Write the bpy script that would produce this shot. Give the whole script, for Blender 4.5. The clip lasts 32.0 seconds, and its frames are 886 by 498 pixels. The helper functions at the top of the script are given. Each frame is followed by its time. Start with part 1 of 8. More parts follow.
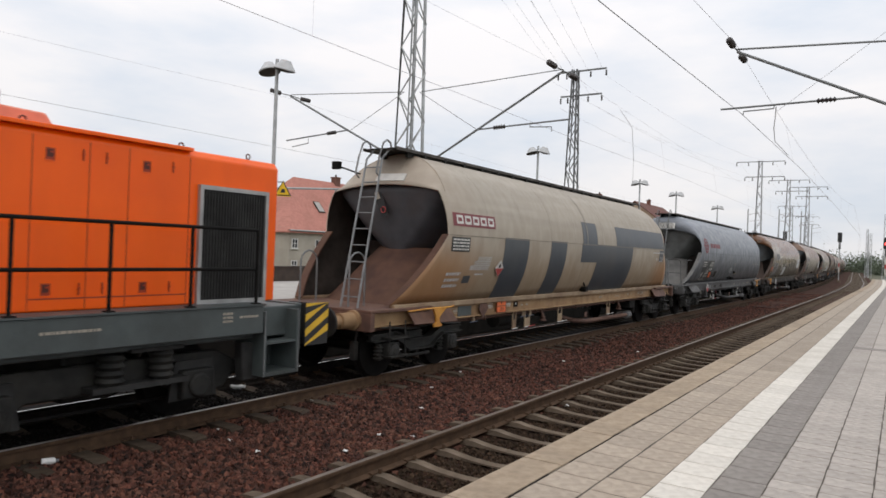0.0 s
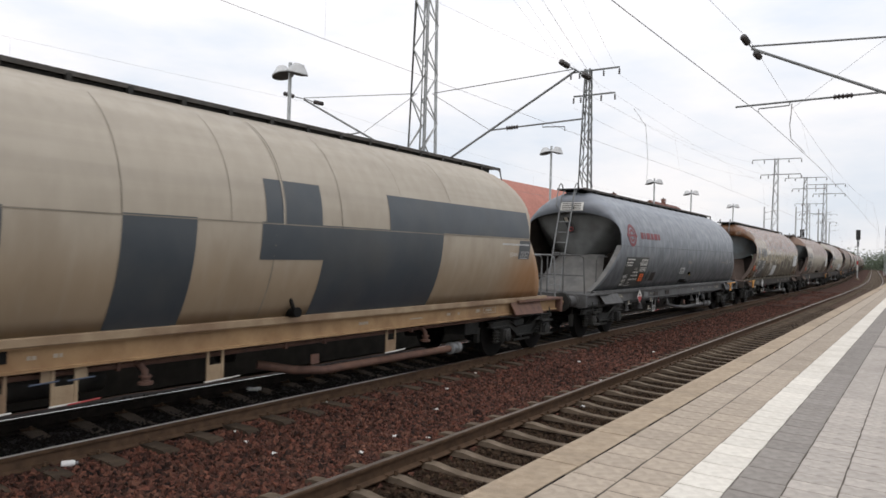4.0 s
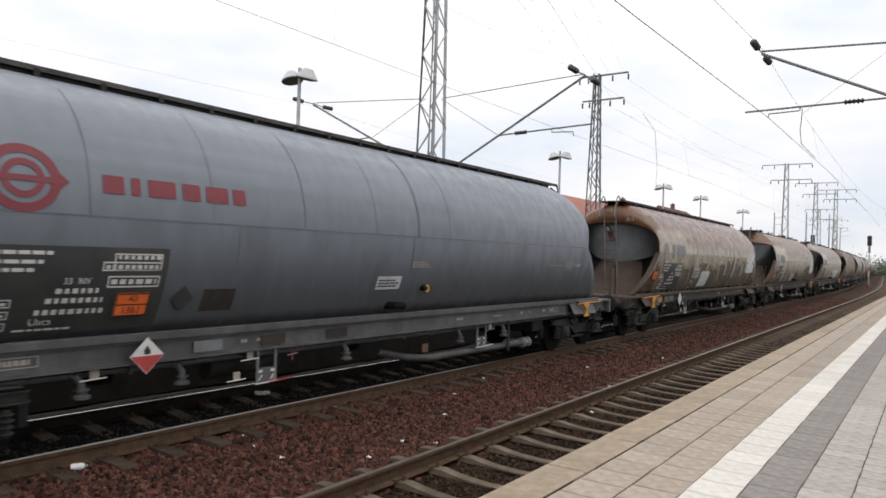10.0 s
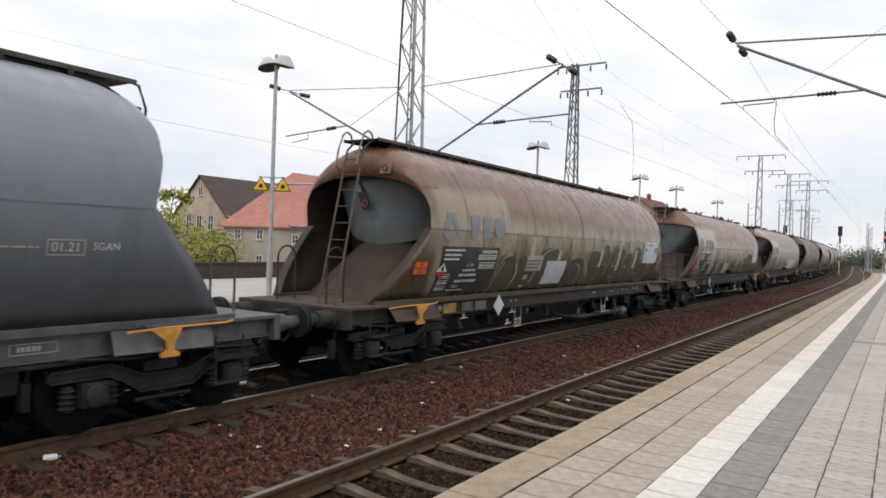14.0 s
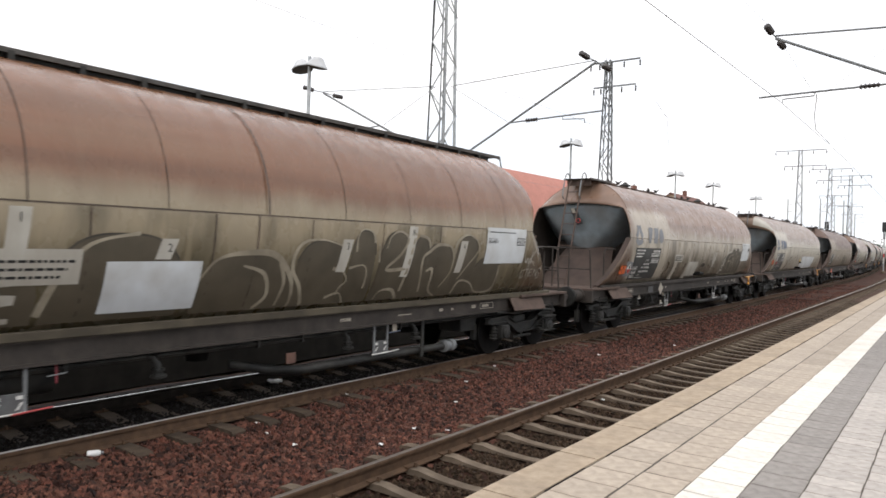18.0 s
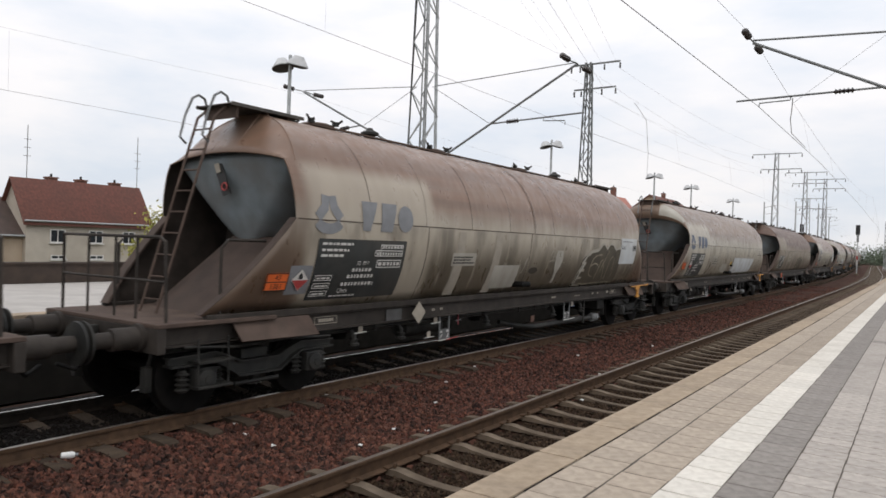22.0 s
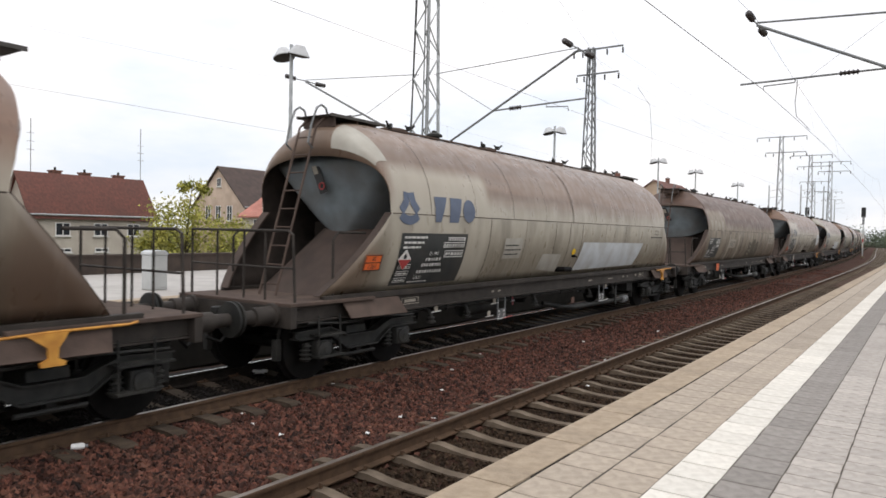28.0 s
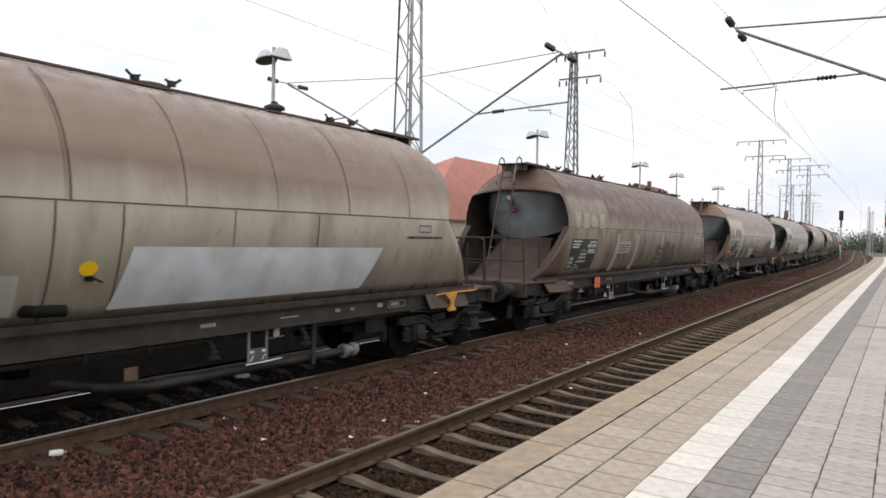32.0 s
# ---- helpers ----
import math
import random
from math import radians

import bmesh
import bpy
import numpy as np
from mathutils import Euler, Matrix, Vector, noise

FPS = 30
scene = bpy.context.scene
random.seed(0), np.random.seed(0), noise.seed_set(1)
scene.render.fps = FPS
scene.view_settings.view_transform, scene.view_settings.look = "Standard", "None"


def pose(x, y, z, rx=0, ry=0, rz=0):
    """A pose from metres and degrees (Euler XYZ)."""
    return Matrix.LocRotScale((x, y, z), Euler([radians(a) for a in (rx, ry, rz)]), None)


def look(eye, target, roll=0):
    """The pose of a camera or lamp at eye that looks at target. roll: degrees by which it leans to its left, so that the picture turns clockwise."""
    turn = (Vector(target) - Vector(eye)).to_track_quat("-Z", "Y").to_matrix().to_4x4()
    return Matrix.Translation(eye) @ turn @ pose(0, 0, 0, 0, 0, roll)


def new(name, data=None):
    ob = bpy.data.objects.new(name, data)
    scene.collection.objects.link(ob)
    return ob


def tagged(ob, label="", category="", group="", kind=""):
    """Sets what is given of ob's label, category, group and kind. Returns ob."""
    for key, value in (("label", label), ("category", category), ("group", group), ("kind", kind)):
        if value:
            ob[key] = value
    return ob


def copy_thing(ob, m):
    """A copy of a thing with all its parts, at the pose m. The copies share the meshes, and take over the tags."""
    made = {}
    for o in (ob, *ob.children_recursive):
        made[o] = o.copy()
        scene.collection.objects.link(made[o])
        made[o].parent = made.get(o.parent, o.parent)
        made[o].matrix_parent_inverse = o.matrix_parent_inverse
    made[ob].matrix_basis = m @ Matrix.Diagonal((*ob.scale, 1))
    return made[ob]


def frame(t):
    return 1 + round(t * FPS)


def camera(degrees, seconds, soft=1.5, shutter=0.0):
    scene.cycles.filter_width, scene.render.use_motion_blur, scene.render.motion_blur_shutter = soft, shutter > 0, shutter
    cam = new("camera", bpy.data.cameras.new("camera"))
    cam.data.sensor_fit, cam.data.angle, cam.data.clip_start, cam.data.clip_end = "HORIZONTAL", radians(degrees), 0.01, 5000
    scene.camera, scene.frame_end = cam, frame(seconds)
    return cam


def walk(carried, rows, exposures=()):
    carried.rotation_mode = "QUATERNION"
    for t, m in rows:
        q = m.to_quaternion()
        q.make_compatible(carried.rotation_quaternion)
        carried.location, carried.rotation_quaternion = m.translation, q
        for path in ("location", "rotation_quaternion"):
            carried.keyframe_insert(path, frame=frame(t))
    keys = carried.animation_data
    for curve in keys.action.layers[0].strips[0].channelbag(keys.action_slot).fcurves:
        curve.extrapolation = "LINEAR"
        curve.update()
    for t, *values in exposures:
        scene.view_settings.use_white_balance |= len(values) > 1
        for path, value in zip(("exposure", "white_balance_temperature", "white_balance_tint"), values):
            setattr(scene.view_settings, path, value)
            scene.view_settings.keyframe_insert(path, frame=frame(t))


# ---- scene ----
# World: metres, z = 0 at the top of the rails, y runs along the tracks away from the viewer.
EYE = 2.158
TURNS = [
    (0, 90.065, -2.199, 33.206), (0.5, 90.024, -2.218, 33.206), (1, 90.047, -2.235, 33.031), (1.5, 89.987, -2.195, 32.864), (2, 89.969, -2.210, 32.714),
    (2.5, 89.989, -2.102, 32.837), (3, 90.031, -1.974, 33.275), (3.5, 90.068, -1.810, 33.787), (5.5, 90.309, -1.572, 35.936), (6, 90.327, -1.552, 36.359),
    (6.5, 90.313, -1.590, 36.740), (7, 90.372, -1.477, 36.860), (7.5, 90.373, -1.474, 36.739), (8, 90.414, -1.376, 36.793), (8.5, 90.463, -1.325, 36.547),
    (9, 90.463, -1.474, 36.134), (9.5, 90.513, -1.556, 35.662), (10, 90.498, -1.852, 35.016), (10.5, 90.515, -2.171, 34.483), (11, 90.534, -2.336, 34.153),
    (11.5, 90.465, -2.406, 33.851), (12, 90.310, -2.461, 33.471), (12.5, 90.124, -2.341, 33.268), (13, 89.886, -2.226, 33.071), (13.5, 89.716, -2.147, 33.008),
    (14, 89.679, -1.993, 33.223), (14.5, 89.667, -1.830, 33.542), (16.5, 89.215, -1.398, 35.739), (17, 88.929, -1.339, 36.595), (17.5, 89.114, -1.447, 36.497),
    (18, 89.510, -1.631, 35.898), (18.5, 89.977, -1.824, 34.663), (19, 90.441, -2.057, 33.340), (19.5, 90.532, -2.000, 32.938), (20, 90.413, -2.006, 33.128),
    (20.5, 90.328, -1.990, 33.489), (21, 90.188, -2.110, 33.800), (21.5, 89.878, -2.068, 34.028), (22, 89.597, -1.913, 34.312), (22.5, 89.447, -1.872, 34.316),
    (23, 89.304, -1.856, 34.321), (23.5, 89.227, -2.049, 34.217), (24, 89.144, -2.226, 33.900), (24.5, 89.008, -2.133, 33.863), (25, 88.848, -1.946, 33.928),
    (25.5, 88.785, -1.612, 34.026), (26, 88.746, -1.469, 34.028), (26.5, 88.766, -1.315, 34.082), (28.5, 88.587, -1.155, 34.721), (29, 88.601, -1.152, 34.616),
    (29.5, 88.563, -1.211, 34.363), (30, 88.622, -1.260, 33.837), (30.5, 88.689, -1.385, 33.144), (31, 88.767, -1.432, 32.796), (31.5, 88.868, -1.346, 32.893),
    (32, 88.904, -1.101, 33.287),
]
cam = camera(64.4, 32.0, soft=1.6, shutter=0.3)
walk(cam, [(t, pose(0, 0, EYE, rx, ry, rz)) for t, rx, ry, rz in TURNS],
     [(t, stops, 6780, 15.5) for t, stops in ((0, -0.08), (2, 0.0), (4, 0.04), (6, 0.08), (8, -0.04), (10, 0.1), (12, 0.06), (14, 0.08), (16, 0.2), (17, 0.3), (18, 0.52), (19, 0.14), (20, 0.0), (22, 0.0),
                                            (24, 0.18), (26, 0.26), (29, 0.2), (32, 0.2))])

# ---- sky and sun: bright overcast ----
world = bpy.data.worlds.new("overcast_sky")
scene.world = world
world.use_nodes = True
wt = world.node_tree
wt.nodes.clear()
w_out = wt.nodes.new("ShaderNodeOutputWorld")
w_bg = wt.nodes.new("ShaderNodeBackground")
w_sky = wt.nodes.new("ShaderNodeTexSky")
w_sky.sky_type, w_sky.sun_disc = "NISHITA", False
w_sky.sun_elevation, w_sky.sun_rotation = radians(52), radians(150)
w_co = wt.nodes.new("ShaderNodeTexCoord")
w_map = wt.nodes.new("ShaderNodeMapping")
w_map.inputs["Scale"].default_value = (1.0, 1.0, 3.2)
w_noise = wt.nodes.new("ShaderNodeTexNoise")
w_noise.inputs["Scale"].default_value, w_noise.inputs["Detail"].default_value = 2.6, 6.0
w_noise.inputs["Roughness"].default_value = 0.55
w_ramp = wt.nodes.new("ShaderNodeValToRGB")
w_ramp.color_ramp.elements[0].position, w_ramp.color_ramp.elements[0].color = 0.33, (7.6, 8.75, 9.8, 1)
w_ramp.color_ramp.elements[1].position, w_ramp.color_ramp.elements[1].color = 0.60, (10.3, 10.65, 10.8, 1)
w_mix = wt.nodes.new("ShaderNodeMix")
w_mix.data_type = "RGBA"
w_mix.inputs["Factor"].default_value = 0.93
wt.links.new(w_co.outputs["Generated"], w_map.inputs["Vector"])
wt.links.new(w_map.outputs["Vector"], w_noise.inputs["Vector"])
wt.links.new(w_noise.outputs["Fac"], w_ramp.inputs["Fac"])
wt.links.new(w_sky.outputs["Color"], w_mix.inputs["A"])
wt.links.new(w_ramp.outputs["Color"], w_mix.inputs["B"])
w_sep = wt.nodes.new("ShaderNodeSeparateXYZ")
wt.links.new(w_co.outputs["Generated"], w_sep.inputs["Vector"])
w_up = wt.nodes.new("ShaderNodeMapRange")  # an overcast sky is brightest overhead
w_up.inputs["To Min"].default_value, w_up.inputs["To Max"].default_value = 1.0, 1.65
wt.links.new(w_sep.outputs["Z"], w_up.inputs["Value"])
w_mul = wt.nodes.new("ShaderNodeVectorMath")
w_mul.operation = "SCALE"
wt.links.new(w_mix.outputs["Result"], w_mul.inputs[0])
wt.links.new(w_up.outputs["Result"], w_mul.inputs["Scale"])
wt.links.new(w_mul.outputs["Vector"], w_bg.inputs["Color"])
wt.links.new(w_bg.outputs["Background"], w_out.inputs["Surface"])
w_bg.inputs["Strength"].default_value = 0.087

sun_data = bpy.data.lights.new("sun", "SUN")
sun_data.energy, sun_data.angle, sun_data.color = 0.45, radians(25), (1.0, 0.96, 0.90)
sun = new("sun", sun_data)
sun.matrix_world = look((14, -24, 34), (0, 0, 0))


# ---- materials ----
def rgb(c):
    return (c[0], c[1], c[2], 1.0)


def material(name, a, b=None, scale=4.0, rough=0.7, metal=0.0, bump=0.0, bscale=40.0, stretch=(1, 1, 1), detail=6.0, grime=None, amount=0.5,
             gscale=1.2, island=0.0, each=0.0, lo=0.35, hi=0.65, gstretch=(1, 1, 1), spec=0.5):
    """Two-tone surface: a to b by noise, a second, larger noise of grime, fine relief, and tone that varies piece by piece."""
    m = bpy.data.materials.new(name)
    m.use_nodes = True
    t = m.node_tree
    n, k = t.nodes, t.links
    s = n["Principled BSDF"]
    co = n.new("ShaderNodeTexCoord")
    mp = n.new("ShaderNodeMapping")
    mp.inputs["Scale"].default_value = stretch
    k.new(co.outputs["Object"], mp.inputs["Vector"])
    no = n.new("ShaderNodeTexNoise")
    no.inputs["Scale"].default_value, no.inputs["Detail"].default_value = scale, detail
    k.new(mp.outputs["Vector"], no.inputs["Vector"])
    ra = n.new("ShaderNodeValToRGB")
    b = b or tuple(x * 0.8 for x in a)
    ra.color_ramp.elements[0].position, ra.color_ramp.elements[0].color = lo, rgb(a)
    ra.color_ramp.elements[1].position, ra.color_ramp.elements[1].color = hi, rgb(b)
    k.new(no.outputs["Fac"], ra.inputs["Fac"])
    col = ra.outputs["Color"]
    if grime:
        g = n.new("ShaderNodeTexNoise")
        g.inputs["Scale"].default_value, g.inputs["Detail"].default_value = gscale, 8.0
        gm = n.new("ShaderNodeMapping")
        gm.inputs["Scale"].default_value = gstretch
        gm.inputs["Location"].default_value = (3.7, 1.3, 0.4)
        k.new(co.outputs["Object"], gm.inputs["Vector"])
        k.new(gm.outputs["Vector"], g.inputs["Vector"])
        gr = n.new("ShaderNodeMapRange")
        gr.inputs["From Min"].default_value, gr.inputs["From Max"].default_value = 0.42, 0.72
        gr.inputs["To Max"].default_value = amount
        k.new(g.outputs["Fac"], gr.inputs["Value"])
        mx = n.new("ShaderNodeMix")
        mx.data_type = "RGBA"
        mx.inputs["B"].default_value = rgb(grime)
        k.new(gr.outputs["Result"], mx.inputs["Factor"])
        k.new(col, mx.inputs["A"])
        col = mx.outputs["Result"]
    if island or each:
        if island:
            src = n.new("ShaderNodeNewGeometry").outputs["Random Per Island"]
        else:
            src = n.new("ShaderNodeObjectInfo").outputs["Random"]
        v = n.new("ShaderNodeMapRange")
        v.inputs["To Min"].default_value, v.inputs["To Max"].default_value = 1 - (island or each), 1 + (island or each)
        k.new(src, v.inputs["Value"])
        hs = n.new("ShaderNodeHueSaturation")
        k.new(v.outputs["Result"], hs.inputs["Value"])
        k.new(col, hs.inputs["Color"])
        col = hs.outputs["Color"]
    k.new(col, s.inputs["Base Color"])
    s.inputs["Roughness"].default_value, s.inputs["Metallic"].default_value = rough, metal
    s.inputs["Specular IOR Level"].default_value = spec
    if bump:
        bn = n.new("ShaderNodeTexNoise")
        bn.inputs["Scale"].default_value, bn.inputs["Detail"].default_value = bscale, 4.0
        k.new(mp.outputs["Vector"], bn.inputs["Vector"])
        bu = n.new("ShaderNodeBump")
        bu.inputs["Strength"].default_value, bu.inputs["Distance"].default_value = bump, 0.02
        k.new(bn.outputs["Fac"], bu.inputs["Height"])
        k.new(bu.outputs["Normal"], s.inputs["Normal"])
    return m


def wagon_paint(name, base, dust, low, z_dust=2.55, dust_amount=0.9, low_amount=0.6, streak=0.5, rough=0.55, soft_band=0.5, clean=None, rust=None, dirt=0.0):
    """Tank paint: base colour, a roof coat that runs down in streaks (cargo dust; on the grey wagon painted top light),
    a darker tone near the sill for grime and painted shade.
    """
    m = bpy.data.materials.new(name)
    m.use_nodes = True
    t = m.node_tree
    n, k = t.nodes, t.links
    s = n["Principled BSDF"]
    co = n.new("ShaderNodeTexCoord")
    sx = n.new("ShaderNodeSeparateXYZ")
    k.new(co.outputs["Object"], sx.inputs["Vector"])

    def noise(scale, st, detail=6.0, off=0.0):
        mp = n.new("ShaderNodeMapping")
        mp.inputs["Scale"].default_value = st
        mp.inputs["Location"].default_value = (off, off * 1.7, off * 0.6)
        k.new(co.outputs["Object"], mp.inputs["Vector"])
        no = n.new("ShaderNodeTexNoise")
        no.inputs["Scale"].default_value, no.inputs["Detail"].default_value = scale, detail
        k.new(mp.outputs["Vector"], no.inputs["Vector"])
        return no.outputs["Fac"]

    def math2(op, a, b):
        q = n.new("ShaderNodeMath")
        q.operation = op
        for i, v in enumerate((a, b)):
            if isinstance(v, (int, float)):
                q.inputs[i].default_value = v
            else:
                k.new(v, q.inputs[i])
        return q.outputs[0]

    def ranged(v, a, b, c, d):
        q = n.new("ShaderNodeMapRange")
        q.interpolation_type = "SMOOTHSTEP"
        for key, val in zip(("From Min", "From Max", "To Min", "To Max"), (a, b, c, d)):
            q.inputs[key].default_value = val
        k.new(v, q.inputs["Value"])
        return q.outputs["Result"]

    def mixed(f, a, b):
        q = n.new("ShaderNodeMix")
        q.data_type = "RGBA"
        k.new(f, q.inputs["Factor"])
        for key, v in (("A", a), ("B", b)):
            if isinstance(v, tuple):
                q.inputs[key].default_value = rgb(v)
            else:
                k.new(v, q.inputs[key])
        return q.outputs["Result"]

    run = noise(1.5, (1.0, 2.2, 0.22), 3.0, 2.0)
    wide = noise(0.55, (1, 1, 1), 5.0, 9.0)
    fine = noise(5.0, (1, 1, 0.5), 4.0, 4.0)
    col = mixed(ranged(fine, 0.3, 0.7, 0.0, 1.0), base, tuple(x * 0.92 for x in base))
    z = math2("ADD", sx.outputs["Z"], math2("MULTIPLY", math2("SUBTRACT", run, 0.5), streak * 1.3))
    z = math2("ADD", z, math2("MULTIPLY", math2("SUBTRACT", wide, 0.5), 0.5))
    # the low tone is grime plus the shade of the inward-curving flank
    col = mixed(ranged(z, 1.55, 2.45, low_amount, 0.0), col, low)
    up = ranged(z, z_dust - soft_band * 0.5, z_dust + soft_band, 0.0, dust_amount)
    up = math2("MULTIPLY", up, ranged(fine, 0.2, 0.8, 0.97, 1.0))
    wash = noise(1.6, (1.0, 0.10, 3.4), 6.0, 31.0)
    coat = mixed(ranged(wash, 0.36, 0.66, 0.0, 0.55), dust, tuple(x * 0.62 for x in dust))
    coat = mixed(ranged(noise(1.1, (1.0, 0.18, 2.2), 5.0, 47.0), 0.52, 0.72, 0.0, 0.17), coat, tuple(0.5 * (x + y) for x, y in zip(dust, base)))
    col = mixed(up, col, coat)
    if clean:
        ay, by = clean
        side = ranged(sx.outputs["Y"], ay - 0.25, ay, 0.0, 1.0)
        other = ranged(sx.outputs["Y"], by, by + 0.3, 1.0, 0.0)
        hi = ranged(sx.outputs["Z"], 3.05, 3.3, 1.0, 0.0)
        f = math2("MULTIPLY", math2("MULTIPLY", side, other), math2("MULTIPLY", hi, 0.8))
        col = mixed(f, col, base)
    if dirt:
        spots = ranged(noise(0.9, (1, 1.5, 0.55), 7.0, 13.0), 0.46, 0.66, 0.0, dirt)
        below = ranged(sx.outputs["Z"], 2.38, 2.46, 1.0, 0.12)
        col = mixed(math2("MULTIPLY", spots, below), col, tuple(x * 0.62 for x in low))
        drips = ranged(noise(3.2, (1, 2.2, 0.10), 5.0, 21.0), 0.56, 0.70, 0.0, dirt * 0.6)
        col = mixed(math2("MULTIPLY", drips, below), col, tuple(min(1.0, x * 1.08) for x in base))
    if rust:
        e = n.new("ShaderNodeMath")
        e.operation = "ABSOLUTE"
        k.new(sx.outputs["Y"], e.inputs[0])
        f = math2("MULTIPLY", ranged(math2("ADD", e.outputs[0], math2("MULTIPLY", math2("SUBTRACT", wide, 0.5), 0.9)), rust[1], rust[2], 0.0, rust[3]), ranged(sx.outputs["Z"], 1.7, rust[4], 1.0, 0.1))
        col = mixed(f, col, rust[0])
    dark = mixed(ranged(run, 0.54, 0.85, 0.0, 0.09), col, tuple(x * 0.45 for x in low))
    k.new(dark, s.inputs["Base Color"])
    k.new(ranged(fine, 0.3, 0.7, rough - 0.08, rough + 0.15), s.inputs["Roughness"])
    s.inputs["Specular IOR Level"].default_value = 0.46
    bu = n.new("ShaderNodeBump")
    bu.inputs["Strength"].default_value, bu.inputs["Distance"].default_value = 0.22, 0.03
    k.new(noise(0.8, (0.5, 1.2, 0.6), 2.0, 7.0), bu.inputs["Height"])
    k.new(bu.outputs["Normal"], s.inputs["Normal"])
    return m


def plain(name, c, rough=0.5, metal=0.0, glow=0.0):
    m = material(name, c, tuple(x * 0.86 for x in c), scale=7.0, rough=rough, metal=metal)
    if glow:
        s = m.node_tree.nodes["Principled BSDF"]
        s.inputs["Emission Color"].default_value, s.inputs["Emission Strength"].default_value = rgb(c), glow
    return m


STEEL_DARK = material("dark_running_gear", (0.024, 0.0245, 0.0225), (0.014, 0.014, 0.013), 7.0, 0.62, 0.1, 0.2, 60, grime=(0.058, 0.054, 0.046), amount=0.6, gscale=3.0, spec=0.3)
WALKWAY = material("grimy_roof_walkway_steel", (0.085, 0.080, 0.074), (0.050, 0.047, 0.043), 6.0, 0.7, 0.1, 0.2, 40, grime=(0.12, 0.10, 0.085), amount=0.5, gscale=2.0, spec=0.25)
# dusty inside of the hoods, its colour lowered to paint the cavity's shade
INNER_SHADE = material("shaded_dust_inside_the_hood", (0.040, 0.032, 0.027), (0.026, 0.021, 0.018), 4.0, 0.9, spec=0.14)
STONE_BROWN = material("grimy_brown_ballast_stone", (0.046, 0.029, 0.018), (0.020, 0.013, 0.008), 14.0, 0.92, 0.0, 0.3, 70, grime=(0.075, 0.05, 0.032), amount=0.4, gscale=6.0, island=0.6, spec=0.14)
# so dark because hoppers, sills and wheels carry the under-wagon shade in their colour
STEEL_BLACK = material("greasy_and_shade_dark_steel", (0.006, 0.006, 0.006), (0.011, 0.010, 0.009), 9.0, 0.75, 0.1, spec=0.14)
FRAME_GREY = material("grey_underframe", (0.105, 0.107, 0.107), (0.07, 0.069, 0.067), 5.0, 0.6, 0.1, 0.15, 30, grime=(0.04, 0.037, 0.034), amount=0.6)
FRAME_OLIVE = material("olive_dusted_underframe", (0.090, 0.075, 0.052), (0.056, 0.047, 0.034), 3.0, 0.7, 0.0, 0.15, 30, grime=(0.13, 0.11, 0.075), amount=0.5, gscale=1.5, gstretch=(1, 0.5, 2), spec=0.2)
FRAME_DARK = material("dirty_dark_underframe", (0.040, 0.035, 0.031), (0.060, 0.051, 0.044), 5.0, 0.65, 0.1, 0.15, 30, grime=(0.022, 0.019, 0.016), amount=0.6, spec=0.14)
FRAME_BEIGE = material("beige_underframe", (0.36, 0.27, 0.17), (0.26, 0.18, 0.11), 4.0, 0.6, 0.0, 0.15, 30, grime=(0.15, 0.075, 0.04), amount=0.8)
RUST_BEIGE = material("rust_stained_beige_frame", (0.36, 0.235, 0.125), (0.27, 0.165, 0.085), 4.0, 0.7, 0.0, 0.2, 30, grime=(0.12, 0.065, 0.04), amount=0.55, spec=0.25)
RUST_SHEET = material("rust_brown_sloping_sheet", (0.112, 0.058, 0.040), (0.070, 0.038, 0.029), 3.0, 0.8, 0.0, 0.3, 30, grime=(0.15, 0.082, 0.052), amount=0.5, gscale=1.2, spec=0.2)
RUST = material("rusty_brown_steel", (0.14, 0.072, 0.05), (0.085, 0.046, 0.035), 5.0, 0.8, 0.0, 0.3, 50, grime=(0.21, 0.11, 0.066), amount=0.5)
DUST_BROWN = material("brown_cargo_dust", (0.105, 0.074, 0.060), (0.073, 0.053, 0.044), 4.0, 0.85, 0.0, 0.2, 40, grime=(0.14, 0.105, 0.085), amount=0.55, spec=0.14)
DUST_RUB = material("rubbed_dusty_hood_paint", (0.225, 0.150, 0.098), (0.165, 0.102, 0.064), 4.0, 0.6, grime=(0.13, 0.075, 0.045), amount=0.6, gscale=2.5)
# darker copy of the brown dust: the hood's shade on the end sheets
DUST_SHADE = material("shade_dark_dusty_sheet", (0.072, 0.051, 0.042), (0.050, 0.037, 0.031), 3.0, 0.75, 0.0, 0.2, 30, grime=(0.10, 0.074, 0.06), amount=0.5, gscale=1.2, spec=0.2)
DUST_GREY = material("grey_dusty_sheet", (0.15, 0.148, 0.14), (0.10, 0.10, 0.096), 4.0, 0.75, 0.0, 0.15, 40, grime=(0.2, 0.185, 0.165), amount=0.5)
DISH_BLUE = material("blue_grey_vessel_end", (0.20, 0.235, 0.25), (0.145, 0.17, 0.18), 3.0, 0.6, 0.0, 0.1, 20, grime=(0.12, 0.10, 0.085), amount=0.6, gscale=1.5)
DISH_DARK = material("dark_grey_vessel_end", (0.075, 0.08, 0.09), (0.055, 0.058, 0.065), 3.0, 0.55, 0.0, 0.1, 20, grime=(0.10, 0.07, 0.055), amount=0.5)
DISH_GREY = material("grey_vessel_end", (0.17, 0.18, 0.175), (0.12, 0.125, 0.12), 3.0, 0.6, 0.0, 0.1, 20, grime=(0.09, 0.08, 0.07), amount=0.6)
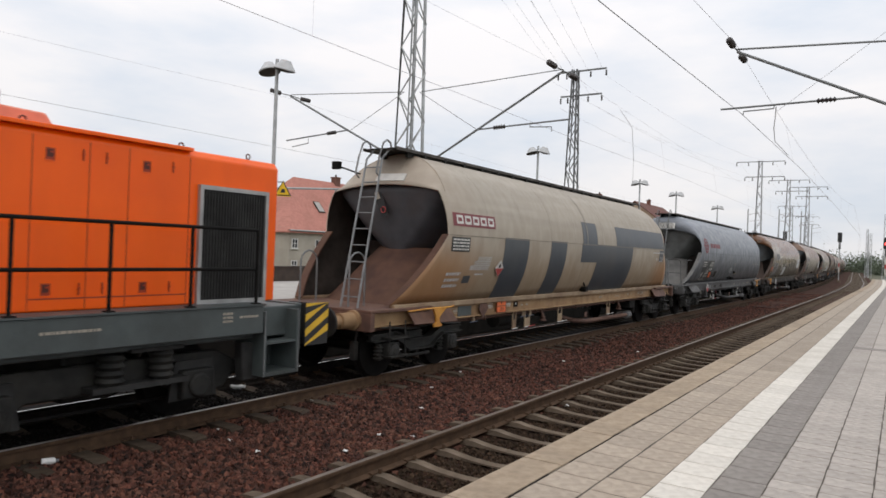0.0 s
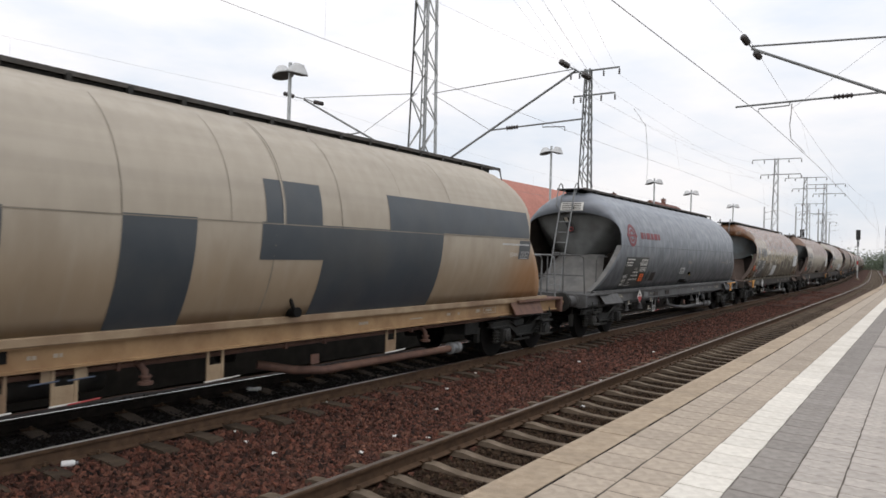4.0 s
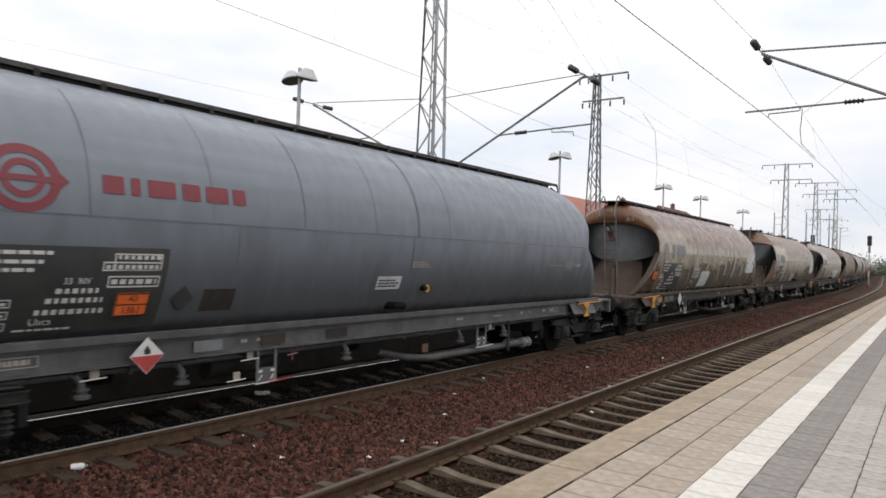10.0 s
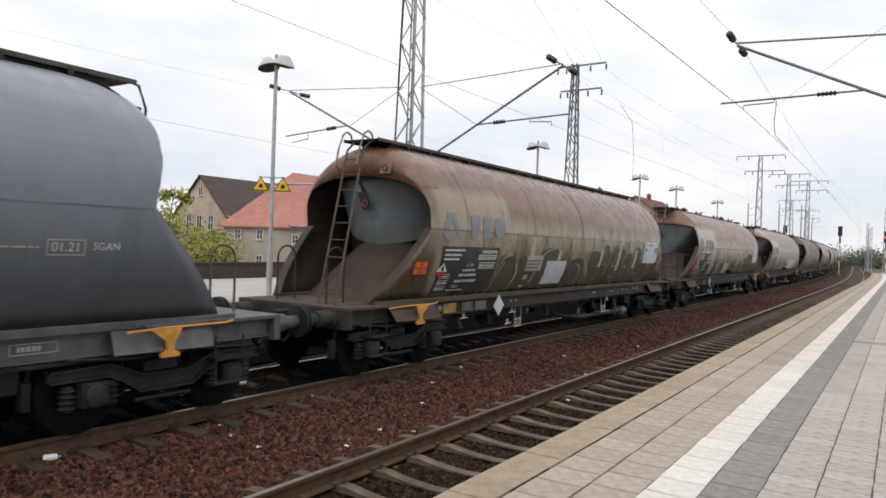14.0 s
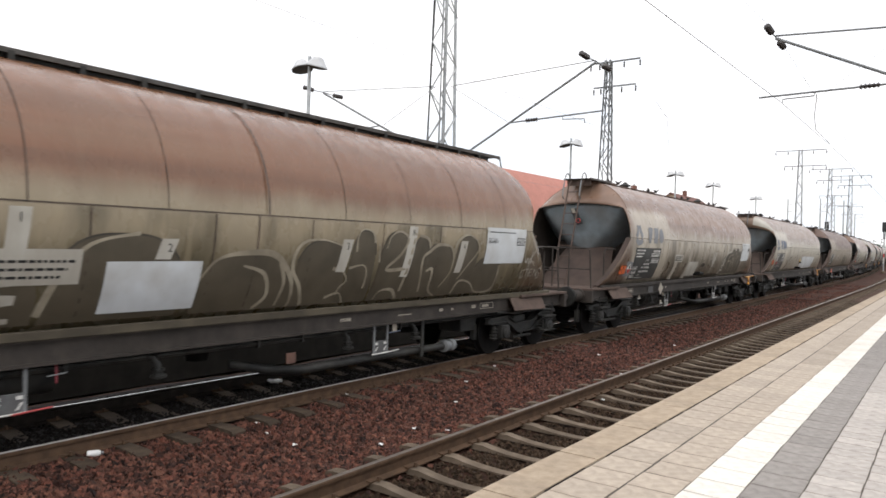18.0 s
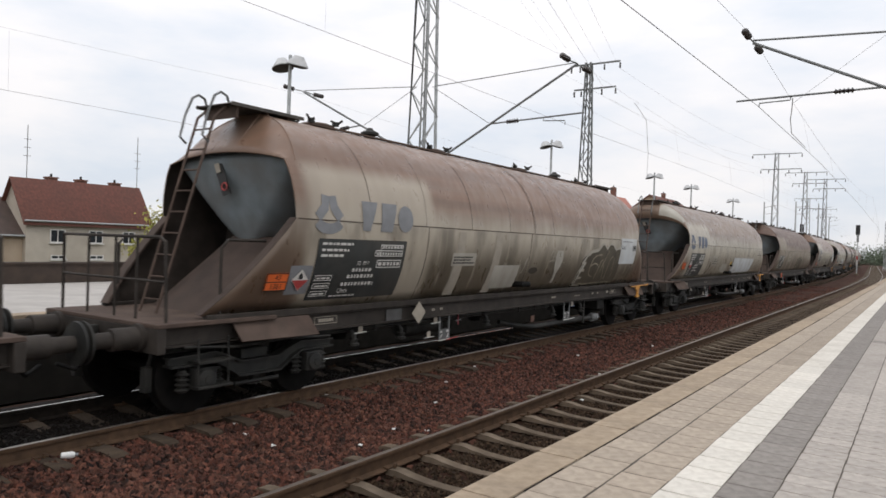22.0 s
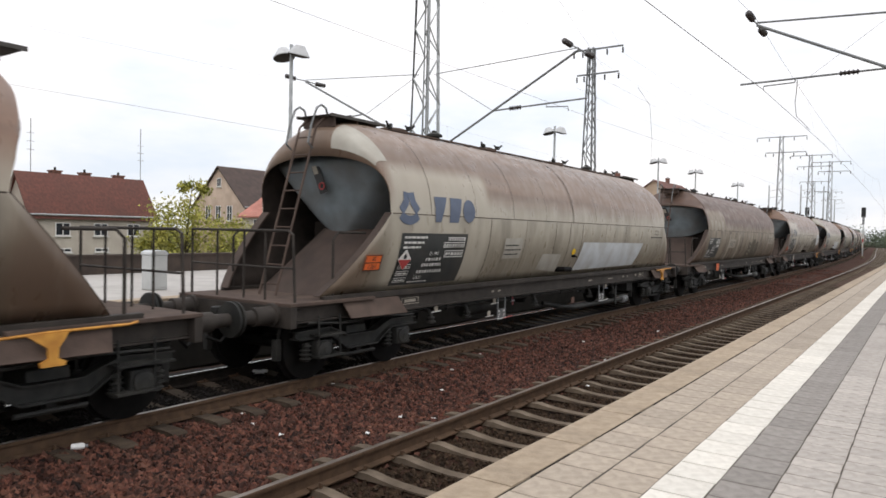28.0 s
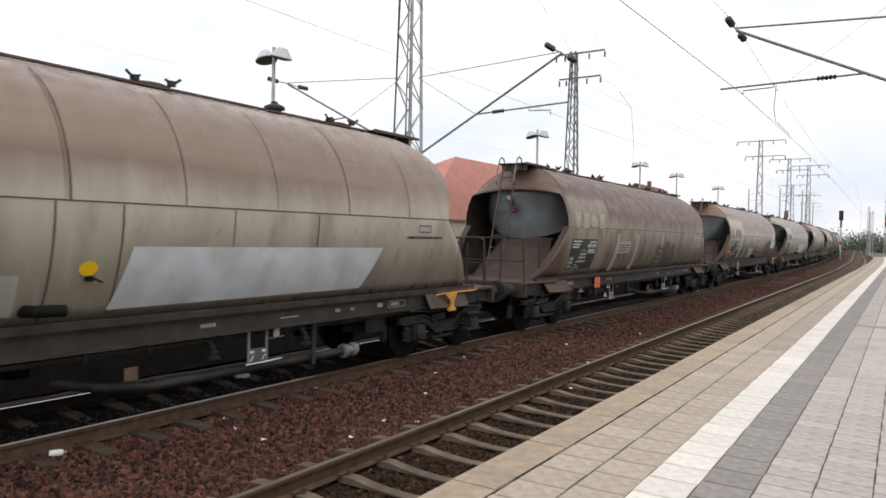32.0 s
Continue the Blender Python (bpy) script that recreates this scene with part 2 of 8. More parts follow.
SEAM = material("weld_seam_shadow", (0.082, 0.056, 0.041), (0.036, 0.027, 0.022), 6.0, 0.8)
BOARD = material("black_lettering_panel", (0.026, 0.03, 0.03), (0.038, 0.042, 0.04), 3.0, 0.5, grime=(0.09, 0.08, 0.065), amount=0.5, gscale=1.5)
WHITE_MARK = plain("white_marking_paint", (0.62, 0.61, 0.57), 0.6)
PALE_PANEL = material("pale_inscription_panel", (0.60, 0.63, 0.64), (0.5, 0.52, 0.52), 2.0, 0.5, grime=(0.32, 0.29, 0.24), amount=0.5, gscale=2.0)
DUSTY_MARK = plain("dusty_pale_marking", (0.36, 0.32, 0.26), 0.7)
RED_MARK = plain("faded_red_marking", (0.42, 0.055, 0.05), 0.55)
ORANGE_PLATE = plain("orange_hazard_plate", (0.82, 0.16, 0.035), 0.5)
BLACK_MARK = plain("black_marking_paint", (0.02, 0.02, 0.02), 0.6)
BLUE_FADED = plain("faded_blue_marking", (0.215, 0.222, 0.232), 0.65)
BLUE_MARK = plain("blue_marking", (0.092, 0.118, 0.175), 0.55)
DARK_STRIPE = material("dark_blue_grey_stripe", (0.046, 0.057, 0.068), (0.060, 0.071, 0.081), 2.0, 0.45, grime=(0.12, 0.11, 0.09), amount=0.3, gscale=1.0)
YELLOW = plain("yellow_paint", (0.72, 0.44, 0.03), 0.5)
SIGN_YELLOW = plain("yellow_warning_enamel", (0.80, 0.50, 0.01), 0.4)
OCHRE = material("ochre_lever_paint", (0.62, 0.30, 0.05), (0.45, 0.19, 0.03), 8.0, 0.6)
LOCO_ORANGE = material("glossy_orange_loco_paint", (0.97, 0.128, 0.004), (0.91, 0.112, 0.004), 1.2, 0.30, 0.0, 0.05, 6, grime=(0.50, 0.07, 0.008), amount=0.22, gscale=0.9, gstretch=(1, 2.0, 0.5), spec=0.3)
LOCO_DOME = plain("pale_orange_dome", (0.80, 0.27, 0.17), 0.5)
LOCO_GREY = material("blue_grey_loco_frame", (0.080, 0.098, 0.097), (0.056, 0.069, 0.068), 3.0, 0.5, 0.0, 0.1, 30, grime=(0.035, 0.036, 0.033), amount=0.6)
LOCO_LINE = plain("dark_orange_panel_joint", (0.36, 0.036, 0.004), 0.5)
LOCO_SLOT = plain("dark_red_recess", (0.085, 0.012, 0.004), 0.6)
LOCO_GEAR = material("oily_grey_loco_gear", (0.050, 0.050, 0.048), (0.028, 0.028, 0.027), 6.0, 0.6, 0.1, 0.2, 50, grime=(0.018, 0.017, 0.016), amount=0.7, gscale=3.0, spec=0.25)
ALU = material("bare_grey_metal_frame", (0.42, 0.42, 0.41), (0.32, 0.32, 0.31), 6.0, 0.45, 0.6)
GALV = material("galvanised_steel", (0.48, 0.50, 0.50), (0.36, 0.38, 0.385), 6.0, 0.55, 0.35, 0.1, 40, grime=(0.28, 0.28, 0.27), amount=0.4)
# mast steel lightened so that its colour carries the distance haze
GALV_FAR = material("haze_paled_mast_steel", (0.46, 0.475, 0.485), (0.38, 0.39, 0.40), 5.0, 0.6, 0.2)
GALV_DARK = material("weathered_mast_steel", (0.21, 0.22, 0.22), (0.15, 0.155, 0.155), 5.0, 0.6, 0.3)
# both wire colours are lightened to paint the glare of the sky
WIRE = plain("glare_lightened_wire", (0.26, 0.26, 0.265), 0.5, 0.3)
THIN_WIRE = plain("glare_lightened_thin_wire", (0.42, 0.42, 0.43), 0.5, 0.3)
PORCELAIN = plain("brown_black_insulator", (0.035, 0.028, 0.026), 0.25)
RAIL_RUST = material("rusty_rail_side", (0.105, 0.064, 0.040), (0.07, 0.044, 0.028), 8.0, 0.85, 0.0, 0.3, 60, spec=0.14)
# rail side darkened in colour to stand for the shade below the wagons
RAIL_SHADED = material("shade_dark_rail_side", (0.026, 0.021, 0.017), (0.015, 0.012, 0.010), 8.0, 0.8, 0.0, 0.3, 60, spec=0.14)
RAIL_BRIGHT = material("polished_rail_head", (0.66, 0.65, 0.63), (0.58, 0.565, 0.545), 6.0, 0.13, 0.95, 0.0, 60, stretch=(6, 0.6, 1))
RED_DULL = plain("dull_red_trademark_paint", (0.20, 0.032, 0.040), 0.55)
RAIL_TOP = material("worn_rail_head", (0.30, 0.265, 0.235), (0.20, 0.165, 0.135), 6.0, 0.35, 0.7, 0.05, 60, stretch=(6, 0.6, 1))
CONCRETE = material("weathered_concrete_sleeper", (0.185, 0.143, 0.104), (0.125, 0.096, 0.068), 7.0, 0.9, 0.0, 0.35, 45, grime=(0.075, 0.053, 0.036), amount=0.65, gscale=2.5, each=0.16, spec=0.25)
# grimy brown, taken darker to paint the shade under the train
SLEEPER_DIRTY_SHADED = material("grimy_shade_dark_sleeper", (0.085, 0.063, 0.045), (0.05, 0.037, 0.027), 7.0, 0.95, 0.0, 0.35, 45, grime=(0.04, 0.032, 0.025), amount=0.6, gscale=2.0, each=0.15, spec=0.14)
STONE = material("red_brown_ballast_stone", (0.093, 0.032, 0.020), (0.034, 0.014, 0.0095), 14.0, 0.85, 0.0, 0.3, 70, grime=(0.135, 0.070, 0.046), amount=0.4, gscale=6.0, island=0.9, spec=0.3)
BALLAST = material("ballast_bed", (0.038, 0.016, 0.0095), (0.015, 0.008, 0.005), 26.0, 0.95, 0.0, 1.0, 30, grime=(0.06, 0.035, 0.022), amount=0.5, gscale=2.0, spec=0.14)
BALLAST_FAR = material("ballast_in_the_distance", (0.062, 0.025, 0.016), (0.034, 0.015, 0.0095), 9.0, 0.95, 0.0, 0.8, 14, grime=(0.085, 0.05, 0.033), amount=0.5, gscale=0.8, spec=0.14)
# near-black: paints the shade under the train; also the dirt behind the coping
SHADE_AND_DIRT = material("shade_and_dirt_dark_ballast", (0.014, 0.010, 0.008), (0.008, 0.007, 0.006), 24.0, 0.9, 0.0, 0.9, 30, spec=0.14)
# platform face concrete with the train's shadow put into its colour
EDGE_DARK = material("shade_dark_platform_face", (0.020, 0.018, 0.016), (0.012, 0.011, 0.010), 3.0, 0.95, spec=0.14)
SEAM_BEIGE = material("faint_seam_in_beige", (0.25, 0.22, 0.175), (0.18, 0.155, 0.12), 3.0, 0.7)
SEAM_GREY = material("faint_seam_in_grey", (0.085, 0.095, 0.105), (0.13, 0.145, 0.16), 2.0, 0.6)
GROUND = material("dry_grass_and_cinder", (0.09, 0.085, 0.05), (0.06, 0.075, 0.032), 0.4, 0.95, grime=(0.13, 0.115, 0.08), amount=0.6, gscale=0.08)
COPING = material("beige_concrete_coping", (0.405, 0.318, 0.226), (0.312, 0.240, 0.165), 16.0, 0.88, 0.0, 0.5, 90, grime=(0.20, 0.155, 0.112), amount=0.65, gscale=2.2, each=0.06)
SLAB_BEIGE = material("beige_concrete_slab", (0.415, 0.345, 0.272), (0.325, 0.27, 0.21), 18.0, 0.88, 0.0, 0.4, 110, grime=(0.24, 0.196, 0.15), amount=0.5, gscale=2.0, each=0.09)
SLAB_WHITE = material("white_ribbed_guide_slab", (0.70, 0.662, 0.59), (0.60, 0.562, 0.495), 18.0, 0.85, 0.0, 0.3, 110, grime=(0.44, 0.40, 0.335), amount=0.5, gscale=2.2, each=0.06)
SLAB_DARK = material("dark_grey_concrete_slab", (0.275, 0.248, 0.222), (0.21, 0.19, 0.170), 18.0, 0.88, 0.0, 0.4, 110, grime=(0.165, 0.148, 0.13), amount=0.45, gscale=2.0, each=0.07)
SLAB_GREY = material("light_grey_concrete_slab", (0.448, 0.405, 0.36), (0.355, 0.32, 0.285), 18.0, 0.88, 0.0, 0.4, 110, grime=(0.26, 0.23, 0.203), amount=0.45, gscale=2.0, each=0.09)
JOINT = material("sandy_dark_joint", (0.095, 0.078, 0.060), (0.060, 0.049, 0.038), 6.0, 0.95)
PLATFORM_SIDE = material("platform_wall_concrete", (0.22, 0.19, 0.155), (0.15, 0.13, 0.11), 3.0, 0.9, 0.0, 0.3, 30)
PAVING_PALE = material("pale_platform_paving", (0.43, 0.405, 0.375), (0.36, 0.34, 0.315), 2.0, 0.85, 0.0, 0.1, 40, grime=(0.29, 0.265, 0.235), amount=0.4, gscale=0.6)
PARAPET = material("dark_brown_parapet", (0.065, 0.045, 0.034), (0.045, 0.032, 0.025), 3.0, 0.8, 0.0, 0.2, 20)
PLASTER = material("grey_beige_plaster", (0.46, 0.415, 0.345), (0.39, 0.35, 0.29), 0.7, 0.9, 0.0, 0.15, 8, grime=(0.27, 0.235, 0.19), amount=0.5, gscale=0.35)
PLASTER_PINK = material("flaking_pinkish_plaster", (0.60, 0.47, 0.37), (0.50, 0.385, 0.30), 0.9, 0.9, 0.0, 0.2, 8, grime=(0.36, 0.26, 0.20), amount=0.6, gscale=0.5)
PLASTER_WARM = material("warm_beige_plaster", (0.50, 0.40, 0.30), (0.43, 0.34, 0.25), 0.7, 0.9, 0.0, 0.15, 8, grime=(0.30, 0.23, 0.17), amount=0.5, gscale=0.35)
ROOF_RED = material("salmon_red_roof_tiles", (0.50, 0.215, 0.168), (0.41, 0.168, 0.128), 1.5, 0.85, 0.0, 0.5, 6, stretch=(1, 3, 3), grime=(0.27, 0.12, 0.085), amount=0.4, gscale=0.5)
ROOF_BROWN = material("red_brown_roof_tiles", (0.165, 0.062, 0.045), (0.115, 0.045, 0.034), 1.5, 0.85, 0.0, 0.5, 6, stretch=(1, 3, 3), grime=(0.09, 0.045, 0.035), amount=0.5, gscale=0.5)
ROOF_DARK = material("dark_brown_roof_tiles", (0.085, 0.058, 0.048), (0.06, 0.043, 0.037), 1.5, 0.85, 0.0, 0.5, 6, grime=(0.05, 0.037, 0.032), amount=0.5)
BRICK = material("brick_chimney", (0.20, 0.095, 0.07), (0.14, 0.07, 0.052), 5.0, 0.9)
GLASS = plain("dark_window_glass", (0.03, 0.035, 0.04), 0.08)
WHITE_FRAME = plain("white_window_frame", (0.72, 0.71, 0.68), 0.5)
SOFFIT = plain("brown_eaves_board", (0.14, 0.10, 0.075), 0.7)
LEAF = material("yellow_green_leaves", (0.40, 0.36, 0.07), (0.22, 0.235, 0.045), 1.2, 0.7, island=0.4)
LEAF_FAR = material("far_green_foliage", (0.125, 0.155, 0.105), (0.085, 0.11, 0.07), 0.05, 0.9, island=0.18)
BARK = material("grey_brown_bark", (0.09, 0.068, 0.05), (0.055, 0.042, 0.032), 6.0, 0.9, 0.0, 0.4, 20)
CABINET = material("light_grey_cabinet", (0.50, 0.51, 0.50), (0.43, 0.44, 0.43), 3.0, 0.5)
LAMP_WHITE = plain("pale_lamp_shade", (0.50, 0.51, 0.51), 0.4)
SIGNAL_BLACK = plain("black_signal_housing", (0.015, 0.015, 0.016), 0.5)
SIGNAL_RED = plain("red_signal_light", (1.0, 0.06, 0.05), 0.4, 0.0, 6.0)
LITTER = plain("white_litter", (0.78, 0.78, 0.76), 0.5)


# ---- mesh building ----
class Shape:
    """Verts and faces gathered by simple calls."""

    def __init__(self):
        self.v, self.f = [], []

    def add(self, verts, faces):
        b = len(self.v)
        self.v += [tuple(p) for p in verts]
        self.f += [tuple(i + b for i in q) for q in faces]
        return self

    def box(self, x0, x1, y0, y1, z0, z1):
        vs = [(x, y, z) for x in (x0, x1) for y in (y0, y1) for z in (z0, z1)]
        return self.add(vs, [(0, 1, 3, 2), (4, 6, 7, 5), (0, 4, 5, 1), (2, 3, 7, 6), (0, 2, 6, 4), (1, 5, 7, 3)])

    def prism(self, poly, a, b, axis="x"):
        """The outline poly, drawn in the two other axes in order, from a to b along axis."""
        n = len(poly)

        def at(u, w, h):
            return {"x": (h, u, w), "y": (u, h, w), "z": (u, w, h)}[axis]
        vs = [at(u, w, a) for u, w in poly] + [at(u, w, b) for u, w in poly]
        return self.add(vs, [tuple(range(n - 1, -1, -1)), tuple(range(n, 2 * n))] + [(i, (i + 1) % n, n + (i + 1) % n, n + i) for i in range(n)])

    def tube(self, pts, r, n=8, r1=None, caps=True):
        pts = [Vector(p) for p in pts]
        rings, last = [], None
        for i, p in enumerate(pts):
            d = (pts[min(i + 1, len(pts) - 1)] - pts[max(i - 1, 0)]).normalized()
            u = d.cross(Vector((0, 0, 1)) if abs(d.z) < 0.9 else Vector((1, 0, 0))).normalized()
            if last is not None and u.dot(last) < 0:
                u = -u
            last = u
            w = d.cross(u)
            rr = r if r1 is None else r + (r1 - r) * i / max(1, len(pts) - 1)
            rings += [p + rr * (math.cos(2 * math.pi * k / n) * u + math.sin(2 * math.pi * k / n) * w) for k in range(n)]
        fs = []
        for i in range(len(pts) - 1):
            for k in range(n):
                fs.append((i * n + k, i * n + (k + 1) % n, (i + 1) * n + (k + 1) % n, (i + 1) * n + k))
        if caps:
            fs += [tuple(range(n - 1, -1, -1)), tuple(range((len(pts) - 1) * n, len(pts) * n))]
        return self.add(rings, fs)

    def lathe(self, prof, axis="x", n=24, at=(0, 0, 0)):
        """prof: (along, radius) pairs turned round the axis."""
        vs = []
        for h, r in prof:
            for k in range(n):
                c, s = r * math.cos(2 * math.pi * k / n), r * math.sin(2 * math.pi * k / n)
                p = {"x": (h, c, s), "y": (c, h, s), "z": (c, s, h)}[axis]
                vs.append((p[0] + at[0], p[1] + at[1], p[2] + at[2]))
        m = len(prof)
        fs = [(i * n + k, i * n + (k + 1) % n, (i + 1) * n + (k + 1) % n, (i + 1) * n + k) for i in range(m - 1) for k in range(n)]
        fs += [tuple(range(n - 1, -1, -1)), tuple(range((m - 1) * n, m * n))]
        return self.add(vs, fs)

    def grid(self, fn, nu, nv):
        vs = [fn(i / nu, j / nv) for i in range(nu + 1) for j in range(nv + 1)]
        return self.add(vs, [(i * (nv + 1) + j, (i + 1) * (nv + 1) + j, (i + 1) * (nv + 1) + j + 1, i * (nv + 1) + j + 1) for i in range(nu) for j in range(nv)])

    def mesh(self, name, mat, smooth=None):
        me = bpy.data.meshes.new(name)
        me.from_pydata(self.v, [], self.f)
        me.materials.append(mat)
        if smooth:
            me.polygons.foreach_set("use_smooth", [True] * len(me.polygons))
            me.set_sharp_from_angle(angle=radians(smooth))
        me.update()
        return me


def fix_normals(me):
    bm = bmesh.new()
    bm.from_mesh(me)
    bmesh.ops.recalc_face_normals(bm, faces=bm.faces)
    bm.to_mesh(me)
    bm.free()


def part(name, shape, mat, parent=None, label="", smooth=40, bevel=0.0, fix=True):
    """One mesh object of a thing (or of a part)."""
    me = shape.mesh(name, mat, smooth)
    if fix and len(me.polygons) < 20000:
        fix_normals(me)
    ob = new(name, me)
    if parent is not None:
        ob.parent = parent
    if bevel:
        b = ob.modifiers.new("soft_edges", "BEVEL")
        b.width, b.segments, b.limit_method = bevel, 2, "ANGLE"
    if label:
        tagged(ob, label)
    return ob


def thing(name, label, category, group="", kind="", at=None):
    ob = new(name)
    ob.empty_display_size = 0.3
    if at is not None:
        ob.matrix_basis = at
    return tagged(ob, label, category, group, kind)


def lat(y):
    """How far the tracks swing to the left at y: straight, a wide bend, straight again."""
    if y < 50:
        return 0.0
    if y < 115:
        return -(y - 50) ** 2 / 2600.0
    return -1.625 - 0.05 * (y - 115)


NEAR_X, FAR_X = -3.75, -8.15
P_TOP = 0.71


# ---- ground, tracks, platforms ----
def strip(shape, x0, x1, z0, z1, ys):
    """A long box that follows the tracks' bend."""
    vs, n = [], len(ys)
    for y in ys:
        o = lat(y)
        vs += [(x0 + o, y, z0), (x1 + o, y, z0), (x1 + o, y, z1), (x0 + o, y, z1)]
    fs = [(0, 1, 2, 3), (4 * n - 4, 4 * n - 1, 4 * n - 2, 4 * n - 3)]
    for i in range(n - 1):
        for k in range(4):
            a, b = 4 * i + k, 4 * i + (k + 1) % 4
            fs.append((a, a + 4, b + 4, b))
    return shape.add(vs, fs)


YS = [-30, -10, 0, 10, 20, 30, 40, 46, 50] + list(range(54, 118, 4)) + [130, 160, 200, 260, 340, 460]
tagged(part("ground", Shape().grid(lambda u, v: (-1500 + 3000 * u, -300 + 3300 * v, -0.62 - 2.4 * max(0.0, min(1.0, (abs(-1500 + 3000 * u) - 22) / 60))), 60, 30), GROUND, smooth=60), "flat cinder ground with dry grass", "ground", kind="structure")


def bed_z(x, y):
    """Height of the ballast: flush with the sleepers, a shallow dip between the tracks."""
    z = -0.20 - 0.02 * math.cos(1.1 * y) * math.sin(0.7 * x)
    if -4.44 < x < -2.2:
        z -= 0.035
    gap = math.exp(-((x + 5.95) / 0.75) ** 2)
    z -= 0.05 * gap
    z -= 0.42 * max(0.0, min(1.0, (-x - 10.0) / 0.9))
    return z + 0.018 * noise.noise((x * 2.2, y * 2.2, 0.3))


def bed_point(u, v):
    x, y = -11.2 + 9.5 * u, -6 + 46 * v
    return (x + lat(y), y, bed_z(x, y))


tagged(part("track_bed", Shape().grid(bed_point, 95, 300), BALLAST, smooth=80, fix=False), "bed of red-brown ballast under two tracks", "track bed", kind="structure")
far_bed = Shape()
ys_far = list(range(40, 118, 3)) + [130, 150, 180, 220, 280, 360, 460]
far_bed.grid(lambda u, v: (-11.2 + 9.5 * u + lat(ys_far[round(v * (len(ys_far) - 1))]), ys_far[round(v * (len(ys_far) - 1))], -0.2 - 0.42 * max(0.0, min(1.0, (-(-11.2 + 9.5 * u) - 10.0) / 0.9))), 19, len(ys_far) - 1)
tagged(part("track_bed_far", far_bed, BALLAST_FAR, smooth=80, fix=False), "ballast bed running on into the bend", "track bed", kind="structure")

# dark sheet over the bed, painting the train's shade on the ballast
tagged(part("oily_bed", Shape().grid(lambda u, v: (-9.9 + 2.5 * u + lat(-6 + 46 * v), -6 + 46 * v, bed_z(-9.9 + 2.5 * u, -6 + 46 * v) + 0.006), 25, 200), SHADE_AND_DIRT, smooth=80, fix=False), "ballast coloured dark for the shade under the train", "track bed", kind="structure")

# loose stones, thousands of them, nearest the viewer the densest
rng = np.random.default_rng(7)


def stones(name, count, x0, x1, y0, y1, size, power, mat=STONE):
    octa = np.array([(1, 0, 0), (-1, 0, 0), (0, 1, 0), (0, -1, 0), (0, 0, 1), (0, 0, -1), ], float)
    tri = np.array([(0, 2, 4), (2, 1, 4), (1, 3, 4), (3, 0, 4), (2, 0, 5), (1, 2, 5), (3, 1, 5), (0, 3, 5)])
    xs = rng.uniform(x0, x1, count)
    yy = y0 + (y1 - y0) * rng.uniform(0, 1, count) ** power
    base = np.array([(x + lat(y), y, bed_z(x, y)) for x, y in zip(xs, yy)])
    keep = np.ones(count, bool)
    for c in (NEAR_X, FAR_X):
        for s in (-0.7525, 0.7525):
            keep &= np.abs(xs - c - s) > 0.085
    keep &= ~((np.abs(xs - NEAR_X) < 1.3) & (np.abs((yy - 5.70 + 0.294) % 0.588 - 0.294) < 0.08) & (rng.uniform(0, 1, count) < 0.93))
    base = base[keep]
    n = len(base)
    sc = size * rng.uniform(0.55, 1.3, (n, 1, 1)) * rng.uniform(0.6, 1.15, (n, 1, 3))
    jit = octa[None] * sc + rng.normal(0, 0.16, (n, 6, 3)) * sc
    ang = rng.uniform(0, 6.28, n)
    til = rng.uniform(-0.9, 0.9, n)
    c, s, ct, st = np.cos(ang), np.sin(ang), np.cos(til), np.sin(til)
    x, y, z = jit[..., 0], jit[..., 1], jit[..., 2]
    y, z = y * ct[:, None] - z * st[:, None], y * st[:, None] + z * ct[:, None]
    x, y = x * c[:, None] - y * s[:, None], x * s[:, None] + y * c[:, None]
    v = np.stack([x, y, z], -1) + base[:, None, :] + np.array([0, 0, size * 0.25])
    f = (tri[None] + 6 * np.arange(n)[:, None, None]).reshape(-1, 3)
    me = bpy.data.meshes.new(name)
    me.from_pydata(v.reshape(-1, 3).tolist(), [], f.tolist())
    me.materials.append(mat)
    tagged(new(name, me), "loose red-brown crushed ballast stones between the tracks", "ballast", kind="stuff")


stones("ballast_stones", 30000, -7.5, -4.4, 2.5, 16, 0.040, 1.25)
stones("ballast_stones", 18000, -4.45, -2.3, 2.5, 16, 0.030, 1.25, STONE_BROWN)
# stones under the train take the dark shade colour too
stones("ballast_stones", 14000, -9.7, -7.5, 2.0, 16, 0.030, 1.2, SHADE_AND_DIRT)
stones("ballast_stones", 18000, -7.6, -4.45, 16, 42, 0.036, 1.15)
stones("ballast_stones", 9000, -4.45, -2.3, 16, 42, 0.034, 1.15, STONE_BROWN)
stones("ballast_stones", 12000, -7.6, -4.4, -6, 2.5, 0.036, 1.0)
stones("ballast_stones", 6000, -4.45, -2.3, -6, 2.5, 0.032, 1.0, STONE_BROWN)
stones("ballast_stones", 9000, -7.2, -4.6, 40, 62, 0.05, 1.0)

# rails: foot, web, head; the worn running band is a strip on the head
RAIL_PROFILE = [(-0.07, -0.172), (0.07, -0.172), (0.07, -0.160), (0.012, -0.140), (0.009, -0.045), (0.035, -0.034), (0.036, -0.006), (0.030, 0.0), (-0.030, 0.0), (-0.036, -0.006), (-0.035, -0.034), (-0.009, -0.045), (-0.012, -0.140), (-0.07, -0.160)]


